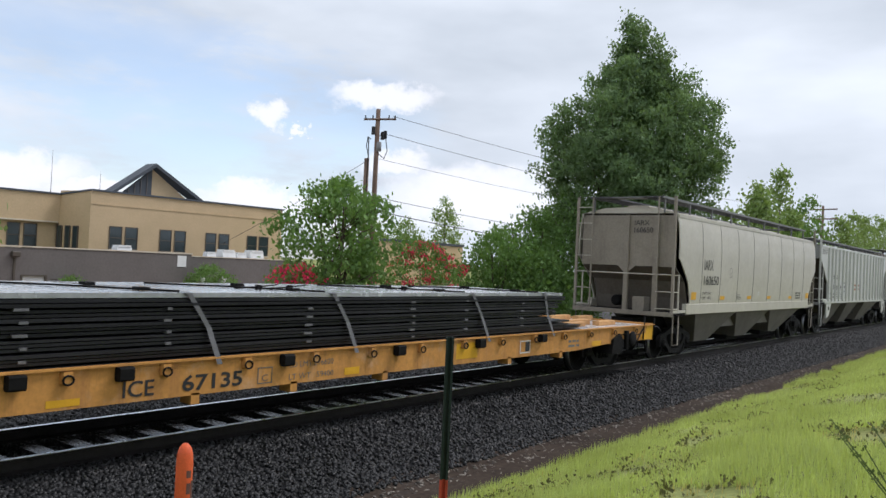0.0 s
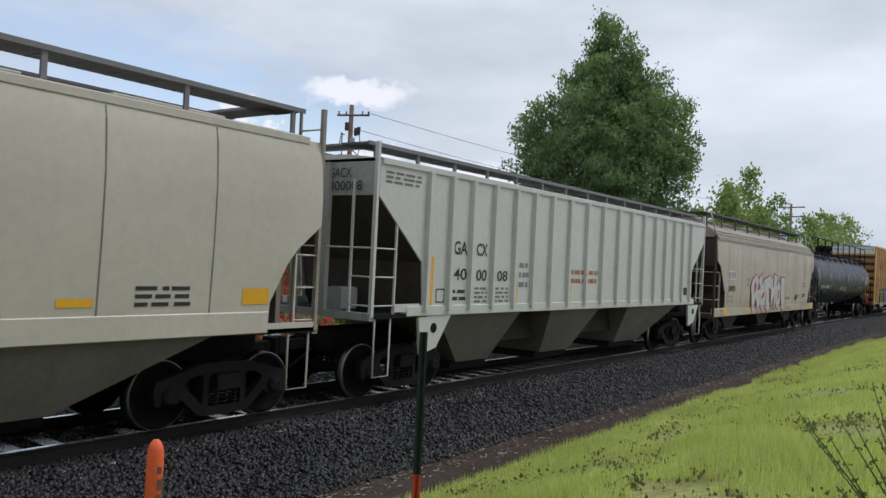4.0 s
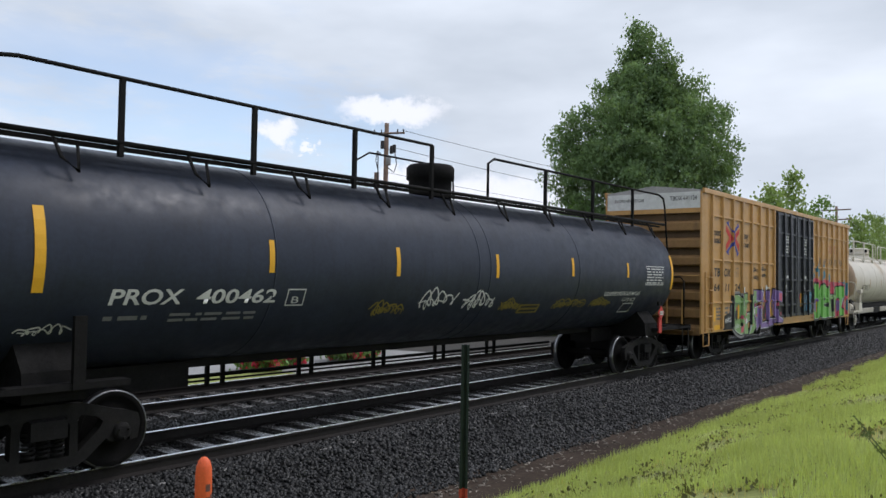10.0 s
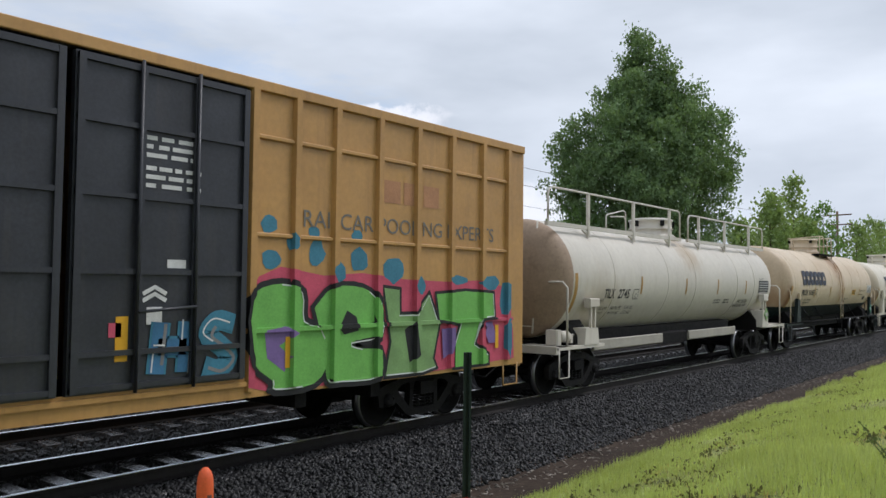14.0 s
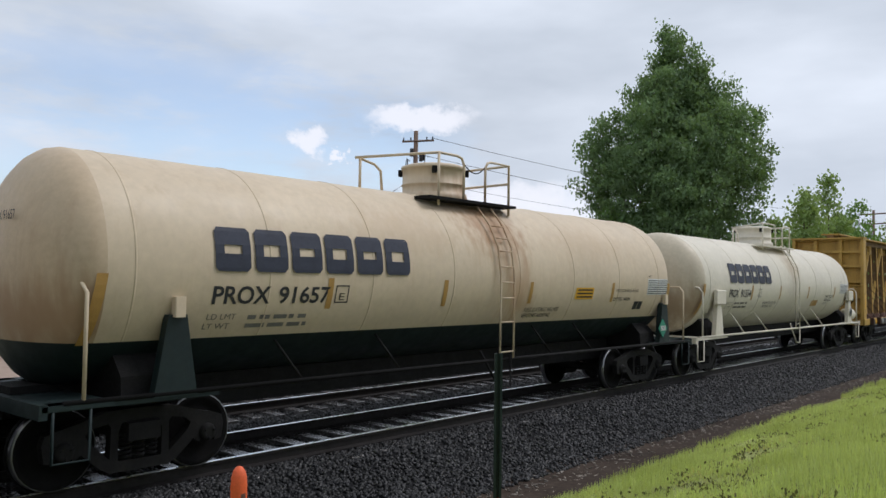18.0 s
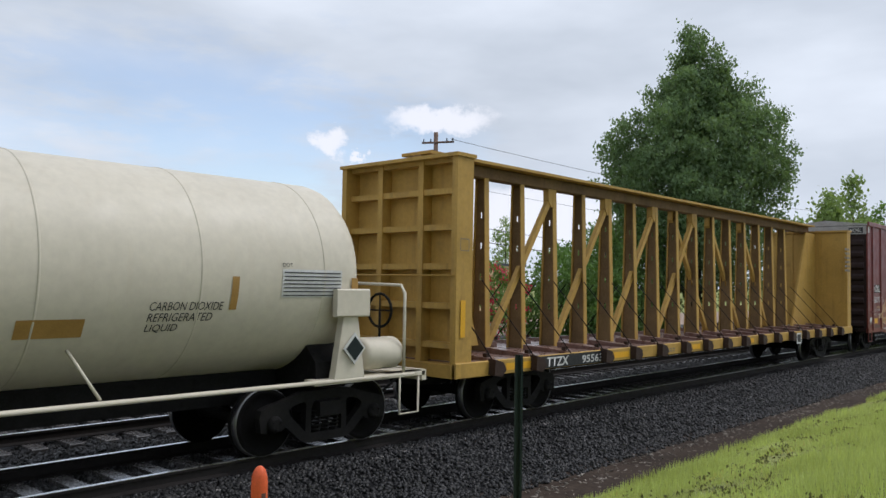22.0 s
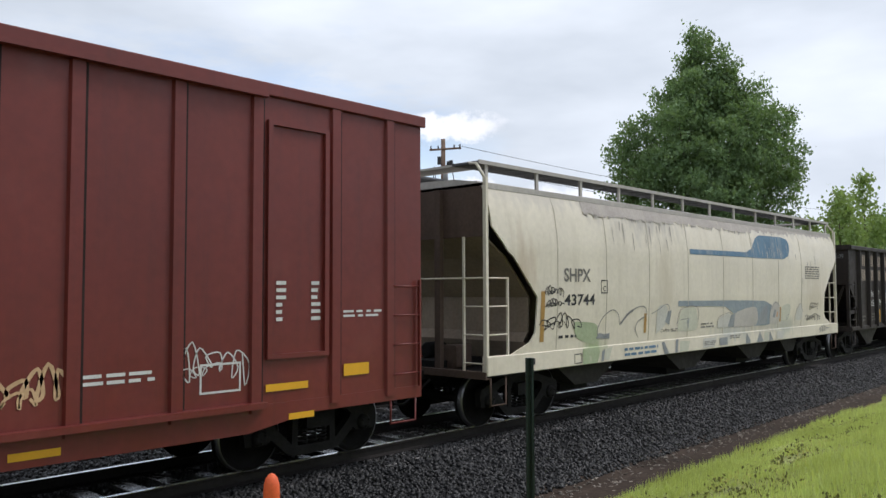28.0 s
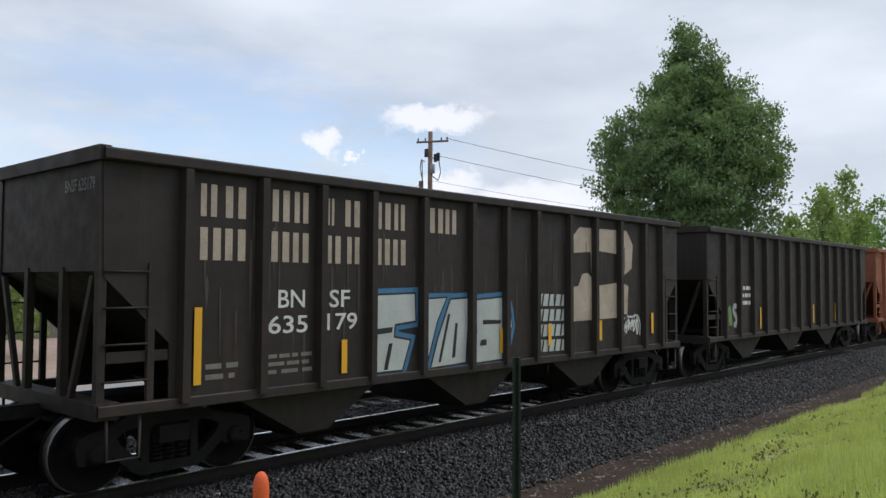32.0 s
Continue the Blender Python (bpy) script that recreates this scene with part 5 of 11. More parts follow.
def truck(car, xc):
    """A four-wheel truck under the car, its wheelsets free to turn."""
    b = part("truck", BOLSTER, None, car, "grimy cast-steel four-wheel truck")
    b.location = (xc, 0, 0)
    for i in range(2):
        part("sideframe", SIDEFRAMES[i], None, b)
        for dx in (-0.16, 0.0, 0.16):
            part("coil_spring", spr[i], None, b).location = (dx, 0, 0)
        for dx in (-0.89, 0.89):
            part("bearing_cap", caps[i], None, b).location = (dx, 0, 0.457)
    for dx in (-0.89, 0.89):
        w = part("wheelset", AXLE, None, car, "dark steel wheelset with worn treads")
        for k in range(2):
            part("wheel", WHEELS[k], None, w)
            part("tread", TREADS[k], None, w, "bright worn wheel rim")
        w.location = (xc + dx, 0, WHEEL_R)
        wheels_of_train.append((w, xc + dx))


def couplers(car, length):
    for x, turn in ((0.0, 0), (length, 180)):
        for nm, me in (("coupler", COUPLER), ("air_hose", HOSE)):
            part(nm, me, None, car).matrix_local = pose(x, 0, 0, 0, 0, turn)


def car_base(name, u, length, label, category="freight car", trucks=None):
    car = thing(name, label, category, "cars of the freight train")
    cars.append((car, u))
    couplers(car, length)
    for xc in trucks or TRUCKS.get(u, (1.85, length - 1.85)):
        truck(car, xc)
    return car


# truck centres, by the place of the car in the train
TRUCKS = {18.9: (1.45, 14.3), 35.7: (1.44, 14.93), 53.4: (1.31, 14.4), 70.4: (1.31, 16.6), 89.8: (2.34, 15.66), 109.1: (1.57, 13.8), 125.6: (1.27, 13.82),
          141.8: (1.4, 14.4), 158.5: (2.22, 19.28), 181.9: (1.53, 13.36), 198.45: (1.45, 16.4), 217.7: (1.1, 12.65), 233.1: (1.2, 13.2), 249.0: (1.2, 13.2)}


def flat_y(y):
    return lambda z: y


def round_y(r, zc):
    return lambda z: -math.sqrt(max(0.0, r * r - (z - zc) ** 2))


def table_y(rows):
    """y of a side from its (z, half width) rows."""
    def at(z):
        for (a, wa), (b, wb) in zip(rows, rows[1:]):
            if z <= b:
                return -(wa + (wb - wa) * (max(z, a) - a) / (b - a))
        return -rows[-1][1]
    return at


def patch(name, parent, x0, x1, z0, z1, mat, yf, lift=0.006, label="", lean=0.0):
    """A thin painted or stuck-on rectangle that follows the side."""
    n = 1 if z1 - z0 < 0.25 else 6
    rows = []
    for i in range(n + 1):
        z = z0 + (z1 - z0) * i / n
        dx = lean * (z - z0)
        rows.append([(x0 + dx, yf(z) - lift, z), (x1 + dx, yf(z) - lift, z)])
    return part(name, Shape().grid(rows, False), mat, parent, label)


def lettering(s, parent, x0, x1, z0, z1, mat, yf, bold=0.0, lean=0.0, lift=0.007, label=""):
    """Readable characters fitted into a rectangle of the side that faces the bank."""
    cu = bpy.data.curves.new("lettering", "FONT")
    cu.body, cu.offset, cu.resolution_u = s, bold, 3
    tmp = new("lettering", cu)
    me = bpy.data.meshes.new_from_object(tmp)
    bpy.data.objects.remove(tmp)
    bpy.data.curves.remove(cu)
    co = np.empty(len(me.vertices) * 3)
    me.vertices.foreach_get("co", co)
    co = co.reshape(-1, 3)
    lo, hi = co.min(0), co.max(0)
    out = np.empty_like(co)
    fx, fz = (co[:, 0] - lo[0]) / max(1e-6, hi[0] - lo[0]), (co[:, 1] - lo[1]) / max(1e-6, hi[1] - lo[1])
    out[:, 2] = z0 + fz * (z1 - z0)
    out[:, 0] = x0 + fx * (x1 - x0) + lean * (out[:, 2] - z0)
    out[:, 1] = [yf(z) - lift for z in out[:, 2]]
    me.vertices.foreach_set("co", out.ravel())
    me.materials.clear()
    me.materials.append(mat)
    me.update()
    return part("lettering", me, None, parent, label or "painted characters")


def bars(parent, x0, x1, z0, z1, n, mat, yf, seed=0, lift=0.006):
    """Rows of unreadable small print as plain bars."""
    r = random.Random(seed)
    s = Shape()
    h = (z1 - z0) / n
    for i in range(n):
        z = z1 - (i + 0.8) * h
        x = x0
        while x < x1 - 0.05:
            w = min(r.uniform(0.08, 0.3), x1 - x)
            s.grid([[(x, yf(z) - lift, z), (x + w, yf(z) - lift, z)], [(x, yf(z + h * 0.5) - lift, z + h * 0.5), (x + w, yf(z + h * 0.5) - lift, z + h * 0.5)]], False)
            x += w + r.uniform(0.03, 0.08)
    return part("small_print", s, mat, parent, "rows of small stencilled print")


def outline_box(parent, x0, x1, z0, z1, mat, yf, w=0.02, letter="", lift=0.006):
    s = Shape()
    for a, b, c, d in ((x0, x1, z0, z0 + w), (x0, x1, z1 - w, z1), (x0, x0 + w, z0 + w, z1 - w), (x1 - w, x1, z0 + w, z1 - w)):
        s.grid([[(a, yf(c) - lift, c), (b, yf(c) - lift, c)], [(a, yf(d) - lift, d), (b, yf(d) - lift, d)]], False)
    part("clearance_plate", s, mat, parent, "small square clearance plate mark")
    if letter:
        lettering(letter, parent, x0 + 0.3 * (x1 - x0), x0 + 0.7 * (x1 - x0), z0 + 0.15 * (z1 - z0), z0 + 0.55 * (z1 - z0), mat, yf)


def stroke_shape(pts, w, yf, lift):
    """A flat ribbon of width w along xz points."""
    s = Shape()
    rows = [[], []]
    P = [Vector((p[0], p[1])) for p in pts]
    for i, p in enumerate(P):
        d = (P[min(i + 1, len(P) - 1)] - P[max(i - 1, 0)])
        d = d.normalized() if d.length > 1e-6 else Vector((1, 0))
        n = Vector((-d.y, d.x)) * w / 2
        for k, q in ((0, p + n), (1, p - n)):
            rows[k].append((q.x, yf(q.y) - lift, q.y))
    return s.grid(rows, False)


def merge(shapes):
    out = Shape()
    for s in shapes:
        me = bpy.data.meshes.new("tmp")
        s.bm.to_mesh(me)
        s.bm.free()
        out.bm.from_mesh(me)
        bpy.data.meshes.remove(me)
    return out


def smooth_path(pts, steps=5):
    """A rounded line through the points (Catmull-Rom)."""
    P = [Vector(p) for p in pts]
    P = [P[0] * 2 - P[1]] + P + [P[-1] * 2 - P[-2]]
    out = []
    for i in range(1, len(P) - 2):
        for k in range(steps):
            t = k / steps
            a, b, c, d = P[i - 1:i + 3]
            out.append(0.5 * ((2 * b) + (c - a) * t + (2 * a - 5 * b + 4 * c - d) * t * t + (3 * b - a - 3 * c + d) * t ** 3))
    return [tuple(p) for p in out] + [tuple(P[-2])]


FORMS = (  # loose bulging strokes in a unit cell, like sprayed block forms
    [[(0.85, 0.95), (0.3, 0.98), (0.08, 0.55), (0.25, 0.05), (0.9, 0.05)], [(0.45, 0.5), (0.9, 0.5)]],
    [[(0.15, 0.02), (0.1, 0.98)], [(0.1, 0.52), (0.9, 0.5)], [(0.88, 0.98), (0.92, 0.02)]],
    [[(0.12, 0.98), (0.1, 0.05), (0.92, 0.02)], [(0.1, 0.95), (0.9, 0.9)], [(0.15, 0.5), (0.75, 0.52)]],
    [[(0.1, 0.98), (0.12, 0.25), (0.45, 0.0), (0.85, 0.25), (0.9, 0.98)]],
    [[(0.9, 0.9), (0.35, 0.98), (0.1, 0.72), (0.55, 0.5), (0.88, 0.25), (0.55, 0.02), (0.08, 0.1)]],
    [[(0.12, 0.0), (0.1, 0.98), (0.75, 0.95), (0.88, 0.7), (0.3, 0.48), (0.92, 0.0)]],
    [[(0.1, 0.0), (0.45, 0.98), (0.9, 0.0)], [(0.3, 0.36), (0.72, 0.36)]],
    [[(0.05, 0.95), (0.95, 0.95)], [(0.5, 0.95), (0.48, 0.0)]],
)


def graffiti(parent, x0, x1, z0, z1, n, fills, edge, yf, seed=1, halo=None, slant=0.15, label="sprayed block graffiti", fat=0.62):
    """Sprayed block forms of no readable word: rim, fill and highlights, each form a part of its own."""
    r = random.Random(seed)
    w, h = (x1 - x0) / n, z1 - z0
    for i in range(n):
        form = FORMS[r.randrange(len(FORMS))]
        bx, cell = x0 + i * w, w * 0.98
        up, dn = r.uniform(-0.03, 0.08) * h, r.uniform(-0.05, 0.08) * h
        rims, halos, fill, dark, shine = [], [], [], [], []
        th = min(w, h) * 0.30 * fat / 0.62
        for st in form:
            pts = []
            for px, pz in st:
                zz = z0 + dn + (h - up - dn) * (0.12 + 0.76 * pz)
                pts.append((bx + cell * (0.14 + 0.72 * px) + r.uniform(-0.02, 0.02) * w + slant * (zz - z0), zz))
            path = smooth_path(pts)
            if halo:
                halos.append(stroke_shape(path, th * 1.75, yf, 0.006))
            rims.append(stroke_shape(path, th * 1.3, yf, 0.010))
            fill.append(stroke_shape(path, th, yf, 0.014))
            m = len(path) // 2
            shine.append(stroke_shape([(p[0] - th * 0.33, p[1] + th * 0.12) for p in path[:max(3, m)]], th * 0.10, yf, 0.018))
            dark.append(stroke_shape([(p[0] + th * 0.30, p[1] - th * 0.1) for p in path[m // 2:]], th * 0.22, yf, 0.0165))
        col = fills[i % len(fills)]
        body = part("graffiti_form", merge(fill), M_SPRAY[col], parent, label)
        if halo:
            part("graffiti_halo", merge(halos), M_SPRAY[halo], body)
        part("graffiti_rim", merge(rims), M_SPRAY[edge], body)
        part("graffiti_highlight", merge(shine), M_SPRAY["white"], body)
        part("graffiti_shade", merge(dark), M_SPRAY[{"green": "lime", "lime": "green", "violet": "blue", "silver": "grey", "white": "silver", "cream": "tan", "tan": "cream"}.get(col, "grey")], body)


def widened(pts, d):
    """The closed outline pushed outwards by d."""
    P = [Vector(p) for p in pts]
    area = sum(a.x * b.y - b.x * a.y for a, b in zip(P, P[1:] + P[:1]))
    sg = 1 if area > 0 else -1
    out = []
    for i, p in enumerate(P):
        a, b = (p - P[i - 1]).normalized(), (P[(i + 1) % len(P)] - p).normalized()
        n = Vector((a.y + b.y, -a.x - b.x)) * sg
        n = n.normalized() if n.length > 1e-4 else Vector((a.y, -a.x)) * sg
        out.append(p + n * d * min(1.6, 1 / max(0.5, n.dot(Vector((a.y, -a.x)) * sg))))
    return [(p.x, p.y) for p in out]


def sprayed(parent, pts, col, relief, lift, name="graffiti_form", label="", cuts=((), ())):
    """A flat sprayed area inside a closed (x, z) outline, laid over the relief of the side beneath it."""
    s = Shape()
    s.bm.faces.new([s.bm.verts.new((x, 0, z)) for x, z in pts])
    s.bm.normal_update()
    bmesh.ops.triangulate(s.bm, faces=s.bm.faces[:])
    for axis, vals in ((0, cuts[0]), (2, cuts[1])):
        for v in vals:
            co, no = [0, 0, 0], [0, 0, 0]
            co[axis], no[axis] = v, 1
            bmesh.ops.bisect_plane(s.bm, geom=s.bm.verts[:] + s.bm.edges[:] + s.bm.faces[:], plane_co=co, plane_no=no, dist=1e-4)
    for v in s.bm.verts:
        v.co.y = relief(v.co.x, v.co.z) - lift
    bmesh.ops.recalc_face_normals(s.bm, faces=s.bm.faces[:])
    if s.bm.faces and s.bm.faces[0].normal.y > 0:
        bmesh.ops.reverse_faces(s.bm, faces=s.bm.faces[:])
    return part(name, s, M_SPRAY[col], parent, label)


def blob(x, z, rx, rz, seed=0, n=12):
    r = random.Random(seed)
    return [(x + rx * math.cos(k * 6.283 / n) * r.uniform(0.8, 1.15), z + rz * math.sin(k * 6.283 / n) * r.uniform(0.8, 1.15)) for k in range(n)]


def piece(parent, outline, col, relief, cuts, label, rim="black", rim_w=0.05, halo=None, holes=(), hole_col="black", shine="white", round_=True, dots=None, seed=1, lift=0.006, overlay=()):
    """One sprayed letter-like form: halo, rim, fill, dark counters, a pale edge line and dots."""
    pts = [tuple(p) for p in smooth_path(list(outline) + [outline[0]], 3)[:-1]] if round_ else list(outline)
    body = sprayed(parent, pts, col, relief, lift + 0.005, label=label, cuts=cuts)
    if halo:
        sprayed(body, widened(pts, rim_w + 0.07), halo, relief, lift, "graffiti_halo", cuts=cuts)
    sprayed(body, widened(pts, rim_w), rim, relief, lift + 0.0025, "graffiti_rim", cuts=cuts)
    for pts2, c2 in overlay:
        sprayed(body, pts2, c2, relief, lift + 0.0065, "graffiti_fade", cuts=cuts)
    for h in holes:
        sprayed(body, h, hole_col, relief, lift + 0.008, "graffiti_counter", cuts=cuts)
    if shine:
        edge = widened(pts, -0.012)
        m = len(edge)
        for a_, b_ in ((m // 5, m // 2 + 1), (m * 2 // 3, m * 5 // 6 + 1)):
            hl = part("graffiti_highlight", stroke_shape(edge[a_:b_], 0.018, lambda z: 0, 0), M_SPRAY[shine], body)
            for v in hl.data.vertices:
                v.co.y = relief(v.co.x, v.co.z) - lift - 0.010
    if dots:
        r = random.Random(seed)
        for k in range(3):
            p = pts[r.randrange(len(pts))]
            c = (sum(q[0] for q in pts) / len(pts), sum(q[1] for q in pts) / len(pts))
            f = r.uniform(0.35, 0.7)
            sprayed(body, blob(c[0] + (p[0] - c[0]) * f, c[1] + (p[1] - c[1]) * f, 0.05, 0.06, k, 9), dots, relief, lift + 0.009, "paint_dot", cuts=cuts)
    return body


def scrawl(parent, x0, x1, z0, z1, mat, yf, seed=1, w=0.022, n=3):
    """A sprayed flourish that spells nothing: one running line of uneven coils and hooks, and a second quick pass over it."""
    r = random.Random(seed)
    ss = []
    for turn in range(2):
        pts, m = [], 5 * n
        for k in range(m + 1):
            f = k / m
            tall = (0.28 + 0.24 * math.sin(2.1 * k + seed + turn) + r.uniform(-0.08, 0.08)) * (z1 - z0)
            a = k * 1.9 + seed + 2 * turn
            pts.append((x0 + (x1 - x0) * (f + 0.09 * math.sin(a) + r.uniform(-0.03, 0.03)), (z0 + z1) / 2 + tall * math.cos(a) * (1 if turn == 0 else 0.55) - 0.1 * turn * (z1 - z0)))
        cut = len(pts) if turn == 0 else max(4, len(pts) * 3 // 5)
        ss.append(stroke_shape(smooth_path(pts[:cut], 4), w * (0.85 if turn == 0 else 0.6), yf, 0.008 + 0.0004 * turn))
    part("scribble", merge(ss), mat, parent, "quick sprayed scribble")


def streaks(parent, x0, x1, z0, z1, n, mat, yf, seed=1, wmax=0.07, lmin=0.2, lmax=0.8, name="rust_streak", label="thin run-down rust streaks", lift=0.0042):
    """Tapered dirty runs that start near z1 and thin out downwards, joined as one layer."""
    r = random.Random(seed)
    s = Shape()
    for k in range(n):
        x, z, L, w = r.uniform(x0, x1), r.uniform(z0, z1), r.uniform(lmin, lmax), r.uniform(0.25, 1) * wmax
        rows, m = [], 5
        for i in range(m + 1):
            f = i / m
            zz, ww = z - L * f, w * math.sin(math.pi * min(1, 0.12 + 0.88 * f)) ** 0.7 * (1 - 0.5 * f)
            rows.append([(x - ww / 2, yf(zz) - lift, zz), (x + ww / 2 + 0.01 * r.random(), yf(zz) - lift, zz)])
        lift += 0.00003
        s.grid(rows, False)
    return tagged(part(name, s, mat, parent, label), kind="stuff") or None


def ladder(parent, p0, p1, across, rungs, mat, r=0.016, name="ladder"):
    """Two stiles from p0 to p1 with rungs; across is the vector from one stile to the other."""
    p0, p1, across = Vector(p0), Vector(p1), Vector(across)
    s = Shape()
    for o in (Vector(), across):
        s.tube([p0 + o, p1 + o], r * 1.5, 6)
    lad = part(name, s, mat, parent)
    for i in range(rungs):
        q = p0 + (p1 - p0) * (i + 0.5) / rungs
        part("rung", Shape().tube([q, q + across], r * 0.8, 6), mat, lad)
    return lad


def step_iron(parent, x0, x1, y, z0, z1, mat):
    """A stirrup step under the sill."""
    return part("sill_step", Shape().tube([(x0, y, z1), (x0, y, z0), (x1, y, z0), (x1, y, z1)], 0.018, 6), mat, parent)


def side_sheet(rows_lr, yf, nx=6, thick=0.03, side=-1):
    """A side whose end outline varies with height: rows of (z, x at one end, x at the other)."""
    out, inn = [], []
    for z, a, b in rows_lr:
        y = yf(z)
        out.append([(a + (b - a) * i / nx, y if side < 0 else -y, z) for i in range(nx + 1)])
        inn.append([(a + (b - a) * i / nx, (y + thick) if side < 0 else -(y + thick), z) for i in range(nx + 1)])
    s = Shape().grid(out)
    s.grid(inn)
    for k in (0, -1):
        s.grid([out[k], inn[k]], False)
    s.grid([[r[0] for r in out], [r[0] for r in inn]], False)
    s.grid([[r[-1] for r in out], [r[-1] for r in inn]], False)
    return s


def outline_rows(outline, length, z_list, trailing=None):
    """Rows for side_sheet from a leading-end outline of (z, x), mirrored at the other end."""
    other = trailing or outline

    def inset(line, z):
        for (za, xa), (zb, xb) in zip(line, line[1:]):
            if za <= z <= zb:
                return xa + (xb - xa) * (z - za) / max(1e-6, zb - za)
        return line[-1][1] if z > line[-1][0] else line[0][1]
    return [(z, inset(outline, z), length - inset(other, z)) for z in sorted(set(z_list) | {p[0] for p in outline} | {p[0] for p in other})]


def covered_hopper(name, u, length, label, paint, end_mat, yrows, outline, eave, roof_top, sill, bays, seams, board_z, board_y=0.78, roof_mat=None, rib_x=(), posts=9, board_mat=None, x_end=0.28, slope_z=2.6, trailing=None, trucks=None):
    car = car_base(name, u, length, label, "hopper car", trucks)
    yf = table_y(yrows)
    zb = outline[0][0]
    s_in = 0.95 if paint is M_IARX else 0.0 if rib_x == () else 0.9
    zs = [zb + (eave - zb) * i / 12 for i in range(13)]
    for side in (-1, 1):
        part("side_sheet", side_sheet(outline_rows(outline, length, zs, trailing), yf, 10, 0.03, side), paint, car)
        w = -yf(zb) + 0.02
        sgn = side
        part("side_sill", Shape().box(s_in, length - s_in, min(sgn * w, sgn * (w - 0.12)), max(sgn * w, sgn * (w - 0.12)), sill[0], sill[1], 0.012), paint, car)
        part("eave_rail", Shape().prism_x([(sgn * (-yf(eave) + 0.03), eave - 0.05), (sgn * (-yf(eave) + 0.03), eave + 0.04), (sgn * (-yf(eave) - 0.08), eave + 0.07), (sgn * (-yf(eave) - 0.08), eave - 0.05)], x_end, length - x_end), roof_mat or paint, car)
    # welded sheet joints on the side towards the bank
    for x in seams:
        rows = [[(x - 0.012, yf(z) - 0.002, z), (x, yf(z) - 0.010, z), (x + 0.012, yf(z) - 0.002, z)] for z in [zb + 0.02 + (eave - 0.1 - zb) * i / 12 for i in range(13)]]
        part("weld_seam", Shape().grid(rows), M_SEAM if paint is M_IARX else M_SEAMCREAM if paint is M_SHPX else M_SEAMSOFT, car)
    for x in rib_x:
        part("side_post", Shape().prism_z([(x - 0.07, yf(2) + 0.01), (x - 0.045, yf(2) - 0.075), (x + 0.045, yf(2) - 0.075), (x + 0.07, yf(2) + 0.01)], zb, eave - 0.03), paint, car)
    # roof with its trough and hatches
    we = -yf(eave)
    prof = [(-we, eave), (-we * 0.86, eave + (roof_top - eave) * 0.45), (-we * 0.5, eave + (roof_top - eave) * 0.9), (0, roof_top), (we * 0.5, eave + (roof_top - eave) * 0.9), (we * 0.86, eave + (roof_top - eave) * 0.45), (we, eave)]
    part("roof", Shape().prism_x(prof, x_end, length - x_end), roof_mat or paint, car)
    for i in range(5):
        x = length * (i + 0.6) / 5.2
        part("hatch_cover", Shape().box(x - 0.9, x + 0.9, -0.33, 0.33, roof_top - 0.02, roof_top + 0.10, 0.02), roof_mat or paint, car)
    # running boards carried on posts along both roof edges
    bm_ = board_mat or M_BOARDMID
    for side in (-1, 1):
        y0, y1 = sorted((side * (board_y - 0.22), side * (board_y + 0.38)))
        s = Shape()
        for k in range(15):
            yk = y0 + (y1 - y0) * k / 14
            s.box(0.05, length - 0.05, yk - 0.012, yk + 0.012, board_z - 0.02, board_z + 0.02)
        for k in range(int(length / 0.5)):
            s.box(0.1 + 0.5 * k, 0.13 + 0.5 * k, y0, y1, board_z - 0.025, board_z + 0.012)
        rb = part("running_board", s, M_GRATING, car, "open dark steel roof walkway")
        yo = side * (board_y + 0.39)
        part("walkway_edge", Shape().box(0.03, length - 0.03, yo - 0.012, yo + 0.012, board_z - 0.035, board_z + 0.03), bm_, rb)
        for k in range(posts):
            x = 0.25 + (length - 0.5) * k / (posts - 1)
            yo = side * (board_y + 0.36)
            part("board_post", Shape().box(x - 0.035, x + 0.035, yo - 0.02, yo + 0.02, eave - 0.26 if paint is M_SHPX else eave + (roof_top - eave) * 0.3, board_z), bm_, rb)
    for x0 in (0.1, length - 0.6):
        part("end_walkway", Shape().box(x0, x0 + 0.5, -board_y - 0.3, board_y + 0.3, board_z - 0.02, board_z + 0.02), bm_, car)
    # ends: upright head, slope sheet, posts, platform, ladders
    for turn, x in ((0, 0.0), (180, length)):
        e = thing_part_end(car, x, turn, paint, end_mat, we, eave, roof_top, sill, slope_z, x_end, -yf(sill[1]), board_z, (trailing or outline) if turn else outline)
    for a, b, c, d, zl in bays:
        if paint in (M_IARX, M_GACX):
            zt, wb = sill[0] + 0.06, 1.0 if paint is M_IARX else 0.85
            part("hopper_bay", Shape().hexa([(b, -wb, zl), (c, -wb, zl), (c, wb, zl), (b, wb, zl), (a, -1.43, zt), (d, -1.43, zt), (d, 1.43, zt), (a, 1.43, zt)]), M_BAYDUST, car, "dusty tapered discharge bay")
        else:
            part("hopper_bay", Shape().prism_y([(a, sill[0] + 0.2), (b, zl), (c, zl), (d, sill[0] + 0.2)], -1.05, 1.05), M_BAYDARK, car, "sloped discharge bay, grimy and darkened for shade")
        part("outlet_gate", Shape().box(b - 0.08, c + 0.08, -0.75, 0.75, zl - 0.14, zl + 0.02), M_UNDER, car)
    part("centre_sill", Shape().box(0.1, length - 0.1, -0.33, 0.33, 0.78, 1.12), M_UNDER, car)
    return car, yf


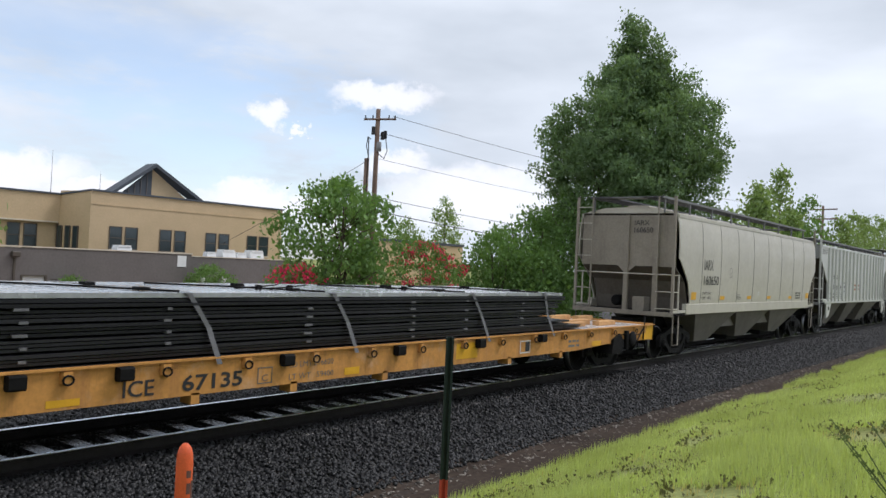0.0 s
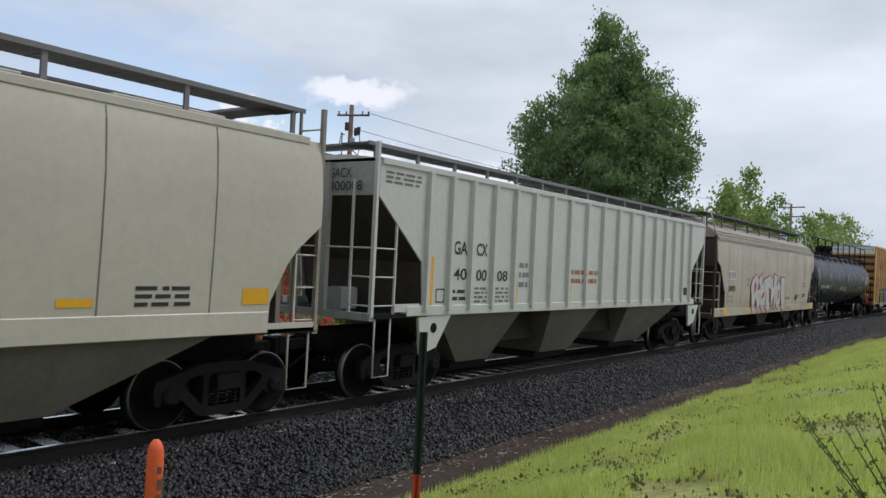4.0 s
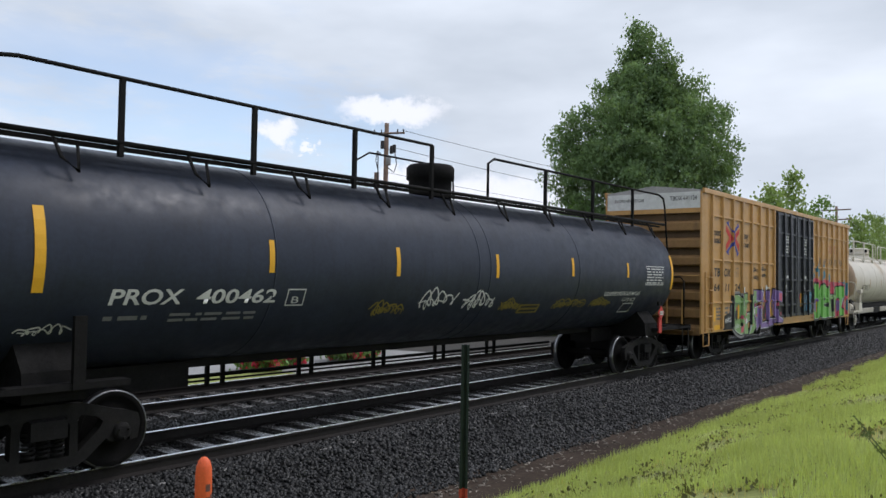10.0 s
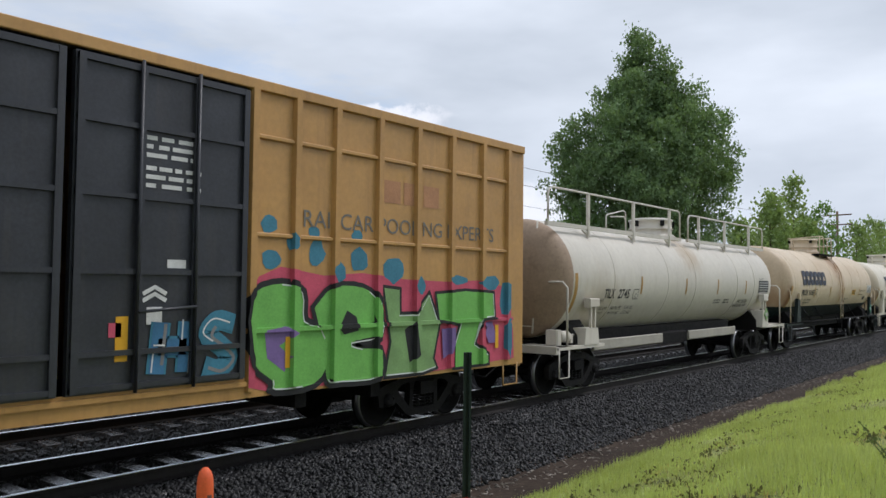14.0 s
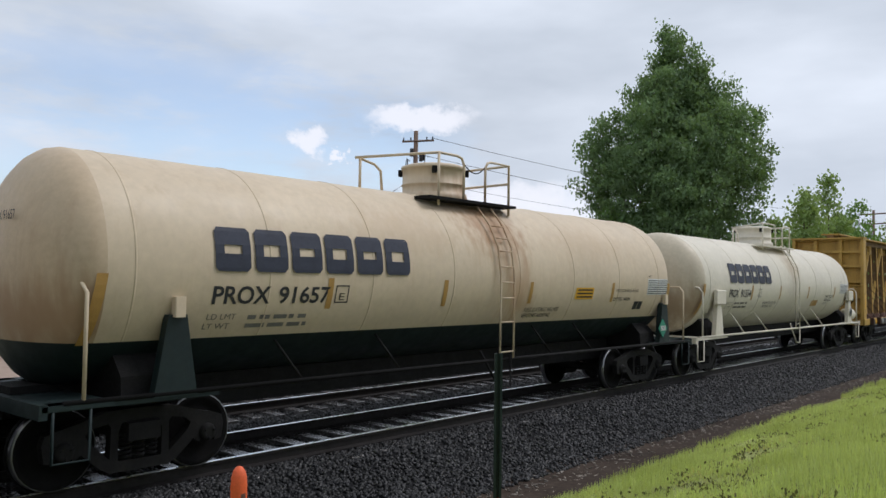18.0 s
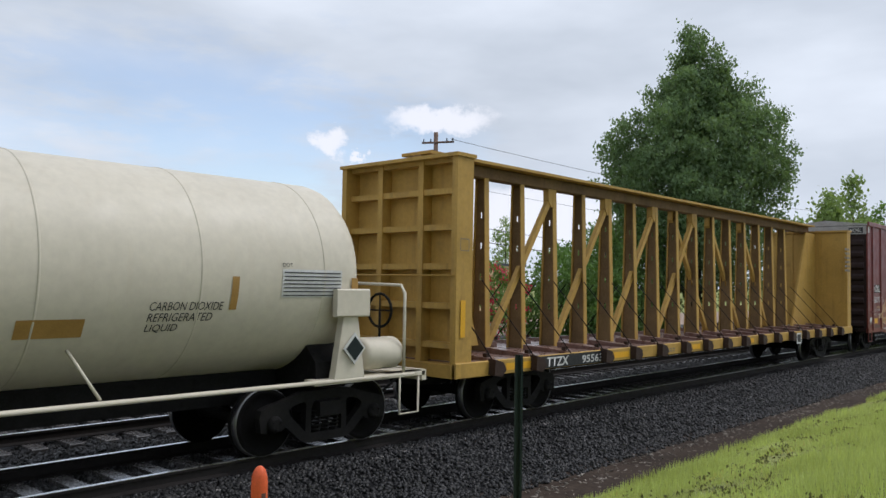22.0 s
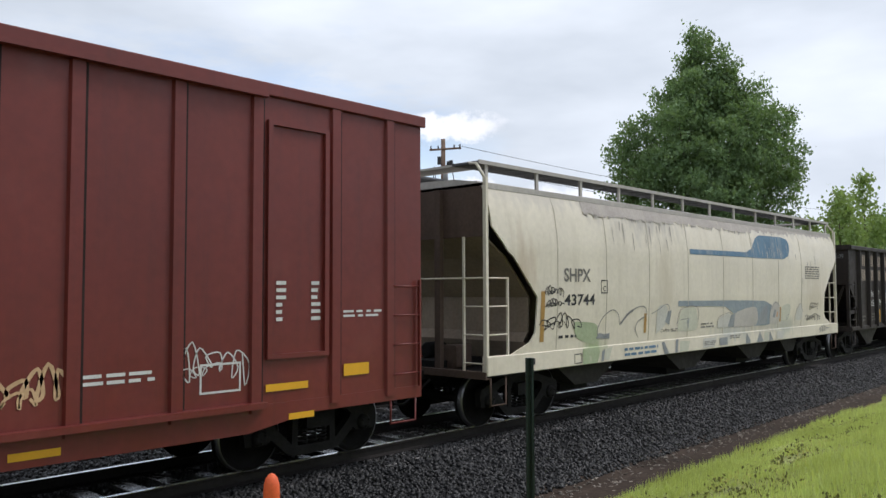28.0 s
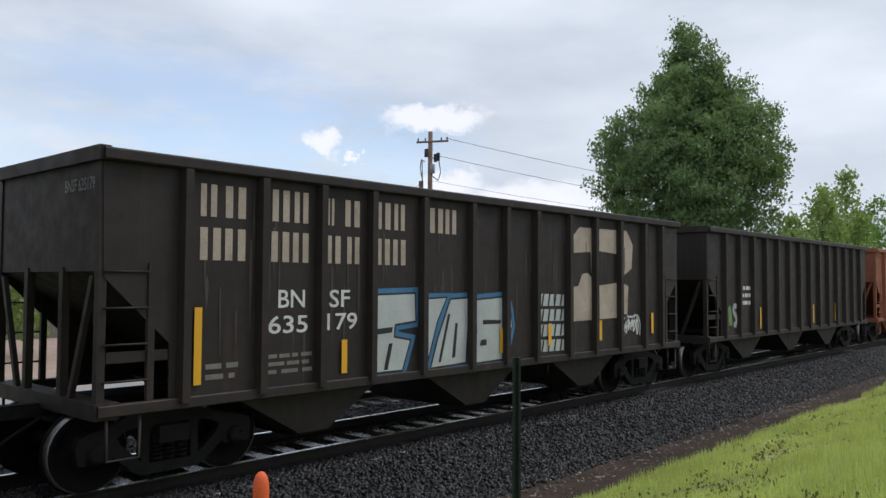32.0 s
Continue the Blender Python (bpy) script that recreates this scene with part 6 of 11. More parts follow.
def thing_part_end(car, x, turn, paint, end_mat, w, eave, roof_top, sill, slope_z, x_end, ws, board_z, outline):
    """One end of a covered hopper, built in its own turned frame."""
    m = pose(x, 0, 0, 0, 0, turn)
    smooth = paint is M_IARX

    def add(name, s, mat, label=""):
        o = part(name, s, mat, car, label)
        o.matrix_local = m
        return o
    add("end_head", Shape().box(x_end, x_end + 0.04, -w + 0.03, w - 0.03, slope_z, eave + 0.05), end_mat, "upright end sheet, grimy and toned down for shade")
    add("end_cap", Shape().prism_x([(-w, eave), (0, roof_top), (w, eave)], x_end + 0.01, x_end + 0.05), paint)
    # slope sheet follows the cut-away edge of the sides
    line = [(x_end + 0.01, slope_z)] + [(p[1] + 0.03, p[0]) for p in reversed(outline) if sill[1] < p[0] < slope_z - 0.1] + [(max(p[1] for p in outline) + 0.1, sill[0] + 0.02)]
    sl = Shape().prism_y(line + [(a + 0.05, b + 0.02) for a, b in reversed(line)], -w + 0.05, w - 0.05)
    # Slope colours hold both dirt and the shade below the overhanging end.
    add("slope_sheet", sl, M_SLOPEPALE if smooth else M_SLOPECREAM if paint is M_SHPX else M_SLOPE, "dirty slope sheet, darkened for the shade under the end")
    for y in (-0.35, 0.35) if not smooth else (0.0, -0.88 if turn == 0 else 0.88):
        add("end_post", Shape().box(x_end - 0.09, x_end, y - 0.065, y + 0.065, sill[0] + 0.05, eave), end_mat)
        if smooth and y == 0.0:
            add("post_gusset", Shape().prism_x([(-0.28, slope_z + 0.01), (0.28, slope_z + 0.01), (0.09, slope_z - 0.16), (-0.09, slope_z - 0.16)], x_end - 0.05, x_end - 0.02), end_mat)
    add("end_platform", Shape().box(-0.02, 1.5, -ws, ws, sill[0] - 0.02, sill[0] + 0.05), M_UNDER)
    add("end_sill", Shape().box(-0.04, 0.06, -ws, ws, sill[0] - 0.05, sill[0] + 0.07), end_mat)
    low = min(slope_z - 0.22, 2.55)
    add("handrail", Shape().tube([(0.03, -ws, low), (0.03, ws, low)], 0.018, 6), paint)
    add("brake_box", Shape().box(0.3, 0.7, -0.55, -0.2, sill[0] + 0.05, sill[0] + 0.45, 0.03), end_mat)
    add("brake_cylinder", Shape().lathe([(0, 0.12), (0.05, 0.16), (0.45, 0.16), (0.5, 0.1)], 14, "x", (0.55, 0.45, sill[0] + 0.3)), M_UNDER)
    straight = smooth or paint is M_GACX
    sx = 0.445 if smooth else 0.58
    post_top = board_z if straight else eave + 0.12
    for s in (-1, 1):
        y = s * (ws - 0.03)
        add("corner_post", Shape().box(-0.015, 0.045, y - 0.035, y + 0.035, sill[0], post_top), end_mat if smooth or paint is M_PLMX else paint)
        if not straight:
            add("corner_brace", Shape().tube([(0.015, y, post_top - 0.03), (0.03, y * 0.86, board_z - 0.03), (0.05, y * 0.74, board_z)], 0.026, 6), paint)
        stile = add("ladder_stile", Shape().box(-0.005, 0.03, y - s * 0.48 - 0.02, y - s * 0.48 + 0.02, sill[0], board_z if smooth else eave - 0.3 if straight else slope_z), end_mat if smooth else paint)
        full = 4 if s < 0 or not smooth else int((board_z - 0.2 - sill[0]) / 0.46) + 1
        for k in range(full):
            z = low - 0.47 * k + (0.47 * (full - 3) if full > 4 else 0.0)
            if sill[0] + 0.1 < z < board_z:
                part("rung", Shape().tube([(0.0, y, z), (0.0, y - s * 0.48, z)], 0.014, 6), paint, stile)
        side = add("ladder_stile", Shape().box(sx - 0.015, sx + 0.015, y - 0.02, y + 0.02, sill[0] + 0.02, low + (0.48 if paint is M_GACX else 0.02)), paint)
        for k in range(3):
            z = low - 0.47 * k
            if z > sill[0] + 0.1:
                part("rung", Shape().tube([(0.0, y, z), (sx, y, z)], 0.014, 6), paint, side)
        if smooth:
            add("corner_plate", Shape().box(0.0, 0.96, min(s * ws, s * (ws - 0.04)), max(s * ws, s * (ws - 0.04)), sill[0], sill[0] + 0.13), paint)
        add("sill_step", Shape().tube([(0.12, y, sill[0]), (0.12, y, 0.45), (0.52, y, 0.45), (0.52, y, sill[0])], 0.018, 6), end_mat)


def soft_patch(mat, x, z, rx, rz, colour, amount):
    """A blurred blotch with run-down streaks at a fixed place on the sheet, in the paint of one car."""
    nt = mat.node_tree
    n, l = nt.nodes, nt.links
    b = n["Principled BSDF"]
    src = b.inputs["Base Color"].links[0].from_socket
    tc = n.new("ShaderNodeTexCoord")
    mp = n.new("ShaderNodeMapping")
    mp.inputs[1].default_value = (-x / rx, 0, -z / rz)
    mp.inputs[3].default_value = (1 / rx, 0.0, 1 / rz)
    l.new(tc.outputs["Object"], mp.inputs[0])
    ln = n.new("ShaderNodeVectorMath")
    ln.operation = "LENGTH"
    l.new(mp.outputs[0], ln.inputs[0])
    st = n.new("ShaderNodeMapping")
    st.inputs[3].default_value = (4.0, 4.0, 0.8)
    l.new(tc.outputs["Object"], st.inputs[0])
    nz = n.new("ShaderNodeTexNoise")
    nz.inputs["Scale"].default_value, nz.inputs["Detail"].default_value = 1.6, 6
    l.new(st.outputs[0], nz.inputs[0])
    ad = n.new("ShaderNodeMath")
    ad.operation = "MULTIPLY_ADD"
    l.new(nz.outputs[0], ad.inputs[0])
    ad.inputs[1].default_value = 1.6
    l.new(ln.outputs["Value"], ad.inputs[2])
    mr = n.new("ShaderNodeMapRange")
    mr.interpolation_type = "SMOOTHSTEP"
    l.new(ad.outputs[0], mr.inputs[0])
    for i, v in enumerate((0.9, 1.9, amount, 0.0)):
        mr.inputs[i + 1].default_value = v
    mx = n.new("ShaderNodeMix")
    mx.data_type = "RGBA"
    l.new(mr.outputs[0], mx.inputs[0])
    l.new(src, mx.inputs[6])
    mx.inputs[7].default_value = (*colour, 1)
    l.new(mx.outputs[2], b.inputs["Base Color"])


soft_patch(M_PLMX, 13.7, 2.95, 0.7, 0.65, (0.26, 0.17, 0.10), 0.75)
soft_patch(M_PLMX, 15.1, 2.85, 0.7, 0.6, (0.27, 0.16, 0.09), 0.8)
soft_patch(M_PLMX, 11.6, 3.2, 0.9, 0.4, (0.27, 0.21, 0.15), 0.5)
soft_patch(M_PLMX, 14.2, 2.5, 1.0, 0.9, (0.37, 0.35, 0.245), 0.7)
soft_patch(M_PLMX, 15.25, 2.95, 0.5, 0.55, (0.36, 0.20, 0.11), 0.8)
soft_patch(M_PLMX, 13.65, 2.75, 0.4, 0.5, (0.35, 0.22, 0.13), 0.7)
soft_patch(M_PLMX, 14.0, 1.2, 2.2, 0.22, (0.27, 0.20, 0.13), 0.7)
soft_patch(M_PLMX, 11.5, 2.3, 0.12, 1.1, (0.20, 0.17, 0.13), 0.7)
soft_patch(M_PLMX, 3.4, 1.4, 2.4, 0.25, (0.30, 0.25, 0.18), 0.5)
soft_patch(M_PLMX, 8.0, 3.3, 3.0, 0.4, (0.33, 0.285, 0.22), 0.55)
soft_patch(M_SHPX, 0.9, 2.4, 0.5, 1.2, (0.44, 0.33, 0.22), 0.6)
soft_patch(M_SHPX, 3.2, 1.25, 0.5, 0.32, (0.26, 0.36, 0.16), 0.75)
soft_patch(M_SHPX, 9.6, 1.3, 1.4, 0.3, (0.40, 0.43, 0.43), 0.6)
soft_patch(M_SHPX, 13.0, 1.3, 1.0, 0.35, (0.42, 0.46, 0.38), 0.6)
soft_patch(M_SHPX, 6.0, 2.6, 0.5, 1.0, (0.53, 0.46, 0.34), 0.6)
soft_patch(M_SHPX, 15.6, 2.2, 1.2, 0.9, (0.55, 0.47, 0.35), 0.6)
soft_patch(M_TILX, 7.9, 3.3, 0.9, 0.8, (0.40, 0.30, 0.19), 0.7)
soft_patch(M_TILX, 2.4, 2.0, 1.2, 0.9, (0.46, 0.38, 0.28), 0.5)
soft_patch(M_TILX, 11.5, 1.6, 2.6, 0.45, (0.42, 0.38, 0.32), 0.5)
soft_patch(M_IVORYTANK, 8.0, 3.1, 0.8, 0.8, (0.46, 0.36, 0.23), 0.6)
soft_patch(M_HEADIVORY, 0.3, 1.8, 2.0, 0.7, (0.30, 0.20, 0.12), 0.75)
soft_patch(M_HEADCREAM, 0.3, 1.9, 2.0, 0.6, (0.33, 0.20, 0.11), 0.75)
soft_patch(M_CREAMTANK, 7.9, 3.45, 1.1, 1.0, (0.34, 0.19, 0.09), 0.85)
soft_patch(M_CREAMTANK, 8.4, 2.3, 0.6, 1.0, (0.40, 0.25, 0.14), 0.7)
soft_patch(M_CREAMTANK, 5.5, 3.2, 1.6, 0.5, (0.47, 0.34, 0.21), 0.5)
soft_patch(M_CREAMTANK, 11.0, 3.2, 2.2, 0.5, (0.48, 0.35, 0.22), 0.45)
soft_patch(M_SHPX, 5.2, 4.05, 2.4, 0.75, (0.34, 0.32, 0.295), 0.75)
soft_patch(M_SHPX, 1.4, 4.05, 1.9, 0.34, (0.42, 0.39, 0.35), 0.5)
soft_patch(M_SHPX, 11.5, 4.1, 7.0, 0.34, (0.40, 0.38, 0.345), 0.7)
soft_patch(M_SHPX, 12.0, 1.35, 3.0, 0.25, (0.40, 0.38, 0.34), 0.6)
M_SPRAY["logo_blue"], M_SPRAY["logo_red"] = M_LOGOBLUE, M_LOGORED
# ---- 1: flat car with a load of steel plate ----
def flat_car(u, length):
    car = car_base("flat_car", u, length, "faded orange flat car loaded with strapped dark steel plate", "flat car")
    yf = flat_y(-1.53)
    part("deck", Shape().box(0, length, -1.5, 1.5, 1.0, 1.06), M_FLATDECK, car, "wet pale deck boards with rust")
    for s in (-1, 1):
        y0, y1 = sorted((s * 1.53, s * 1.45))
        part("side_sill", Shape().prism_y([(0, 0.68), (1.8, 0.64), (length - 4.2, 0.63), (length - 2.6, 0.70), (length, 0.70), (length, 1.08), (0, 1.08)], y0, y1), M_FLATORANGE, car)
        part("sill_flange", Shape().box(0, length, min(s * 1.53, s * 1.58), max(s * 1.53, s * 1.58), 1.065, 1.09), M_FLATORANGE, car)
    for x in (0.0, length):
        part("end_sill", Shape().box(x - 0.06, x + 0.06, -1.5, 1.5, 0.68, 1.10), M_FLATORANGE, car)
    part("centre_sill", Shape().box(0.3, length - 0.3, -0.4, 0.4, 0.5, 1.0), M_UNDER, car)
    k = 0
    x = 9.85
    while x < length - 1:
        part("stake_pocket", Shape().prism_z([(x - 0.07, -1.535), (x - 0.05, -1.59), (x + 0.05, -1.59), (x + 0.07, -1.535)], 0.92, 1.05), M_FLATORANGE, car)
        ring = [(x + 0.06 * math.cos(a), -1.60, 0.96 + 0.05 * math.sin(a)) for a in [i * math.pi / 6 for i in range(13)]]
        part("lashing_ring", Shape().tube(ring, 0.012, 5), M_TRUCK, car)
        x += 1.2
    for x in (10.5, 11.7, 14.1, 16.45, 18.7, 20.9):
        part("strap_ratchet", Shape().box(x - 0.09, x + 0.09, -1.66, -1.54, 0.90, 1.06, 0.02), M_UNDER, car)
    for x in (12.7, 14.3, 16.2, 19.8, 21.8):
        part("sill_gusset", Shape().box(x - 0.06, x + 0.06, -1.53, -1.3, 0.52, 0.66), M_FLATORANGE, car)
    lettering("ICE", car, 11.72, 12.12, 0.69, 0.88, M_INK, yf, 0.01)
    lettering("67135", car, 12.5, 13.4, 0.69, 0.89, M_INK, yf, 0.02)
    outline_box(car, 13.65, 13.9, 0.68, 0.9, M_INKFADE, yf, 0.015, "C")
    lettering("LD LMT 216600", car, 14.2, 15.04, 0.86, 0.94, M_INKFADE, yf)
    lettering("LT WT   59400", car, 14.2, 15.05, 0.69, 0.77, M_INKFADE, yf)
    bars(car, 22.1, 22.6, 0.7, 0.9, 2, M_INKFADE, yf, 4)
    outline_box(car, 20.15, 20.53, 0.70, 0.95, M_CHALK, yf, 0.02)
    patch("notice_panel", car, 20.35, 20.5, 0.73, 0.92, M_INK, yf)
    for a, b, c, d in ((10.85, 11.22, 0.67, 0.75), (15.28, 15.6, 0.67, 0.78), (18.05, 18.7, 0.72, 1.0), (23.21, 23.65, 0.69, 0.80)):
        patch("reflector", car, a, b, c, d, M_REFLECT, yf)
    part("yellow_corner", Shape().prism_y([(25.85, 0.71), (26.58, 0.71), (26.58, 1.06), (26.2, 1.06), (26.15, 0.88), (25.85, 0.84)], -1.537, -1.533), M_REFLECT, car, "bright yellow corner paint")
    step_iron(car, 25.75, 26.3, -1.5, 0.36, 0.72, M_UNDER)
    part("uncoupling_lever", Shape().tube([(26.6, -1.45, 0.8), (25.3, -1.56, 0.88), (24.5, -1.56, 0.9)], 0.018, 6), M_UNDER, car)
    for x, zt in ((26.0, 1.3), (26.62, 1.24)):
        part("brake_staff", Shape().tube([(x - 0.06, -1.56, 0.72), (x, -1.56, zt)], 0.02, 6), M_UNDER, car)
    part("brake_gear", Shape().lathe([(-1.66, 0.05), (-1.66, 0.17), (-1.62, 0.19), (-1.56, 0.12)], 14, "y", (25.15, 0, 0.78)).box(24.85, 25.0, -1.62, -1.54, 0.52, 0.98, 0.02).tube([(25.0, -1.6, 0.62), (25.5, -1.6, 0.72), (25.9, -1.56, 0.98)], 0.022, 6), M_UNDER, car, "black brake wheel and lever gear")
    part("tool_box", Shape().prism_y([(24.1, 0.46), (24.6, 0.44), (24.75, 0.75), (24.55, 0.92), (24.2, 0.8)], -1.6, -1.2), M_UNDER, car)
    return car


flat = flat_car(-9.0, 26.6)
# the plates lie on the car: a thing of their own that rolls with it
load = thing("steel_plate_stack", "stack of long dark steel plates strapped on timber bearers", "steel plates")
cars.append((load, -9.0))
rl = random.Random(3)
z = 1.06
for i in range(15):
    t = rl.uniform(0.022, 0.04)
    gap = 0.012 if i % 3 else 0.03
    x1 = (22.85 if z < 1.2 else 22.2 if z < 1.3 else 21.5 + 0.55 * (z - 1.3) / 0.6) + rl.uniform(-0.12, 0.12)
    part("steel_plate", Shape().box(4.5 + rl.uniform(-0.1, 0.1), x1, -1.44 + rl.uniform(-0.03, 0.03), 1.42, z, z + t), M_PLATE if i < 14 else M_PLATE, load)
    z += t + gap
PLATE_TOP = max(1.885, z + 0.012)
part("top_sheet", Shape().box(4.6, 21.95, -1.42, 1.42, z, PLATE_TOP), M_PLATETOP, load, "wet top plate, pale with the sky's sheen put into its colour")
for x in (14.4, 15.0, 17.7):
    part("binder_rod", Shape().tube([(x - 0.4, -0.5, PLATE_TOP + 0.015), (x, -0.55, PLATE_TOP + 0.04), (x + 0.45, -0.45, PLATE_TOP + 0.07)], 0.011, 6), M_UNDER, load)
    part("binder_block", Shape().box(x - 0.035, x + 0.035, -0.59, -0.51, PLATE_TOP, PLATE_TOP + 0.07, 0.01), M_UNDER, load)
for x in (6.5, 8.6, 10.6, 12.3, 14.6, 16.9, 18.4, 20.3):
    for zz in np.arange(1.12 + rl.uniform(0, 0.2), z - 0.1, rl.uniform(0.11, 0.2)):
        part("spacer_block", Shape().box(x - 0.05 + rl.uniform(-.05, .05), x + 0.06, -1.465, -1.30, zz, zz + 0.03), M_STRAP, load)
for x in (8.4, 12.85, 15.33, 18.85, 21.23):
    d = 0.30 if x < 20 else 0.10
    part("strap", Shape().grid([[(x + 0.10, -1.60, 1.0), (x + 0.18, -1.60, 1.0)], [(x, -1.47, 1.45), (x + 0.08, -1.47, 1.45)], [(x - d, -1.455, 1.88), (x - d + 0.08, -1.455, 1.88)], [(x - d - 0.02, -1.44, 1.895), (x - d + 0.06, -1.44, 1.895)], [(x - d - 0.3, 1.42, 1.895), (x - d - 0.22, 1.42, 1.895)]], False), M_STRAP, load, "grey webbing strap over the plates")
    for yy in (-0.9, 0.4):
        part("strap_buckle", Shape().box(x - d - 0.35, x - d - 0.2, yy - 0.08, yy + 0.08, 1.89, 1.93), M_UNDER, load)
    part("tie_cable", Shape().tube([(x - d - 1.6, 0.9, 1.9), (x - d - 0.9, 0.0, 1.905), (x - d, -1.3, 1.90)], 0.014, 5), M_UNDER, load)
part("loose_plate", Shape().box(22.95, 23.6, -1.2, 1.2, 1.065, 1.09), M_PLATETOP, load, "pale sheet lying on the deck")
for x, y, w, zt in ((22.3, -1.0, 1.4, 1.16), (23.6, -0.6, 1.1, 1.17), (23.2, 0.5, 1.2, 1.15), (24.6, -0.9, 0.9, 1.14), (24.9, 0.6, 1.0, 1.16), (25.6, 0.2, 0.8, 1.16), (22.0, 0.9, 1.0, 1.17)):
    blk = solid("timber_block", Shape().box(x, x + w, y - 0.09, y + 0.09, 1.06 if x > 23.1 else 1.092, zt + 0.03, 0.012), M_TIMBER, "orange-brown timber bearer lying on the flat deck", "timber", "timber bearers")
    cars.append((blk, -9.0))

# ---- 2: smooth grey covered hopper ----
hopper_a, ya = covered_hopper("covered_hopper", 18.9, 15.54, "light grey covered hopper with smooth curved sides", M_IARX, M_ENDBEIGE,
    ((1.3, 1.50), (1.7, 1.53), (2.4, 1.56), (3.2, 1.57), (3.8, 1.53), (4.05, 1.47)),
    ((1.55, 1.22), (1.72, 1.22), (2.2, 1.0), (2.75, 0.40), (2.85, 0.26), (4.05, 0.26)), 4.05, 4.28, (1.28, 1.58),
    ((2.0, 3.1, 4.2, 5.85, 0.38), (5.75, 6.95, 8.05, 9.65, 0.38), (9.6, 10.9, 11.85, 13.95, 0.40)), (2.04, 3.66, 5.33, 6.98, 8.69, 10.35, 12.05, 13.6), 4.55, 0.72, trailing=((1.55, 0.93), (1.72, 0.92), (2.26, 0.64), (2.46, 0.47), (2.80, 0.05), (2.85, 0.03), (4.05, 0.04)))
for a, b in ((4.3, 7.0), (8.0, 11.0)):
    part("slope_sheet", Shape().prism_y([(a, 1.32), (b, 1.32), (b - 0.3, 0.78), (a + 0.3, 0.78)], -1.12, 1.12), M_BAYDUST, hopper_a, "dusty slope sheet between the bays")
lettering("IARX", hopper_a, 2.2, 2.97, 2.57, 2.88, M_INK, ya, 0.0)
lettering("160650", hopper_a, 2.22, 3.5, 2.13, 2.41, M_INK, ya, 0.01)
outline_box(hopper_a, 4.51, 4.75, 2.38, 2.68, M_INKFADE, ya, 0.015, "C")
lettering("LD LMT 225500", hopper_a, 2.14, 2.92, 1.85, 1.93, M_INK, ya)
lettering("LT WT    60500", hopper_a, 2.12, 2.9, 1.71, 1.79, M_INK, ya)
for a, b, c, d in ((1.29, 1.69, 1.70, 1.92), (3.72, 4.17, 1.69, 1.80), (6.44, 6.86, 1.69, 1.80), (8.72, 9.18, 1.69, 1.79), (11.57, 12.0, 1.68, 1.78), (14.12, 14.58, 1.68, 1.90)):
    patch("reflector", hopper_a, a, b, c, d, M_REFLECT, ya)
bars(hopper_a, 12.52, 13.3, 1.66, 1.95, 3, M_INK, ya, 2)
bars(hopper_a, 5.3, 5.75, 1.68, 1.86, 4, M_INKFADE, ya, 3)
bars(hopper_a, 7.55, 7.85, 1.80, 1.95, 2, M_CHALK, ya, 5)
lettering("IARX", hopper_a, 0, 1, 0, 1, M_INK, flat_y(0)).matrix_local = pose(0.252, -0.20, 3.76, 0, 0, -90) @ Matrix.Diagonal((0.45, 1, 0.14, 1))
lettering("160650", hopper_a, 0, 1, 0, 1, M_INK, flat_y(0)).matrix_local = pose(0.252, -0.20, 3.55, 0, 0, -90) @ Matrix.Diagonal((0.56, 1, 0.15, 1))

# ---- 3: ribbed pale covered hopper ----
ribs = [1.40, 2.09, 2.77, 3.55, 4.36, 5.13, 5.92, 6.78, 7.68, 8.56, 9.5, 10.35, 11.2, 12.05, 12.85, 13.6, 14.35, 15.05]
hopper_b, yb = covered_hopper("covered_hopper", 35.7, 16.45, "pale grey covered hopper with upright side posts", M_GACX, M_ENDPALE,
    ((1.3, 1.50), (4.05, 1.50)), ((1.52, 1.36), (2.35, 1.28), (3.40, 0.06), (3.98, 0.06)), 3.98, 4.12, (1.42, 1.60),
    ((1.85, 3.4, 4.55, 4.95, 0.40), (6.25, 6.8, 8.25, 8.85, 0.38), (10.6, 11.0, 12.6, 14.5, 0.40)), (), 4.28, 0.85, None, ribs, 15, None, 0.10, 3.42)
# These sheets take the dark tone of the shaded bay faces.
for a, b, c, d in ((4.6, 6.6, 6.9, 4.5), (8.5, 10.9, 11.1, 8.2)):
    part("slope_sheet", Shape().prism_y([(a, 1.46), (b, 1.46), (c, 0.74), (d, 0.74)], -0.8, 0.8), M_BAYDARK, hopper_b, "slope sheet between the bays, darkened for shade")
for s, a, b, c, d in (("GA", 2.22, 2.66, 2.53, 2.78), ("CX", 2.98, 3.35, 2.53, 2.77), ("40", 2.24, 2.67, 2.06, 2.28), ("00", 3.0, 3.36, 2.05, 2.27), ("08", 3.75, 4.14, 2.05, 2.26)):
    lettering(s, hopper_b, a, b, c, d, M_INK, yb, 0.015)
for a, b, c, d in ((1.52, 1.62, 1.6, 2.46), (4.46, 4.56, 1.58, 2.12), (6.9, 7.0, 1.58, 2.13), (9.6, 9.7, 1.58, 2.12), (15.2, 15.3, 1.62, 2.3)):
    patch("reflector", hopper_b, a, b, c, d, M_REFLECT, yb)
bars(hopper_b, 2.2, 2.66, 1.66, 1.92, 2, M_INK, yb, 1)
bars(hopper_b, 2.95, 3.4, 1.62, 1.95, 4, M_INKFADE, yb, 7)
bars(hopper_b, 3.7, 4.2, 1.62, 1.95, 4, M_INKFADE, yb, 8)
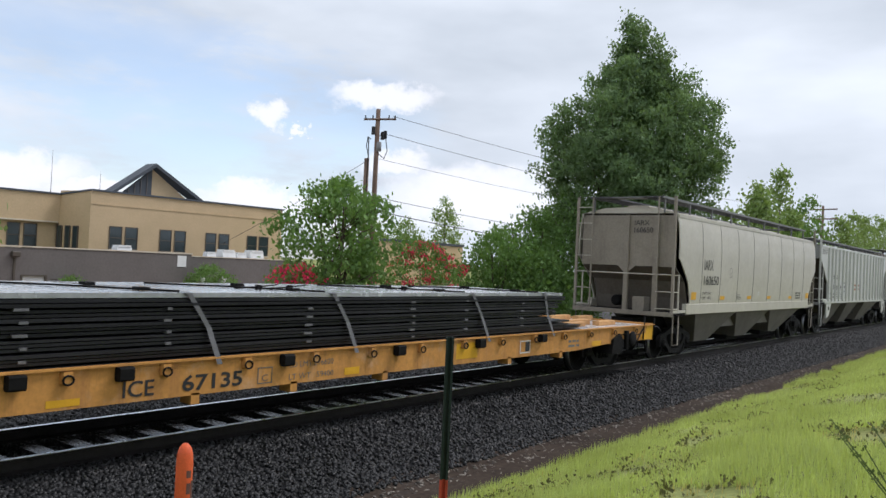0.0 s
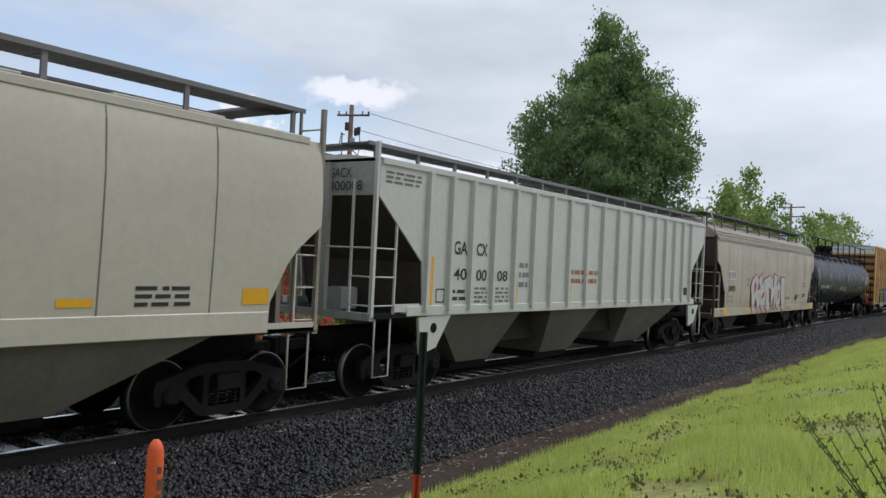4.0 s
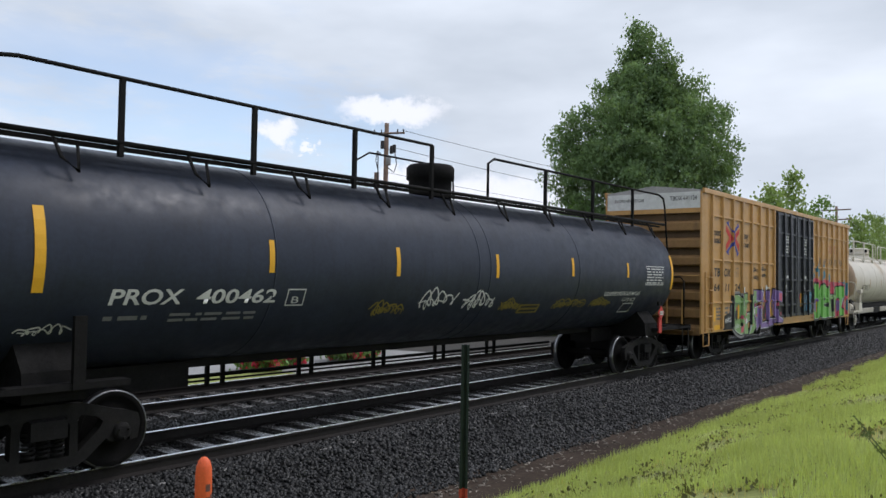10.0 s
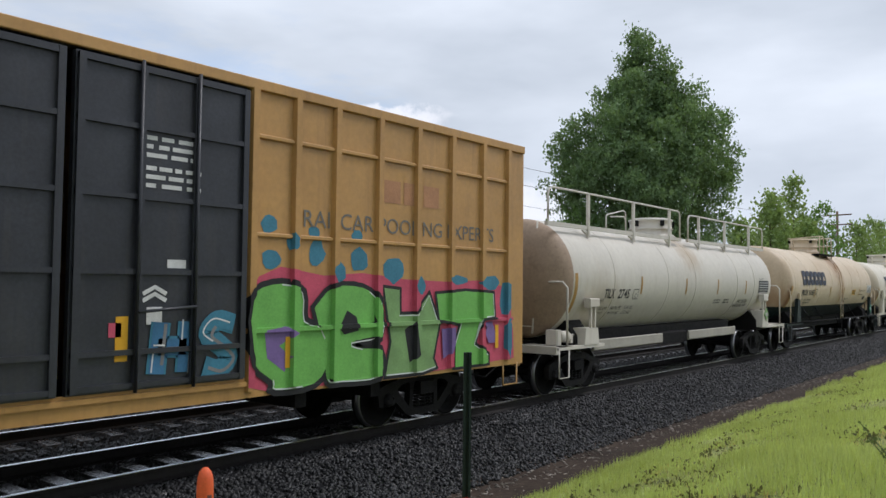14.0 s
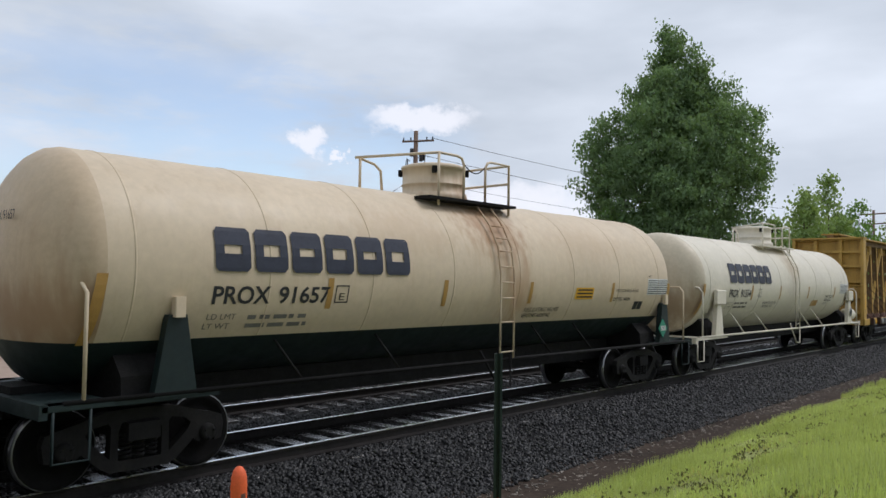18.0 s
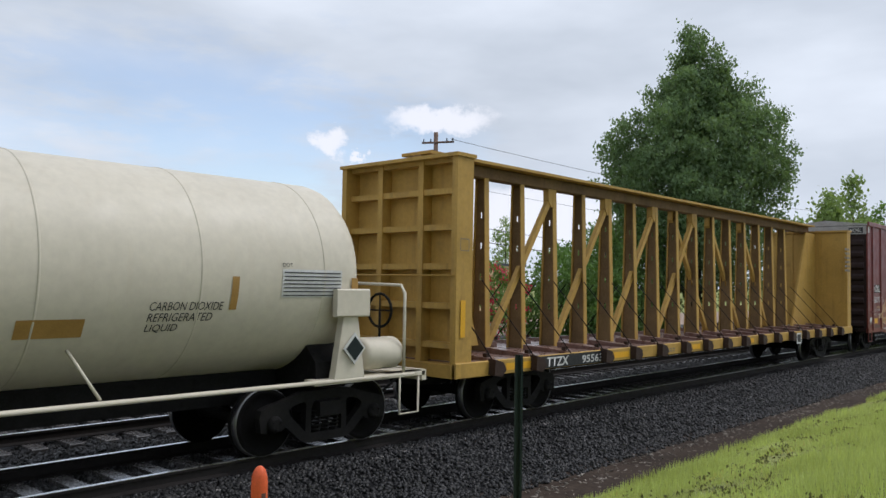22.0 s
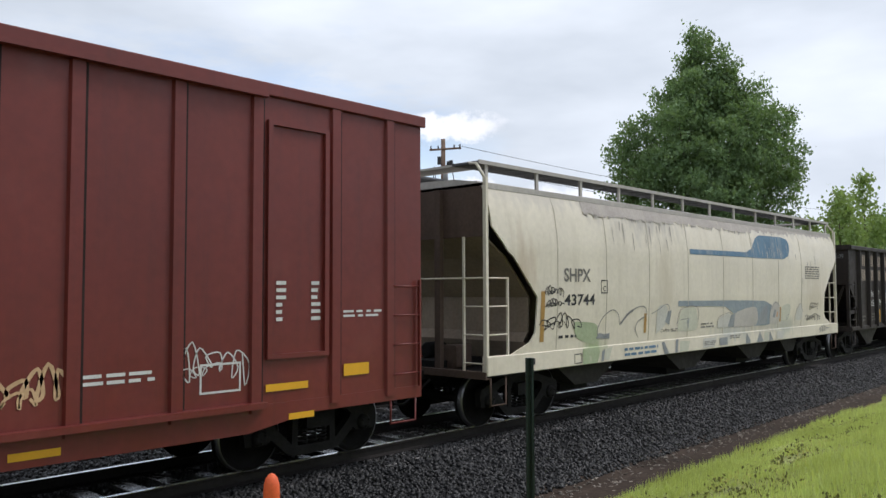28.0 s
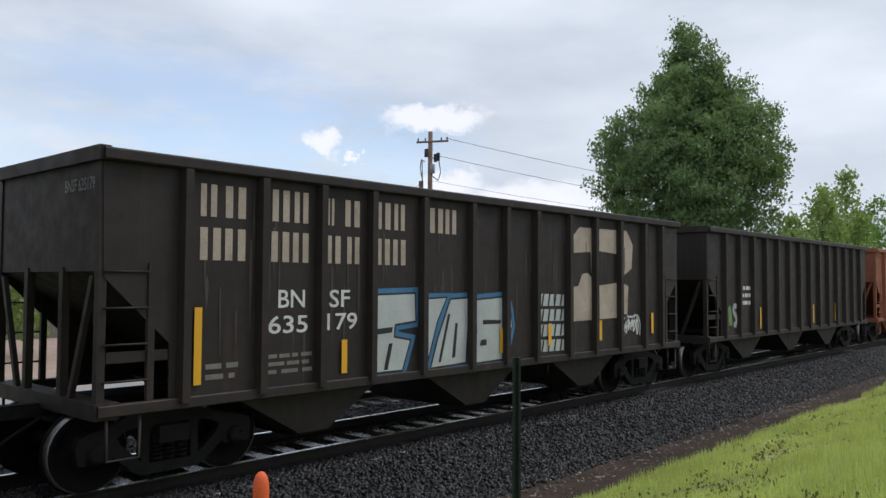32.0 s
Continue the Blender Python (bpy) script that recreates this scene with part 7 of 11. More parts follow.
bars(hopper_b, 4.6, 5.0, 1.9, 2.5, 3, M_SPRAY["grey"], yb, 9)
bars(hopper_b, 0.2, 1.15, 3.62, 3.85, 3, M_INKFADE, yb, 10)
bars(hopper_b, 6.9, 8.4, 2.0, 2.4, 2, M_SPRAY["tan"], yb, 11)
patch("placard", hopper_b, 14.5, 14.9, 1.72, 1.95, M_INK, yb)
outline_box(hopper_b, 1.72, 1.98, 1.65, 1.9, M_INK, yb, 0.02)
for x in (1.3, 15.15):
    part("bolster_plate", Shape().prism_y([(x - 0.05, 1.45), (x + 0.95, 1.45), (x + 0.5, 0.85), (x + 0.05, 0.75)], -1.5, -1.44), M_GACX, hopper_b)
    part("jacking_eye", Shape().lathe([(-1.51, 0.09), (-1.44, 0.09)], 14, "y", (x + 0.4, 0, 1.2)), M_UNDER, hopper_b)
patch("builder_panel", hopper_b, 0.57, 1.26, 1.5, 1.64, M_GACX, yb, 0.01)
lettering("GACX", hopper_b, 0, 1, 0, 1, M_INK, flat_y(0)).matrix_local = pose(0.085, -0.35, 3.72, 0, 0, -90) @ Matrix.Diagonal((0.5, 1, 0.16, 1))
lettering("400008", hopper_b, 0, 1, 0, 1, M_INK, flat_y(0)).matrix_local = pose(0.085, -0.35, 3.50, 0, 0, -90) @ Matrix.Diagonal((0.75, 1, 0.16, 1))

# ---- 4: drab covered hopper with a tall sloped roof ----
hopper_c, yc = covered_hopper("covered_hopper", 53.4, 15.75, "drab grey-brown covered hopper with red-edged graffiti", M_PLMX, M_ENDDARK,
    ((1.1, 1.50), (2.0, 1.53), (3.0, 1.54), (3.8, 1.50)), ((1.25, 1.2), (1.72, 1.16), (2.70, 0.48), (2.86, 0.14), (3.64, 0.10)), 3.64, 4.34, (0.95, 1.24),
    ((2.0, 2.9, 3.7, 5.0, 0.45), (6.6, 7.6, 8.4, 9.4, 0.42), (10.6, 12.0, 12.8, 13.6, 0.45)), (1.45, 3.08, 4.78, 6.5, 8.3, 10.1, 11.9, 13.6), 4.54, 0.70, M_PLMXROOF, (), 10, M_BOARDDARK, 0.16, 2.7)
for zz in (3.70, 3.80, 3.90):
    yy = 1.51 * (1 - 0.14 * (zz - 3.64) / 0.315)
    part("roof_rail", Shape().box(0.2, 15.55, -yy - 0.03, -yy + 0.02, zz - 0.018, zz + 0.018), M_PLMXROOF, hopper_c)
part("repair_panel", Shape().grid([[(13.15, yc(z_) - 0.004, z_), (15.4, yc(z_) - 0.004, z_)] for z_ in (3.52, 3.535)], False).grid([[(13.15, yc(z_) - 0.004, z_), (13.165, yc(z_) - 0.004, z_)] for z_ in (1.5, 2.0, 2.5, 3.0, 3.52)], False), M_SEAMSOFT, hopper_c, "weld line round a repaired panel")
lettering("CAUTION", hopper_c, 9.95, 10.75, 1.46, 1.58, M_INK, yc)
bars(hopper_c, 12.05, 12.75, 1.50, 1.68, 2, M_INKFADE, yc, 15)
bars(hopper_c, 13.1, 13.5, 1.5, 1.58, 1, M_INKFADE, yc, 16)
bars(hopper_c, 10.0, 10.9, 1.0, 1.15, 3, M_INKFADE, flat_y(-1.526), 17)
bars(hopper_c, 11.9, 13.9, 1.02, 1.06, 1, M_INKFADE, flat_y(-1.526), 18)
patch("white_panel", hopper_c, 1.43, 2.36, 2.25, 2.56, M_CHALK, yc)
lettering("PLMX", hopper_c, 1.48, 2.31, 2.29, 2.53, M_INK, yc, 0.0, 0, 0.012)
patch("white_panel", hopper_c, 1.29, 1.48, 1.80, 2.07, M_CHALK, yc)
lettering("1", hopper_c, 1.365, 1.42, 1.83, 2.05, M_INK, yc, 0.0, 0, 0.012)
lettering("29018", hopper_c, 1.5, 2.29, 1.82, 2.04, M_INK, yc, 0.03)
lettering("LD LMT 224000", hopper_c, 1.34, 2.11, 1.60, 1.67, M_INKFADE, yc)
lettering("LT WT    62000", hopper_c, 1.32, 2.09, 1.45, 1.52, M_INKFADE, yc)
patch("green_tag", hopper_c, 1.33, 1.47, 1.69, 1.78, M_SPRAY["lime"], yc)
outline_box(hopper_c, 3.86, 4.1, 2.02, 2.28, M_INK, yc, 0.018, "C")
for a, b, c, d in ((1.0, 1.45, 1.0, 1.21), (3.87, 4.37, 1.1, 1.2), (11.0, 11.4, 1.08, 1.18), (15.0, 15.5, 1.0, 1.2)):
    patch("reflector", hopper_c, a, b, c, d, M_REFLECT, flat_y(-1.525))
outline_box(hopper_c, 0.62, 0.92, 1.0, 1.18, M_INK, flat_y(-1.525), 0.02)
flat_c = lambda x, z: -1.545 if z > 1.26 else -1.532
CUT_C = ((), (1.25, 1.262))
for k, (outline, holes) in enumerate((
        (((4.31, 1.99), (4.53, 2.29), (4.99, 2.47), (5.36, 2.29), (5.33, 2.05), (5.15, 1.86), (5.67, 1.94), (5.65, 1.32), (5.47, 0.96), (5.22, 1.26), (5.05, 1.61), (4.82, 1.29), (4.67, 0.98), (4.49, 1.31), (4.42, 1.7)), ([(4.72, 1.85), (4.78, 2.15), (4.95, 2.2), (5.08, 2.05), (4.98, 1.85), (4.8, 1.72)],)),
        (((5.41, 2.29), (5.87, 2.55), (5.93, 2.25), (5.72, 1.95), (6.12, 2.28), (6.19, 1.89), (6.63, 1.93), (6.43, 1.32), (6.17, 0.99), (5.72, 1.27), (5.7, 1.7), (5.6, 2.0)), ([(5.85, 1.6), (6.02, 1.75), (6.42, 1.82), (6.2, 1.62), (5.95, 1.5)],)),
        (((6.2, 2.3), (7.25, 2.48), (7.28, 1.87), (6.9, 2.02), (7.08, 1.38), (7.27, 1.27), (6.97, 0.96), (6.5, 1.17), (6.66, 1.78), (6.25, 1.92)), ()),
        (((7.29, 2.35), (7.61, 2.41), (7.63, 1.97), (7.8, 2.02), (7.81, 2.55), (8.28, 2.45), (8.12, 1.38), (7.95, 1.04), (7.8, 1.29), (7.85, 1.7), (7.62, 1.5), (7.54, 1.05), (7.36, 1.41)), ()),
        (((8.56, 2.27), (8.92, 2.02), (8.83, 1.29), (8.46, 1.09), (8.19, 1.27), (8.19, 1.96)), ([(8.45, 1.85), (8.62, 1.95), (8.66, 1.6), (8.52, 1.42), (8.42, 1.55)],)),
        (((8.9, 2.42), (9.6, 2.4), (9.47, 1.78), (9.66, 1.27), (9.36, 0.99), (9.12, 1.27), (9.02, 1.9)), ()))):
    piece(hopper_c, outline, "silver", flat_c, CUT_C, "silver block graffiti form with red rim", "red", 0.05, None, holes, "red", None, False, None, 1, 0.006 + 0.0011 * k)
part("diamond_placard", Shape().prism_y([(11.9, 1.42), (12.05, 1.55), (11.9, 1.7), (11.75, 1.55)], -1.56, -1.54), M_INK, hopper_c)
for k in range(2):
    patch("notice_panel", hopper_c, 13.3 + 0.3 * k, 13.55 + 0.3 * k, 1.5, 1.76, M_CHALK, yc)
    patch("notice_print", hopper_c, 13.33 + 0.3 * k, 13.52 + 0.3 * k, 1.55, 1.72, M_INK, yc, 0.012)
bars(hopper_c, 13.3, 13.9, 2.0, 2.25, 3, M_INKFADE, yc, 5)
lettering("PLMX", hopper_c, 0, 1, 0, 1, M_INK, flat_y(0)).matrix_local = pose(0.14, -0.15, 3.55, 0, 0, -90) @ Matrix.Diagonal((0.5, 1, 0.15, 1))


# ---- tank cars ----
def tank_car(u, length, t0, t1, r, zc, label, paint, head_mat, belly=None, sill_mat=None):
    car = car_base("tank_car", u, length, label, "tank car")
    yf = round_y(r, zc)
    hd = 0.62
    prof = []
    for i in range(9):
        a = math.pi / 2 * i / 8
        prof.append((t0 + hd - hd * math.cos(a), r * math.sin(a) + 1e-3))
    for i in range(1, 13):
        prof.append((t0 + hd + (t1 - t0 - 2 * hd) * i / 12, r))
    prof += [(t1 - hd + hd * math.sin(math.pi / 2 * i / 8), r * math.cos(math.pi / 2 * i / 8) + 1e-3) for i in range(1, 9)]
    shell = Shape().lathe(prof, 56, "x", (0, 0, zc))
    if belly:
        bmesh.ops.bisect_plane(shell.bm, geom=shell.bm.verts[:] + shell.bm.edges[:] + shell.bm.faces[:], plane_co=(0, 0, zc - r * 0.60), plane_no=(0, 0, 1), dist=1e-4)
    me = shell.mesh("tank_shell", paint)
    me.materials.append(head_mat)
    if belly:
        me.materials.append(belly)
    for f in me.polygons:
        c = f.center
        if c.x < t0 + hd * 0.93:
            f.material_index = 1
        if belly and c.z < zc - r * 0.60:
            f.material_index = 2
    sh = part("tank_shell", me, None, car)
    for x in (0.1, length - 3.6):
        part("stub_sill", Shape().box(x, x + 3.5, -0.3, 0.3, 0.78, 1.12), M_UNDER, car)
    for x in TRUCKS[u]:
        part("saddle", Shape().prism_x([(-1.25, 0.92), (1.25, 0.92), (1.22, 1.25), (0.95, zc - r * 0.66), (-0.95, zc - r * 0.66), (-1.22, 1.25)], x - 0.35, x + 0.35), M_UNDER, car)
    return car, yf, sh


def tank_ring(car, xs, r, zc, paint, cut=None):
    for x in xs:
        s = Shape().lathe([(x - 0.02, r - 0.01), (x - 0.01, r + 0.008), (x + 0.01, r + 0.008), (x + 0.02, r - 0.01)], 56, "x", (0, 0, zc))
        if cut:
            bmesh.ops.bisect_plane(s.bm, geom=s.bm.verts[:] + s.bm.edges[:] + s.bm.faces[:], plane_co=(0, 0, cut), plane_no=(0, 0, 1), dist=1e-4, clear_inner=True)
        part("weld_seam", s, paint, car)


def tank_end_fittings(car, x, turn, mat, z=1.0, rail_z=2.25, rail_mat=None):
    """End platform with its bent handrail, grab irons and steps."""
    m = pose(x, 0, 0, 0, 0, turn)

    def add(name, s, mt):
        o = part(name, s, mt, car)
        o.matrix_local = m
        return o
    add("end_platform", Shape().box(-0.02, 0.75, -1.42, 1.42, z - 0.06, z), mat)
    add("end_sill", Shape().box(-0.05, 0.04, -1.42, 1.42, z - 0.14, z + 0.02), mat)
    for s in (-1, 1):
        y = s * 1.40
        add("handrail", Shape().tube([(0.42, y, z), (0.42, y, rail_z - 0.12), (0.40, y - s * 0.10, rail_z), (0.38, y - s * 1.1, rail_z + 0.02)], 0.024, 8), rail_mat or mat)
        add("side_walk", Shape().box(-0.02, 2.1, min(y, y - s * 0.22), max(y, y - s * 0.22), z - 0.07, z), mat)
        add("sill_step", Shape().tube([(0.1, y, z - 0.05), (0.1, y, 0.42), (0.5, y, 0.42), (0.5, y, z - 0.05)], 0.018, 6), mat)


# 5: long black pressure tank
tank_k, yk, shell_k = tank_car(70.4, 18.75, 0.05, 18.2, 1.38, 2.50, "long black pressure tank car with a top railing", M_BLACKTANK, M_BLACKTANK)
tank_ring(tank_k, (4.2, 8.9, 9.25, 12.6), 1.38, 2.50, M_BLACKTANK)
for x, t in ((0.0, 0), (18.75, 180)):
    tank_end_fittings(tank_k, x, t, M_UNDER, 1.12, 2.45)
walkway = Shape()
for k in range(5):
    walkway.box(0.6, 17.75, -0.95 + 0.1 * k, -0.89 + 0.1 * k, 3.78 + 0.02 * k, 3.82 + 0.02 * k)
part("top_walkway", walkway, M_UNDER, tank_k, "black slatted walkway")
part("walkway_beam", Shape().tube([(0.35, -1.02, 3.86), (17.85, -1.02, 3.86)], 0.035, 8), M_UNDER, tank_k)
rail = [(0.45, -1.02, 3.86), (0.45, -1.02, 4.40), (0.62, -1.02, 4.60), (0.9, -1.02, 4.64), (7.9, -1.02, 4.64)]
part("top_railing", Shape().tube(rail, 0.026, 8), M_UNDER, tank_k)
part("top_railing", Shape().tube([(9.6, -1.02, 3.86), (9.6, -1.02, 4.53), (9.8, -1.02, 4.64), (17.5, -1.02, 4.64), (17.80, -1.02, 4.56), (17.9, -1.02, 4.3), (18.08, -1.02, 3.2), (18.1, -1.05, 2.4)], 0.026, 8), M_UNDER, tank_k)
for x in (2.1, 4.05, 6.0, 7.9, 11.7, 13.8, 15.9):
    part("railing_post", Shape().box(x - 0.03, x + 0.03, -1.05, -0.99, 3.70, 4.64), M_UNDER, tank_k)
for i in range(10):
    x = 1.3 + i * 1.72
    part("walkway_bracket", Shape().tube([(x, -1.0, 3.85), (x + 0.05, -1.12, 3.6), (x + 0.25, -1.13, 3.46), (x + 0.3, -0.98, 3.78)], 0.022, 6), M_UNDER, tank_k)
part("valve_housing", Shape().lathe([(3.85, 0.40), (4.0, 0.42), (4.2, 0.42), (4.22, 0.47), (4.44, 0.47), (4.50, 0.42)], 24, "z", (9.1, 0, 0)), M_UNDER, tank_k, "black round valve housing")
part("inner_railing", Shape().tube([(7.5, 0.5, 3.8), (7.55, 0.5, 4.45), (7.9, 0.5, 4.64), (10.2, 0.5, 4.64), (10.45, 0.5, 4.45), (10.5, 0.5, 3.8)], 0.02, 6), M_UNDER, tank_k)
part("brake_pipe", Shape().tube([(2.6, 1.2, 0.68), (15.6, 1.2, 0.66)], 0.035, 6).tube([(2.6, 1.2, 0.60), (15.6, 1.2, 0.58)], 0.018, 6), M_UNDER, tank_k, "dark brake pipe slung under the belly")
for k in range(12):
    x = 3.0 + 1.95 * (k // 2) + 0.3 * (k % 2)
    part("pipe_hanger", Shape().box(x - 0.03, x + 0.03, 1.16, 1.22, 0.52, 1.75), M_UNDER, tank_k)
part("belly_skid", Shape().box(2.6, 15.6, -0.2, 0.2, 1.02, 1.16), M_UNDER, tank_k)
lettering("PROX", tank_k, 1.86, 2.8, 1.95, 2.14, M_CHALK, yk, 0.02, 0.15)
lettering("400462", tank_k, 3.0, 4.26, 1.95, 2.14, M_CHALK, yk, 0.02, 0.15)
outline_box(tank_k, 4.46, 4.79, 1.9, 2.14, M_CHALK, yk, 0.018, "B")
for a, c, d in ((4.08, 2.36, 2.8), (6.64, 2.34, 2.8), (9.42, 2.34, 2.78), (12.25, 2.4, 2.79), (14.9, 2.4, 2.75)):
    patch("reflector", tank_k, a, a + 0.09, c, d, M_REFLECT, yk)
patch("reflector", tank_k, 0.98, 1.10, 2.1, 3.03, M_REFLECT, yk, 0.01)
patch("reflector", tank_k, 17.52, 17.64, 2.1, 3.0, M_REFLECT, yk, 0.01)
scrawl(tank_k, 7.4, 8.35, 1.72, 2.14, M_CHALK, yk, 3, 0.034, 3)
scrawl(tank_k, 8.6, 9.55, 1.68, 2.12, M_CHALK, yk, 31, 0.034, 4)
scrawl(tank_k, 0.95, 1.5, 1.6, 1.75, M_CHALK, yk, 4, 0.02, 3)
for k, (xa, xb) in enumerate(((6.24, 6.96), (9.8, 10.46), (11.81, 13.14), (13.41, 14.3))):
    scrawl(tank_k, xa, xb, 1.66, 1.95, M_SPRAY["olive"], yk, 5 + k, 0.028, 3 + k % 2)
    scrawl(tank_k, xa + 0.1, xb, 1.70, 1.88, M_SPRAY["olive"], yk, 15 + k, 0.02, 4)
patch("notice_sign", tank_k, 10.5, 11.25, 1.64, 1.82, M_SPRAY["olive"], yk, 0.008, "dirty yellow notice plate")
for k in range(2):
    patch("notice_print", tank_k, 10.56, 11.18, 1.67 + 0.08 * k, 1.71 + 0.08 * k, M_INK, yk, 0.013)
outline_box(tank_k, 15.97, 17.06, 2.22, 2.70, M_CHALK, yk, 0.02)
for k in range(6):
    bars(tank_k, 16.02, 17.0, 2.25 + 0.07 * k, 2.31 + 0.07 * k, 1, M_CHALK, yk, 20 + k)
lettering("LIQUEFIED PETROLEUM GAS", tank_k, 13.9, 15.77, 1.95, 2.06, M_CHALK, yk, 0.01)
lettering("NOT ODORIZED", tank_k, 14.95, 15.63, 1.82, 1.91, M_CHALK, yk, 0.0)
outline_box(tank_k, 15.1, 15.66, 1.55, 1.78, M_CHALK, yk, 0.02)
bars(tank_k, 1.85, 2.4, 1.75, 1.85, 1, M_SPRAY["grey"], yk, 1)
bars(tank_k, 2.7, 4.0, 1.72, 1.86, 2, M_SPRAY["grey"], yk, 2)
part("diamond_placard", Shape().prism_y([(16.76, 1.33), (16.94, 1.51), (16.76, 1.69), (16.58, 1.51)], -1.44, -1.42), M_LOGORED, tank_k, "red diamond hazard placard")
patch("placard_panel", tank_k, 16.65, 16.87, 1.46, 1.56, M_CHALK, flat_y(-1.445))
lettering("1075", tank_k, 16.67, 16.85, 1.48, 1.54, M_INK, flat_y(-1.45))
part("placard_bracket", Shape().box(16.68, 16.84, -1.42, -1.38, 1.0, 1.4), M_LOGORED, tank_k, "faded red lower bracket")
part("placard_bracket", Shape().box(16.66, 16.86, -1.42, -1.36, 1.70, 1.80).box(1.42, 1.56, -1.42, -1.36, 1.05, 1.85), M_UNDER, tank_k)
part("brake_wheel", Shape().tube([(0.2 + 0.0 * i, -0.75 + 0.28 * math.cos(i * math.pi / 8), 2.3 + 0.28 * math.sin(i * math.pi / 8)) for i in range(17)], 0.02, 6), M_UNDER, tank_k)
lettering("PROX 400462", tank_k, 0, 1, 0, 1, M_CHALK, flat_y(0)).matrix_local = pose(0.06, 0.1, 3.0, 0, 0, -90) @ Matrix.Diagonal((0.75, 1, 0.10, 1))

# 7: white tank with a two-part top railing
tank_w, yw, shell_w = tank_car(109.1, 16.0, 0.38, 15.35, 1.34, 2.50, "white tank car with top railing and rusty end", M_TILX, M_TANKEND)
tank_ring(tank_w, (2.94, 6.02, 7.92, 11.38, 13.02), 1.34, 2.50, M_TILX)
for x, t in ((0.2, 0), (16.0, 180)):
    tank_end_fittings(tank_w, x, t, M_TILX, 1.06, 2.42)
for a, b, zr, posts_ in ((0.5, 7.75, 4.48, (2.3, 4.67, 6.92)), (8.25, 15.15, 4.43, (9.07, 11.24, 13.57))):
    part("walkway_beam", Shape().box(a, b, -0.98, -0.90, 3.64, 3.73), M_TILX, tank_w)
    part("top_railing", Shape().tube([(a + 0.06, -0.95, 3.7), (a + 0.06, -0.95, zr - 0.14), (a + 0.12, -0.95, zr - 0.04), (a + 0.25, -0.95, zr), (b - 0.2, -0.95, zr), (b - 0.08, -0.95, zr - 0.05), (b - 0.04, -0.95, zr - 0.15), (b - 0.04, -0.95, 3.7)], 0.024, 8), M_TILX, tank_w)
    for x in posts_:
        part("railing_post", Shape().box(x - 0.04, x + 0.04, -1.0, -0.94, 3.46, zr), M_TILX, tank_w)
    for x in posts_:
        part("beam_bracket", Shape().prism_y([(x - 0.25, 3.62), (x + 0.02, 3.62), (x + 0.02, 3.5)], -0.97, -0.92), M_TILX, tank_w)
part("inner_railing", Shape().tube([(6.24, 0.6, 3.8), (6.24, 0.6, 4.3), (6.3, 0.6, 4.36), (7.3, 0.6, 4.55), (7.45, 0.6, 4.5), (7.5, 0.6, 3.85)], 0.022, 6), M_TILX, tank_w)
part("inner_railing", Shape().tube([(6.3, 0.5, 4.3), (6.95, 0.4, 4.34), (7.05, 0.4, 4.25), (7.08, 0.4, 3.85)], 0.022, 6), M_TILX, tank_w)
part("dome", Shape().lathe([(3.74, 0.72), (3.84, 0.66), (3.85, 0.60), (3.98, 0.60), (3.99, 0.64), (4.02, 0.64), (4.03, 0.60), (4.22, 0.60), (4.23, 0.63), (4.28, 0.63), (4.32, 0.5)], 28, "z", (7.86, 0, 0)), M_TILX, tank_w, "round white manway housing")
for a in (0.5, 1.7, 2.9, 4.1, 5.3):
    part("dome_bolt", Shape().box(-0.035, 0.035, -0.05, 0.05, 4.08, 4.24), M_TRUCK, tank_w).matrix_local = pose(7.86 + 0.63 * math.cos(a), 0.63 * math.sin(a), 0, 0, 0, math.degrees(a))
lettering("TILX", tank_w, 2.48, 3.0, 2.06, 2.28, M_INK, yw, 0.02, 0.06)
lettering("2745", tank_w, 3.18, 3.77, 2.05, 2.28, M_INK, yw, 0.02, 0.06)
outline_box(tank_w, 3.98, 4.26, 2.03, 2.28, M_INK, yw, 0.018, "C")
lettering("LD LMT", tank_w, 2.46, 2.85, 1.80, 1.86, M_INK, yw)
lettering("LT WT", tank_w, 2.44, 2.75, 1.68, 1.74, M_INK, yw)
for k, (w1, w2) in enumerate((("168 300 LBS", "76 350 KGS"), ("94 700 LBS", "42 950 KGS"))):
    lettering(w1, tank_w, 3.02, 3.55, 1.79 - 0.12 * k, 1.87 - 0.12 * k, M_INK, yw, 0.0, 0.15)
    lettering(w2, tank_w, 3.72, 4.2, 1.79 - 0.12 * k, 1.87 - 0.12 * k, M_INK, yw, 0.0, 0.15)
scrawl(tank_w, 2.15, 2.5, 1.9, 2.05, M_INK, yw, 8, 0.018, 2)
for a, c, d in ((4.35, 2.16, 2.59), (7.20, 2.14, 2.58), (9.64, 2.14, 2.58), (12.15, 2.14, 2.57)):
    patch("reflector", tank_w, a, a + 0.09, c, d, M_REFLECT_OLD, yw)
patch("reflector", tank_w, 1.05, 1.18, 1.75, 2.62, M_REFLECT_OLD, yw, 0.01)
patch("notice_panel", tank_w, 13.47, 14.5, 2.16, 2.58, M_INK, yw)
for k in range(5):
    patch("notice_print", tank_w, 13.52, 14.45, 2.20 + 0.08 * k, 2.18 + 0.08 * k, M_CHALK, yw, 0.012)
bars(tank_w, 9.6, 10.1, 1.85, 2.0, 2, M_INK, yw, 3)
bars(tank_w, 10.4, 10.9, 1.85, 2.0, 2, M_INK, yw, 4)
lettering("CARBON DIOXIDE", tank_w, 11.63, 12.57, 1.85, 1.96, M_INK, yw, 0.0, 0.25)
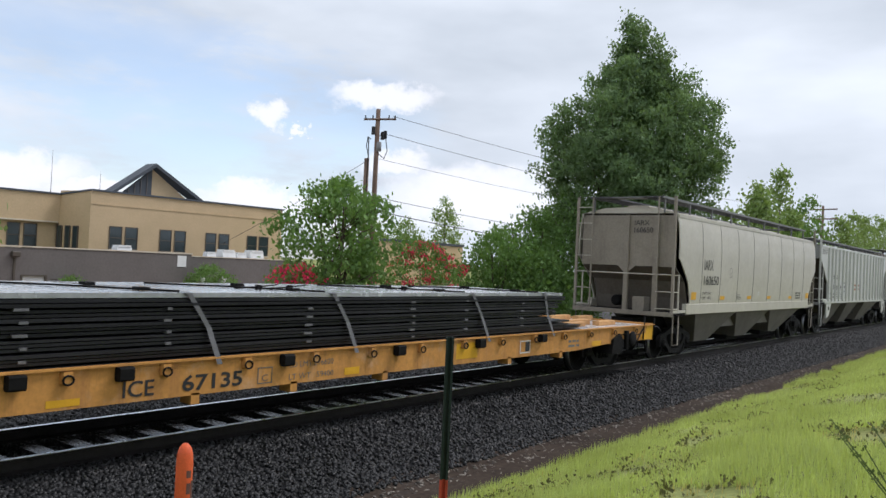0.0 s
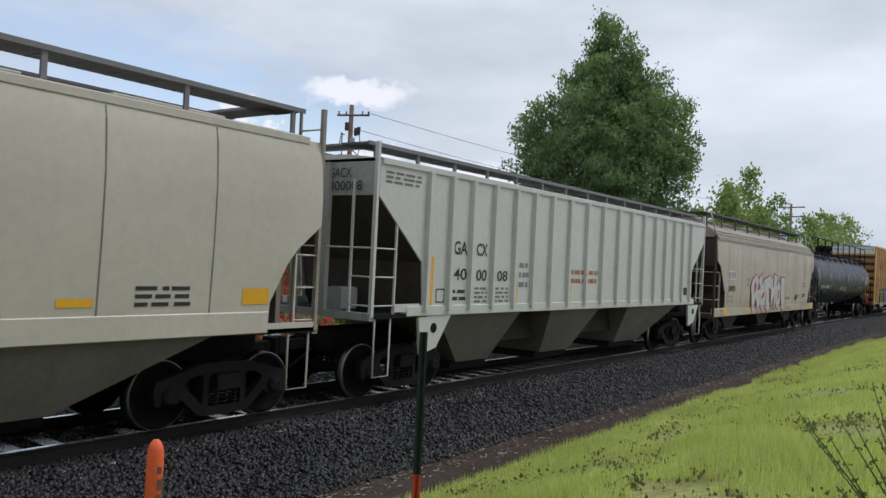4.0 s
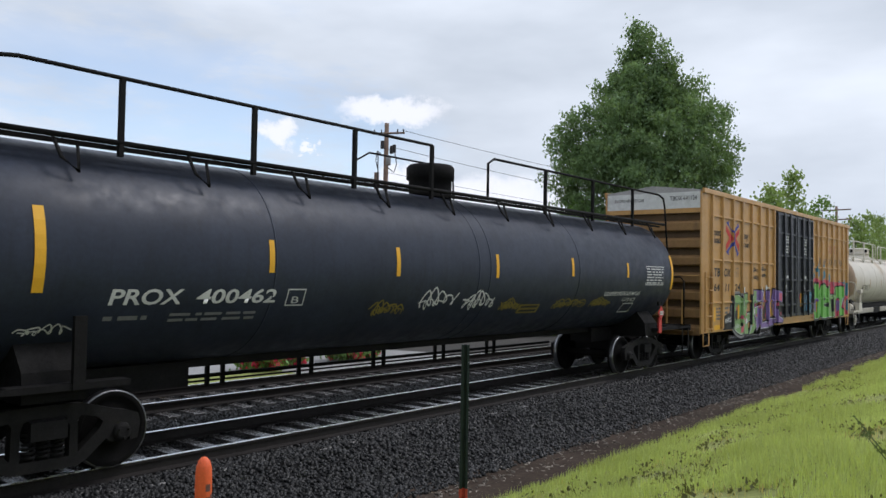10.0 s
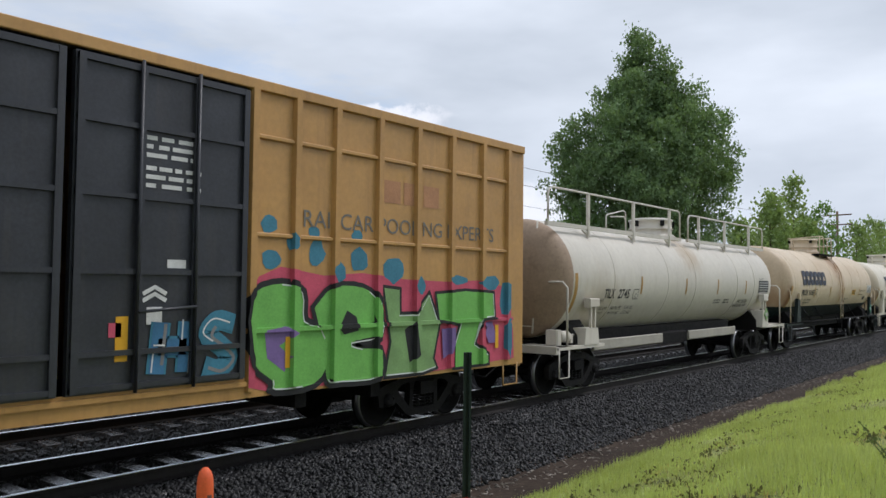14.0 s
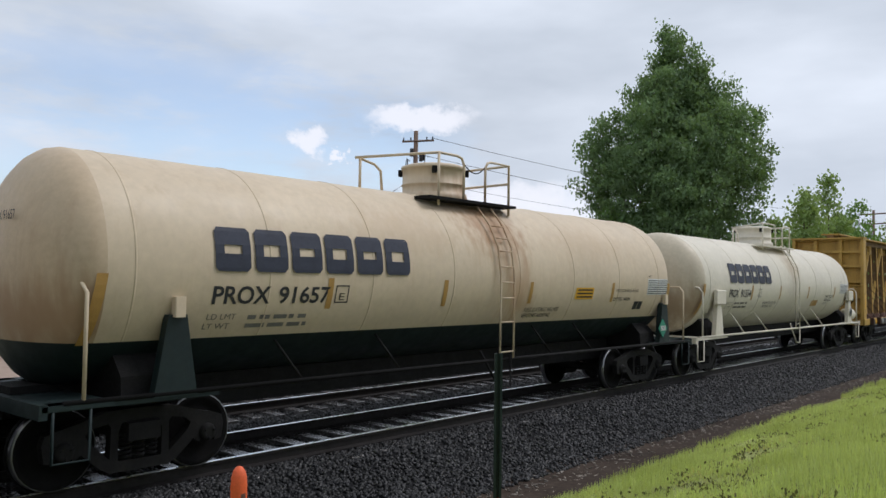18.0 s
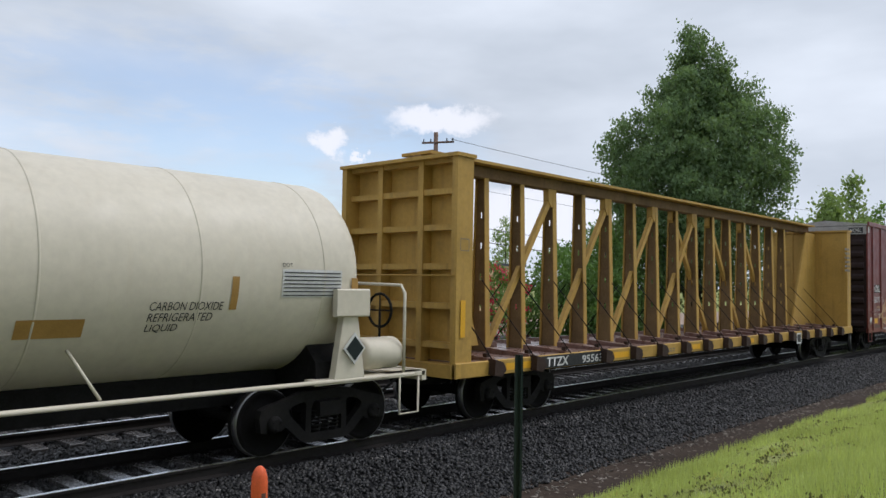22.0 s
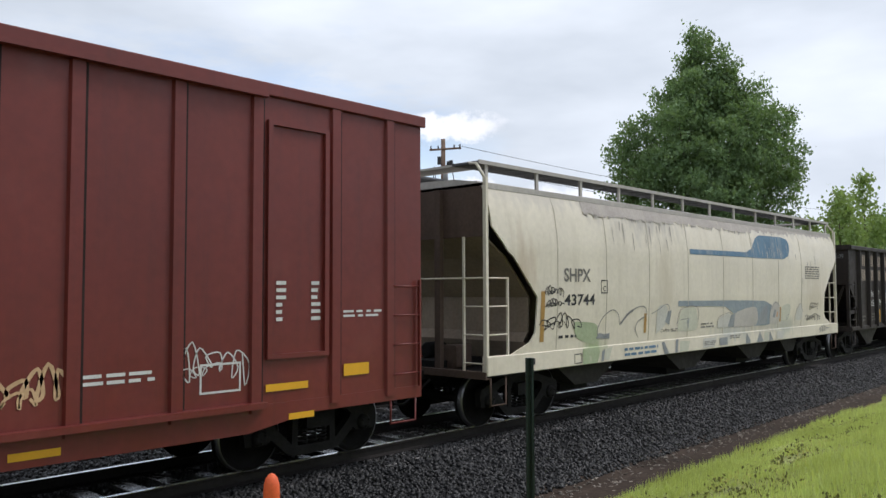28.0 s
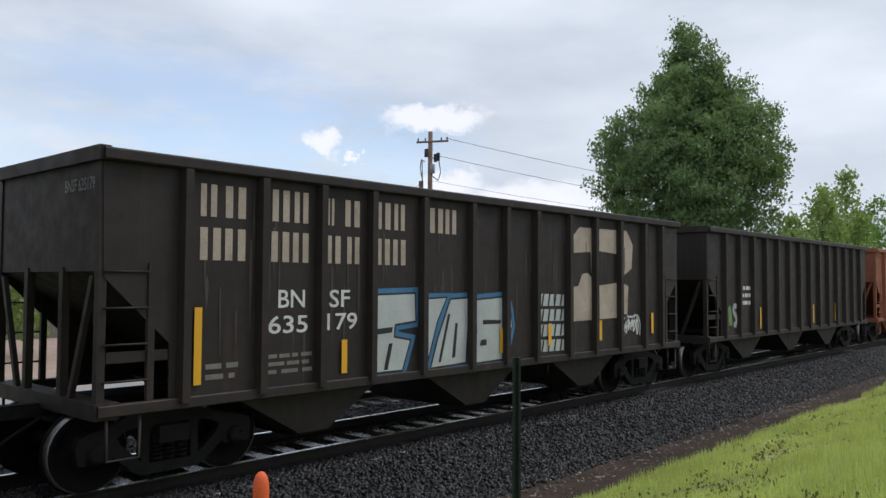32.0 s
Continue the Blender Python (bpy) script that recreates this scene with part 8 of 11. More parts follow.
lettering("REFRIGERATED LIQUID", tank_w, 11.46, 12.67, 1.71, 1.82, M_INK, yw, 0.0, 0.25)
for a, b in ((2.2, 6.0), (7.8, 11.6)):
    part("belly_jacket", Shape().prism_x([(-1.14, 0.86), (-1.18, 0.89), (-1.18, 1.10), (-1.15, 1.12), (-1.12, 1.10), (-1.12, 0.86)], a, b), M_SKIRT, tank_w, "dirty white skirt along the belly, greyed for the tank's shade")
# Added dark box in place of the deep shade between tank and skirt.
part("belly_pan", Shape().box(2.2, 11.6, -0.95, 0.95, 0.98, 1.32), M_UNDER, tank_w, "dark fill standing in for the shade under the belly")
part("belly_jacket", Shape().prism_x([(-1.12, 0.82), (-1.12, 1.10), (-1.0, 1.14), (-1.0, 0.82)], 6.0, 7.8), M_UNDER, tank_w, "dark middle skirt")
part("control_box", Shape().box(1.53, 1.95, -1.46, -1.3, 1.87, 2.07, 0.02).box(1.62, 1.67, -1.42, -1.36, 1.4, 1.9).box(1.8, 1.85, -1.42, -1.36, 1.4, 1.9), M_TILX, tank_w)
part("bolster_cover", Shape().prism_y([(1.35, 1.06), (2.0, 1.06), (1.95, 1.42), (1.4, 1.42)], -1.42, -1.0), M_TILX, tank_w)
part("control_box", Shape().box(13.60, 14.05, -1.47, -1.3, 1.90, 2.12, 0.02).box(13.66, 13.72, -1.42, -1.36, 1.5, 1.92).box(13.93, 13.99, -1.42, -1.36, 1.5, 1.92), M_TILX, tank_w)
part("bolster_cover", Shape().prism_y([(13.52, 1.02), (14.16, 1.02), (14.08, 1.58), (13.62, 1.58)], -1.43, -1.0), M_TILX, tank_w)
part("diamond_placard", Shape().prism_y([(13.89, 1.23), (14.10, 1.445), (13.89, 1.66), (13.68, 1.445)], -1.462, -1.44), M_SPRAY["green"], tank_w, "green diamond hazard placard")
patch("placard_panel", tank_w, 13.77, 14.01, 1.39, 1.50, M_CHALK, flat_y(-1.462))
lettering("2187", tank_w, 13.79, 13.99, 1.405, 1.485, M_INK, flat_y(-1.468))
lettering("DOT-105A500W", tank_w, 13.48, 14.0, 2.60, 2.66, M_INK, yw)
part("valve_gear", Shape().box(0.55, 0.75, -1.2, -0.9, 1.08, 1.4, 0.03).lathe([(0.75, 0.12), (1.1, 0.12)], 12, "x", (0, -1.1, 1.25)).box(1.12, 1.25, -1.2, -1.0, 1.1, 1.3), M_TILX, tank_w)
ladder(tank_w, (0.60, -0.55, 1.3), (0.78, -0.55, 3.75), (0, 0.42, 0), 8, M_TILX)
part("brake_wheel", Shape().tube([(0.15, 0.2 + 0.26 * math.cos(i * math.pi / 8), 2.15 + 0.26 * math.sin(i * math.pi / 8)) for i in range(17)], 0.02, 6), M_UNDER, tank_w)


def slab(parent, x0, x1, z0, z1, bar, slit, mat, yf, label, lift=0.018):
    """A plain upright painted slab with chamfered corners and a level slit across its middle."""
    s = Shape()
    zm, c = (z0 + z1) / 2, 0.05
    for za, zb, ea, eb in ((z0, z0 + c, c, 0), (z0 + c, zm - slit / 2, 0, 0), (zm + slit / 2, z1 - c, 0, 0), (z1 - c, z1, 0, c)):
        s.grid([[(x0 + ea, yf(za) - lift, za), (x1 - ea, yf(za) - lift, za)], [(x0 + eb, yf(zb) - lift, zb), (x1 - eb, yf(zb) - lift, zb)]], False)
    for xa, xb in ((x0, x0 + bar), (x1 - bar, x1)):
        s.grid([[(xa, yf(zm - slit / 2) - lift, zm - slit / 2), (xb, yf(zm - slit / 2) - lift, zm - slit / 2)], [(xa, yf(zm + slit / 2) - lift, zm + slit / 2), (xb, yf(zm + slit / 2) - lift, zm + slit / 2)]], False)
    return part("emblem_block", s, mat, parent, label)


def domed_tank(u, t0, t1, length, paint, belly, number, name_x, label, dome_x, ladder_x, rust, r, zc, rails):
    car, yf, sh = tank_car(u, length, t0, t1, r, zc, label, paint, M_HEADCREAM if belly else M_HEADIVORY, belly)
    mat = paint if not belly else M_UNDER
    tank_ring(car, [t0 + 0.95 + (t1 - t0 - 2) * k / 7 for k in range(8)], r, zc, paint, zc - r * 0.60 if belly else None)
    for x, t in ((0.0, 0), (length, 180)):
        tank_end_fittings(car, x, t, paint if not belly else M_GREENBELLY, 1.03, 2.33, paint)
    part("centre_sill", Shape().box(2.0, length - 2.0, -0.36, 0.36, 0.66, 1.10), M_UNDER, car)
    zt = zc + r
    part("dome", Shape().lathe([(zt - 0.1, 0.66), (zt + 0.06, 0.62), (zt + 0.07, 0.58), (zt + 0.2, 0.58), (zt + 0.21, 0.60), (zt + 0.23, 0.60), (zt + 0.24, 0.58), (zt + 0.50, 0.58), (zt + 0.51, 0.61), (zt + 0.56, 0.61), (zt + 0.60, 0.5)], 28, "z", (dome_x, 0, 0)), paint, car, "round manway dome on top")
    for a in (0.6, 2.2, 3.9, 5.4):
        part("dome_bolt", Shape().box(-0.04, 0.04, -0.05, 0.05, zt + 0.40, zt + 0.52), M_TRUCK, car).matrix_local = pose(dome_x + 0.62 * math.cos(a), 0.62 * math.sin(a), 0, 0, 0, math.degrees(a))
    lc, np_, bd, r2, r3, rise = rails
    part("top_platform", Shape().box(np_ - 0.35, r3 + 0.08, -1.02, -0.66, zt - 0.16, zt - 0.11), M_UNDER if rust else paint, car)
    part("top_platform", Shape().box(dome_x - 1.0, dome_x + 1.4, 0.62, 0.95, zt - 0.16, zt - 0.11), M_UNDER if rust else paint, car)
    zr = zt + rise
    for pts in (((lc, 0.0, zr - 0.15), (np_, -0.9, zr), (bd - 0.2, -0.9, zr), (bd - 0.06, -0.9, zr - 0.03), (bd, -0.9, zr - 0.14), (bd, -0.9, zt - 0.14)), ((np_, -0.9, zr), (np_, -0.9, zt - 0.25)),
                ((lc + 0.12, 0.0, zr - 0.15), (lc + 0.12, 0.0, zt - 0.02)), ((lc + 0.1, 0.0, zr - 0.15), (lc + 0.5, 0.05, zr - 0.2), (lc + 0.66, 0.05, zr - 0.3), (lc + 0.7, 0.05, zt - 0.02)),
                ((r2, -0.9, zt - 0.14), (r2, -0.9, zr - 0.12), (r2 + 0.06, -0.9, zr - 0.03), (r2 + 0.16, -0.9, zr), (r3, -0.9, zr), (r3, -0.9, zt - 0.3)), ((r3, -0.9, zr), (r3 + 0.1, 0.7, zr), (dome_x + 0.2, 0.7, zr)), ((r3 - 0.02, -0.9, zr - 0.35), (r3 + 0.08, 0.7, zr - 0.35), (dome_x + 0.6, 0.7, zr - 0.35))):
        part("top_railing", Shape().tube(pts, 0.024, 8), paint, car)
    part("safety_chain", Shape().tube([(bd + (r2 - bd) * k / 8, -0.9, zr - 0.12 - 0.14 * math.sin(math.pi * k / 8)) for k in range(9)], 0.011, 5), M_UNDER, car)
    # ladder that bends over the tank's side
    pts = [(-r - 0.06, 1.05), (-r - 0.07, 2.0), (-r - 0.07, 2.5), (-r, 3.0), (-r + 0.2, 3.4), (-0.95, 3.75)]
    s = Shape()
    for dx in (-0.2, 0.2):
        s.tube([(ladder_x + dx, y, z) for y, z in pts], 0.02, 6)
    lad = part("side_ladder", s, paint, car, "curved side ladder")
    for k in range(8):
        f = 0.12 + 0.88 * k / 8 * (len(pts) - 1)
        i = min(int(f), len(pts) - 2)
        y, z = [pts[i][q] + (pts[i + 1][q] - pts[i][q]) * (f - i) for q in (0, 1)]
        part("rung", Shape().tube([(ladder_x - 0.2, y, z), (ladder_x + 0.2, y, z)], 0.014, 6), paint, lad)
    part("ladder_foot", Shape().tube([(ladder_x - 0.6, -1.38, 1.2), (ladder_x - 0.15, -1.44, 0.55), (ladder_x + 0.2, -1.44, 0.55), (ladder_x + 0.2, -1.44, 1.1)], 0.02, 6), paint if not belly else M_UNDER, car)
    part("side_pipe", Shape().tube([(0.2, -1.40, 1.04), (length - 0.2, -1.40, 1.0)], 0.03, 8), paint if not belly else M_UNDER, car)
    for x in (3.4, 5.3, 9.5, 11.0):
        part("pipe_brace", Shape().tube([(x - 0.25, -1.08, 1.58), (x, -1.38, 1.05)], 0.018, 6), paint if not belly else M_TRUCK, car)
    for x in (1.5, length - 1.5):
        part("bolster_cover", Shape().prism_y([(x - 0.28, 1.0), (x + 0.28, 1.0), (x + 0.12, 1.95), (x - 0.12, 1.95)], -1.42, -1.3), paint if not belly else M_GREENBELLY, car)
        part("data_box", Shape().box(x - 0.30, x + 0.30, -1.48, -1.38, 1.88, 2.27, 0.02) if not belly else Shape().box(x - 0.07, x + 0.07, -1.48, -1.38, 1.92, 2.16, 0.01), paint, car)
    # the owner's mark as six heavy plain slabs, each with one slit
    a0, a1 = name_x
    w = (a1 - a0) / 6
    for k in range(6):
        slab(car, a0 + k * w + 0.02, a0 + (k + 1) * w - 0.05, 2.47, 3.02, 0.13, 0.15 if k % 2 else 0.11, M_NAVY, yf, "heavy dark slab of the owner's mark")
    lettering("PROX", car, a0 + 0.02, a0 + 0.72 if not belly else a0 + 0.88, 2.06, 2.29, M_INK, yf, 0.02)
    lettering(number, car, a0 + 0.88 if not belly else a0 + 1.02, a0 + 1.66 if not belly else a0 + 1.9, 2.06, 2.29, M_INK, yf, 0.02)
    outline_box(car, a0 + 2.0 + (0.3 if not belly else 0), a0 + 2.25 + (0.3 if not belly else 0), 2.06, 2.31, M_INK, yf, 0.018, "E" if belly else "C")
    lettering("LD LMT", car, a0, a0 + 0.42, 1.87, 1.94, M_INKFADE, yf)
    lettering("LT WT", car, a0 - 0.02, a0 + 0.36, 1.75, 1.82, M_INKFADE, yf)
    bars(car, a0 + 0.6, a0 + 1.6, 1.73, 1.95, 2, M_INKFADE, yf, 3)
    for x, c, d in ((3.80 if belly else 4.07, 1.98, 2.41), (6.27 if belly else 6.55, 1.98, 2.41), (8.72 if belly else 9.45, 2.0, 2.4), (11.8 if belly else 12.6, 2.0, 2.41)):
        patch("reflector", car, x, x + 0.1, c, d, M_REFLECT_OLD, yf)
    patch("reflector", car, t0 + 0.42, t0 + 0.55, 1.62, 2.42, M_REFLECT_OLD, yf, 0.012, "", 0.1)
    patch("reflector", car, t1 - 0.5, t1 - 0.38, 1.62, 2.42, M_REFLECT_OLD, yf, 0.012, "", -0.1)
    rx = 8.7 if belly else 5.24
    lettering("REGULATING VALVES", car, rx, rx + 1.15, 1.84, 1.92, M_INK, yf, 0.0, 0.2)
    lettering("VENTING NORMAL", car, rx - 0.02, rx + 0.95, 1.73, 1.81, M_INK, yf, 0.0, 0.2)
    # data table on the shell
    tx = t1 - 1.57 if belly else t1 - 1.75
    patch("notice_panel", car, tx, tx + 1.0, 2.15, 2.52, M_CHALK, yf)
    for k in range(7):
        patch("notice_print", car, tx + 0.02, tx + 0.98, 2.17 + 0.05 * k, 2.185 + 0.05 * k, M_INK, yf, 0.012)
    lettering("DOT", car, tx, tx + 0.16, 2.55, 2.6, M_INK, yf)
    return car, yf


# 8: cream tank with a dark belly; 9: ivory tank
tank_c, yt = domed_tank(125.6, 0.0, 15.02, 15.85, M_CREAMTANK, M_GREENBELLY, "91657", (1.95, 5.48), "cream tank car with dark green belly and top dome", 7.58, 7.9, True, 1.44, 2.505, (5.58, 6.70, 7.38, 8.0, 8.73, 0.66))
patch("notice_sign", tank_c, 10.35, 11.05, 2.07, 2.30, M_REFLECT, yt, 0.008, "yellow emergency sign")
for k in range(3):
    patch("notice_print", tank_c, 10.4, 11.0, 2.10 + 0.07 * k, 2.13 + 0.07 * k, M_INK, yt, 0.013)
lettering("CARBON DIOXIDE REFRIGERATED LIQUID", tank_c, 12.0, 13.0, 2.20, 2.28, M_INK, yt)
lettering("DOTE-14004", tank_c, 11.95, 12.7, 2.02, 2.10, M_INK, yt, 0.01)
for k in range(2):
    patch("notice_panel", tank_c, 12.95 + 0.21 * k, 13.14 + 0.21 * k, 1.82, 2.0, M_INK, yt, 0.008)
part("diamond_placard", Shape().prism_y([(14.2, 1.14), (14.42, 1.36), (14.2, 1.58), (13.98, 1.36)], -1.45, -1.43), material("green_placard", (0.02, 0.22, 0.14), 0.5), tank_c, "green diamond hazard placard")
patch("placard_panel", tank_c, 14.08, 14.32, 1.31, 1.42, M_CHALK, flat_y(-1.452))
lettering("2187", tank_c, 14.1, 14.3, 1.33, 1.40, M_INK, flat_y(-1.456))
tank_i, yi = domed_tank(141.8, 0.05, 15.1, 16.0, M_IVORYTANK, None, "91554", (2.34, 5.74), "ivory tank car with dark block lettering and dome", 8.0, 8.05, False, 1.38, 2.44, (6.05, 6.33, 7.53, 8.2, 8.95, 0.60))
patch("notice_sign", tank_i, 10.15, 10.85, 1.72, 1.92, M_REFLECT_OLD, yi, 0.008)
for k, (w_, x_) in enumerate((("CARBON DIOXIDE", 12.5), ("REFRIGERATED", 12.38), ("LIQUID", 11.95))):
    lettering(w_, tank_i, 11.55, x_, 2.0 - 0.13 * k, 2.1 - 0.13 * k, M_INK, yi, 0.0, 0.15)
part("diamond_placard", Shape().prism_y([(14.55, 1.22), (14.75, 1.44), (14.55, 1.66), (14.35, 1.44)], -1.46, -1.44), M_CHALK, tank_i, "white-rimmed green diamond placard")
part("placard_face", Shape().prism_y([(14.55, 1.27), (14.71, 1.44), (14.55, 1.61), (14.39, 1.44)], -1.466, -1.461), M_GREENBELLY, tank_i)
part("air_reservoir", Shape().lathe([(14.85, 0.05), (14.88, 0.2), (14.95, 0.24), (15.55, 0.24), (15.62, 0.2), (15.65, 0.05)], 18, "x", (0, -1.15, 1.32)), M_IVORYTANK, tank_i, "small ivory air tank")
for car, xx in ((tank_c, 14.6), (tank_i, 15.35)):
    part("brake_wheel", Shape().tube([(xx, -1.1 + 0.25 * math.cos(i * math.pi / 8), 1.95 + 0.25 * math.sin(i * math.pi / 8)) for i in range(17)], 0.022, 6).tube([(xx, -1.35, 1.95), (xx, -0.85, 1.95)], 0.012, 5).tube([(xx, -1.1, 1.7), (xx, -1.1, 2.2)], 0.012, 5).tube([(xx, -1.1, 1.3), (xx, -1.1, 1.95)], 0.02, 5), M_UNDER, car)
for car, num in ((tank_c, "PROX 91657"), (tank_i, "PROX 91554")):
    lettering(num, car, 0, 1, 0, 1, M_INK, flat_y(0)).matrix_local = pose(0.03, 0.25, 3.02, 0, 0, -90) @ Matrix.Diagonal((0.7, 1, 0.11, 1))
M_PALEDUST = material("pale_dust", (0.062, 0.052, 0.046), 0.8, 0, 0.15, 2, 0.1, 0.0)
M_SPRAY["beige"] = M_BEIGELET
M_SPRAY["faint"] = material("faint_grey_spray", (0.44, 0.42, 0.38), 0.55, 0, 0.15, 2, 0.1, 0.0)
M_WINCH = material("rusty_winch", (0.042, 0.024, 0.018), 0.7, 0.2, 0.25, 5, 0.2, 0.3)
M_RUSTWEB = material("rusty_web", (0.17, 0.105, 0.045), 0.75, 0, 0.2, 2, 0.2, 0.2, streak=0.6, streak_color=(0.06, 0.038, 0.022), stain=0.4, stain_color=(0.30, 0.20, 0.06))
M_REDFADE = material("faded_red_paint", (0.40, 0.20, 0.10), 0.65, 0, 0.15, 2, 0.1, 0.0, stain=0.7, stain_color=(0.42, 0.24, 0.075), stain_scale=3)


# Shade between the end corrugations, put into a darker mustard with dirt.
M_BOXRECESS = material("mustard_recess_shade_grime", (0.10, 0.062, 0.032), 0.8, 0, 0.2, 1, 0.12, 0.2, streak=0.5, streak_color=(0.04, 0.028, 0.02))
# ---- 6: mustard box car with black double doors ----
box = car_base("box_car", 89.8, 18.0, "mustard yellow high box car with black doors and graffiti", "box car")
YB = 1.50
yx = flat_y(-YB)
for s in (-1, 1):
    y0, y1 = sorted((s * YB, s * (YB - 0.05)))
    if s > 0:
        part("side_panel", Shape().box(0, 18.0, y0, y1, 0.86, 4.95), M_BOXYELLOW, box)
    else:
        part("side_panel", Shape().box(0, 6.78, y0, y1, 0.86, 4.95), M_BOXYELLOW, box)
        part("side_panel", Shape().box(11.55, 18.0, y0, y1, 0.86, 4.95), M_BOXYELLOW, box)
        part("door_sill", Shape().box(6.78, 11.55, -YB - 0.02, -YB + 0.05, 0.86, 1.12).box(6.78, 11.55, -YB - 0.06, -YB, 1.02, 1.08), M_BOXYELLOW, box)
    part("top_chord", Shape().box(0, 18.0, min(s * YB, s * (YB + 0.06)), max(s * YB, s * (YB + 0.06)), 4.86, 5.0, 0.01), M_BOXYELLOW, box)
part("roof", Shape().prism_x([(-YB, 4.95), (0, 5.12), (YB, 4.95), (YB, 4.90), (-YB, 4.90)], 0, 18.0), M_ROOFGREY, box)
for x in (0.70, 1.55, 2.47, 3.33, 4.23, 5.08, 5.93, 6.62, 11.62, 12.35, 13.1, 14.0, 14.9, 15.8, 16.7, 17.5):
    part("side_post", Shape().prism_z([(x - 0.07, -YB), (x - 0.05, -YB - 0.07), (x + 0.05, -YB - 0.07), (x + 0.07, -YB)], 0.95, 4.88), M_BOXYELLOW, box)
xs = [0.70, 1.55, 2.47, 3.33, 4.23, 5.08, 5.93, 6.62]
for a, b in list(zip(xs, xs[1:])) + list(zip([11.62, 12.35, 13.1, 14.0, 14.9, 15.8, 16.7], [12.35, 13.1, 14.0, 14.9, 15.8, 16.7, 17.5])):
    for zz in (4.26, 2.97, 1.72):
        part("side_rib", Shape().box(a + 0.07, b - 0.07, -YB - 0.045, -YB, zz - 0.03, zz + 0.03, 0.012), M_BOXYELLOW, box)
# doors
for a, b in ((6.84, 9.12), (9.22, 11.5)):
    d = part("plug_door", Shape().box(a, b, -YB - 0.06, -YB + 0.02, 1.12, 4.82), M_BLACKDOOR, box, "black ribbed sliding door")
    for zz in (1.18, 1.55, 2.45, 3.3, 4.1, 4.76):
        part("door_rib", Shape().box(a + 0.02, b - 0.02, -YB - 0.105, -YB - 0.06, zz - 0.03, zz + 0.03), M_BLACKDOOR, d)
    for k in range(4):
        x = a + 0.06 + (b - a - 0.12) * k / 3
        part("door_stile", Shape().box(x - 0.04, x + 0.04, -YB - 0.11, -YB - 0.06, 1.14, 4.8), M_BLACKDOOR, d)
    for x in (a + 0.75, a + 1.5):
        part("lock_rod", Shape().tube([(x, -YB - 0.13, 1.1), (x, -YB - 0.13, 4.85)], 0.022, 6), M_BLACKDOOR, d)
    part("door_handle", Shape().tube([(a + 0.75, -YB - 0.16, 2.0), (a + 1.5, -YB - 0.16, 2.05)], 0.02, 6), M_BLACKDOOR, d)
    yd = flat_y(-YB - 0.062)
    bars(d, a + 0.85, b - 0.8, 3.75, 4.05, 3, M_CHALK, yd, 3)
    bars(d, a + 0.85, b - 0.7, 3.4, 3.7, 3, M_CHALK, yd, 4)
    patch("white_label", d, a + 1.15, a + 1.4, 2.5, 2.6, M_CHALK, yd)
    patch("white_label", d, a + 0.9, a + 1.1, 1.85, 2.05, M_CHALK, yd)
    patch("orange_label", d, a + 0.45, a + 0.6, 1.72, 1.88, M_SPRAY["pink"], yd)
    part("arrow_mark", merge([stroke_shape([(a + 0.85, 2.2), (a + 1.0, 2.28), (a + 1.15, 2.2)], 0.05, yd, 0.006), stroke_shape([(a + 0.85, 2.12), (a + 1.0, 2.2), (a + 1.15, 2.12)], 0.05, yd, 0.006)]), M_CHALK, d)
patch("reflector", box, 9.75, 9.9, 1.45, 1.95, M_REFLECT, flat_y(-YB - 0.062))
graffiti(box, 10.1, 11.4, 1.18, 2.0, 2, ("blue", "teal"), "teal", flat_y(-YB - 0.062), 6, None, 0.1, "blue sprayed patches on the door")
# underframe, ends
part("centre_sill", Shape().box(0.2, 17.8, -0.35, 0.35, 0.72, 0.98), M_UNDER, box)
part("floor_frame", Shape().box(0.05, 17.95, -1.44, 1.44, 0.88, 0.95), M_UNDER, box)
for x in (3.9, 5.4, 12.6, 14.1):
    part("cross_bearer", Shape().box(x - 0.1, x + 0.1, -1.4, 1.4, 0.62, 0.9), M_UNDER, box)
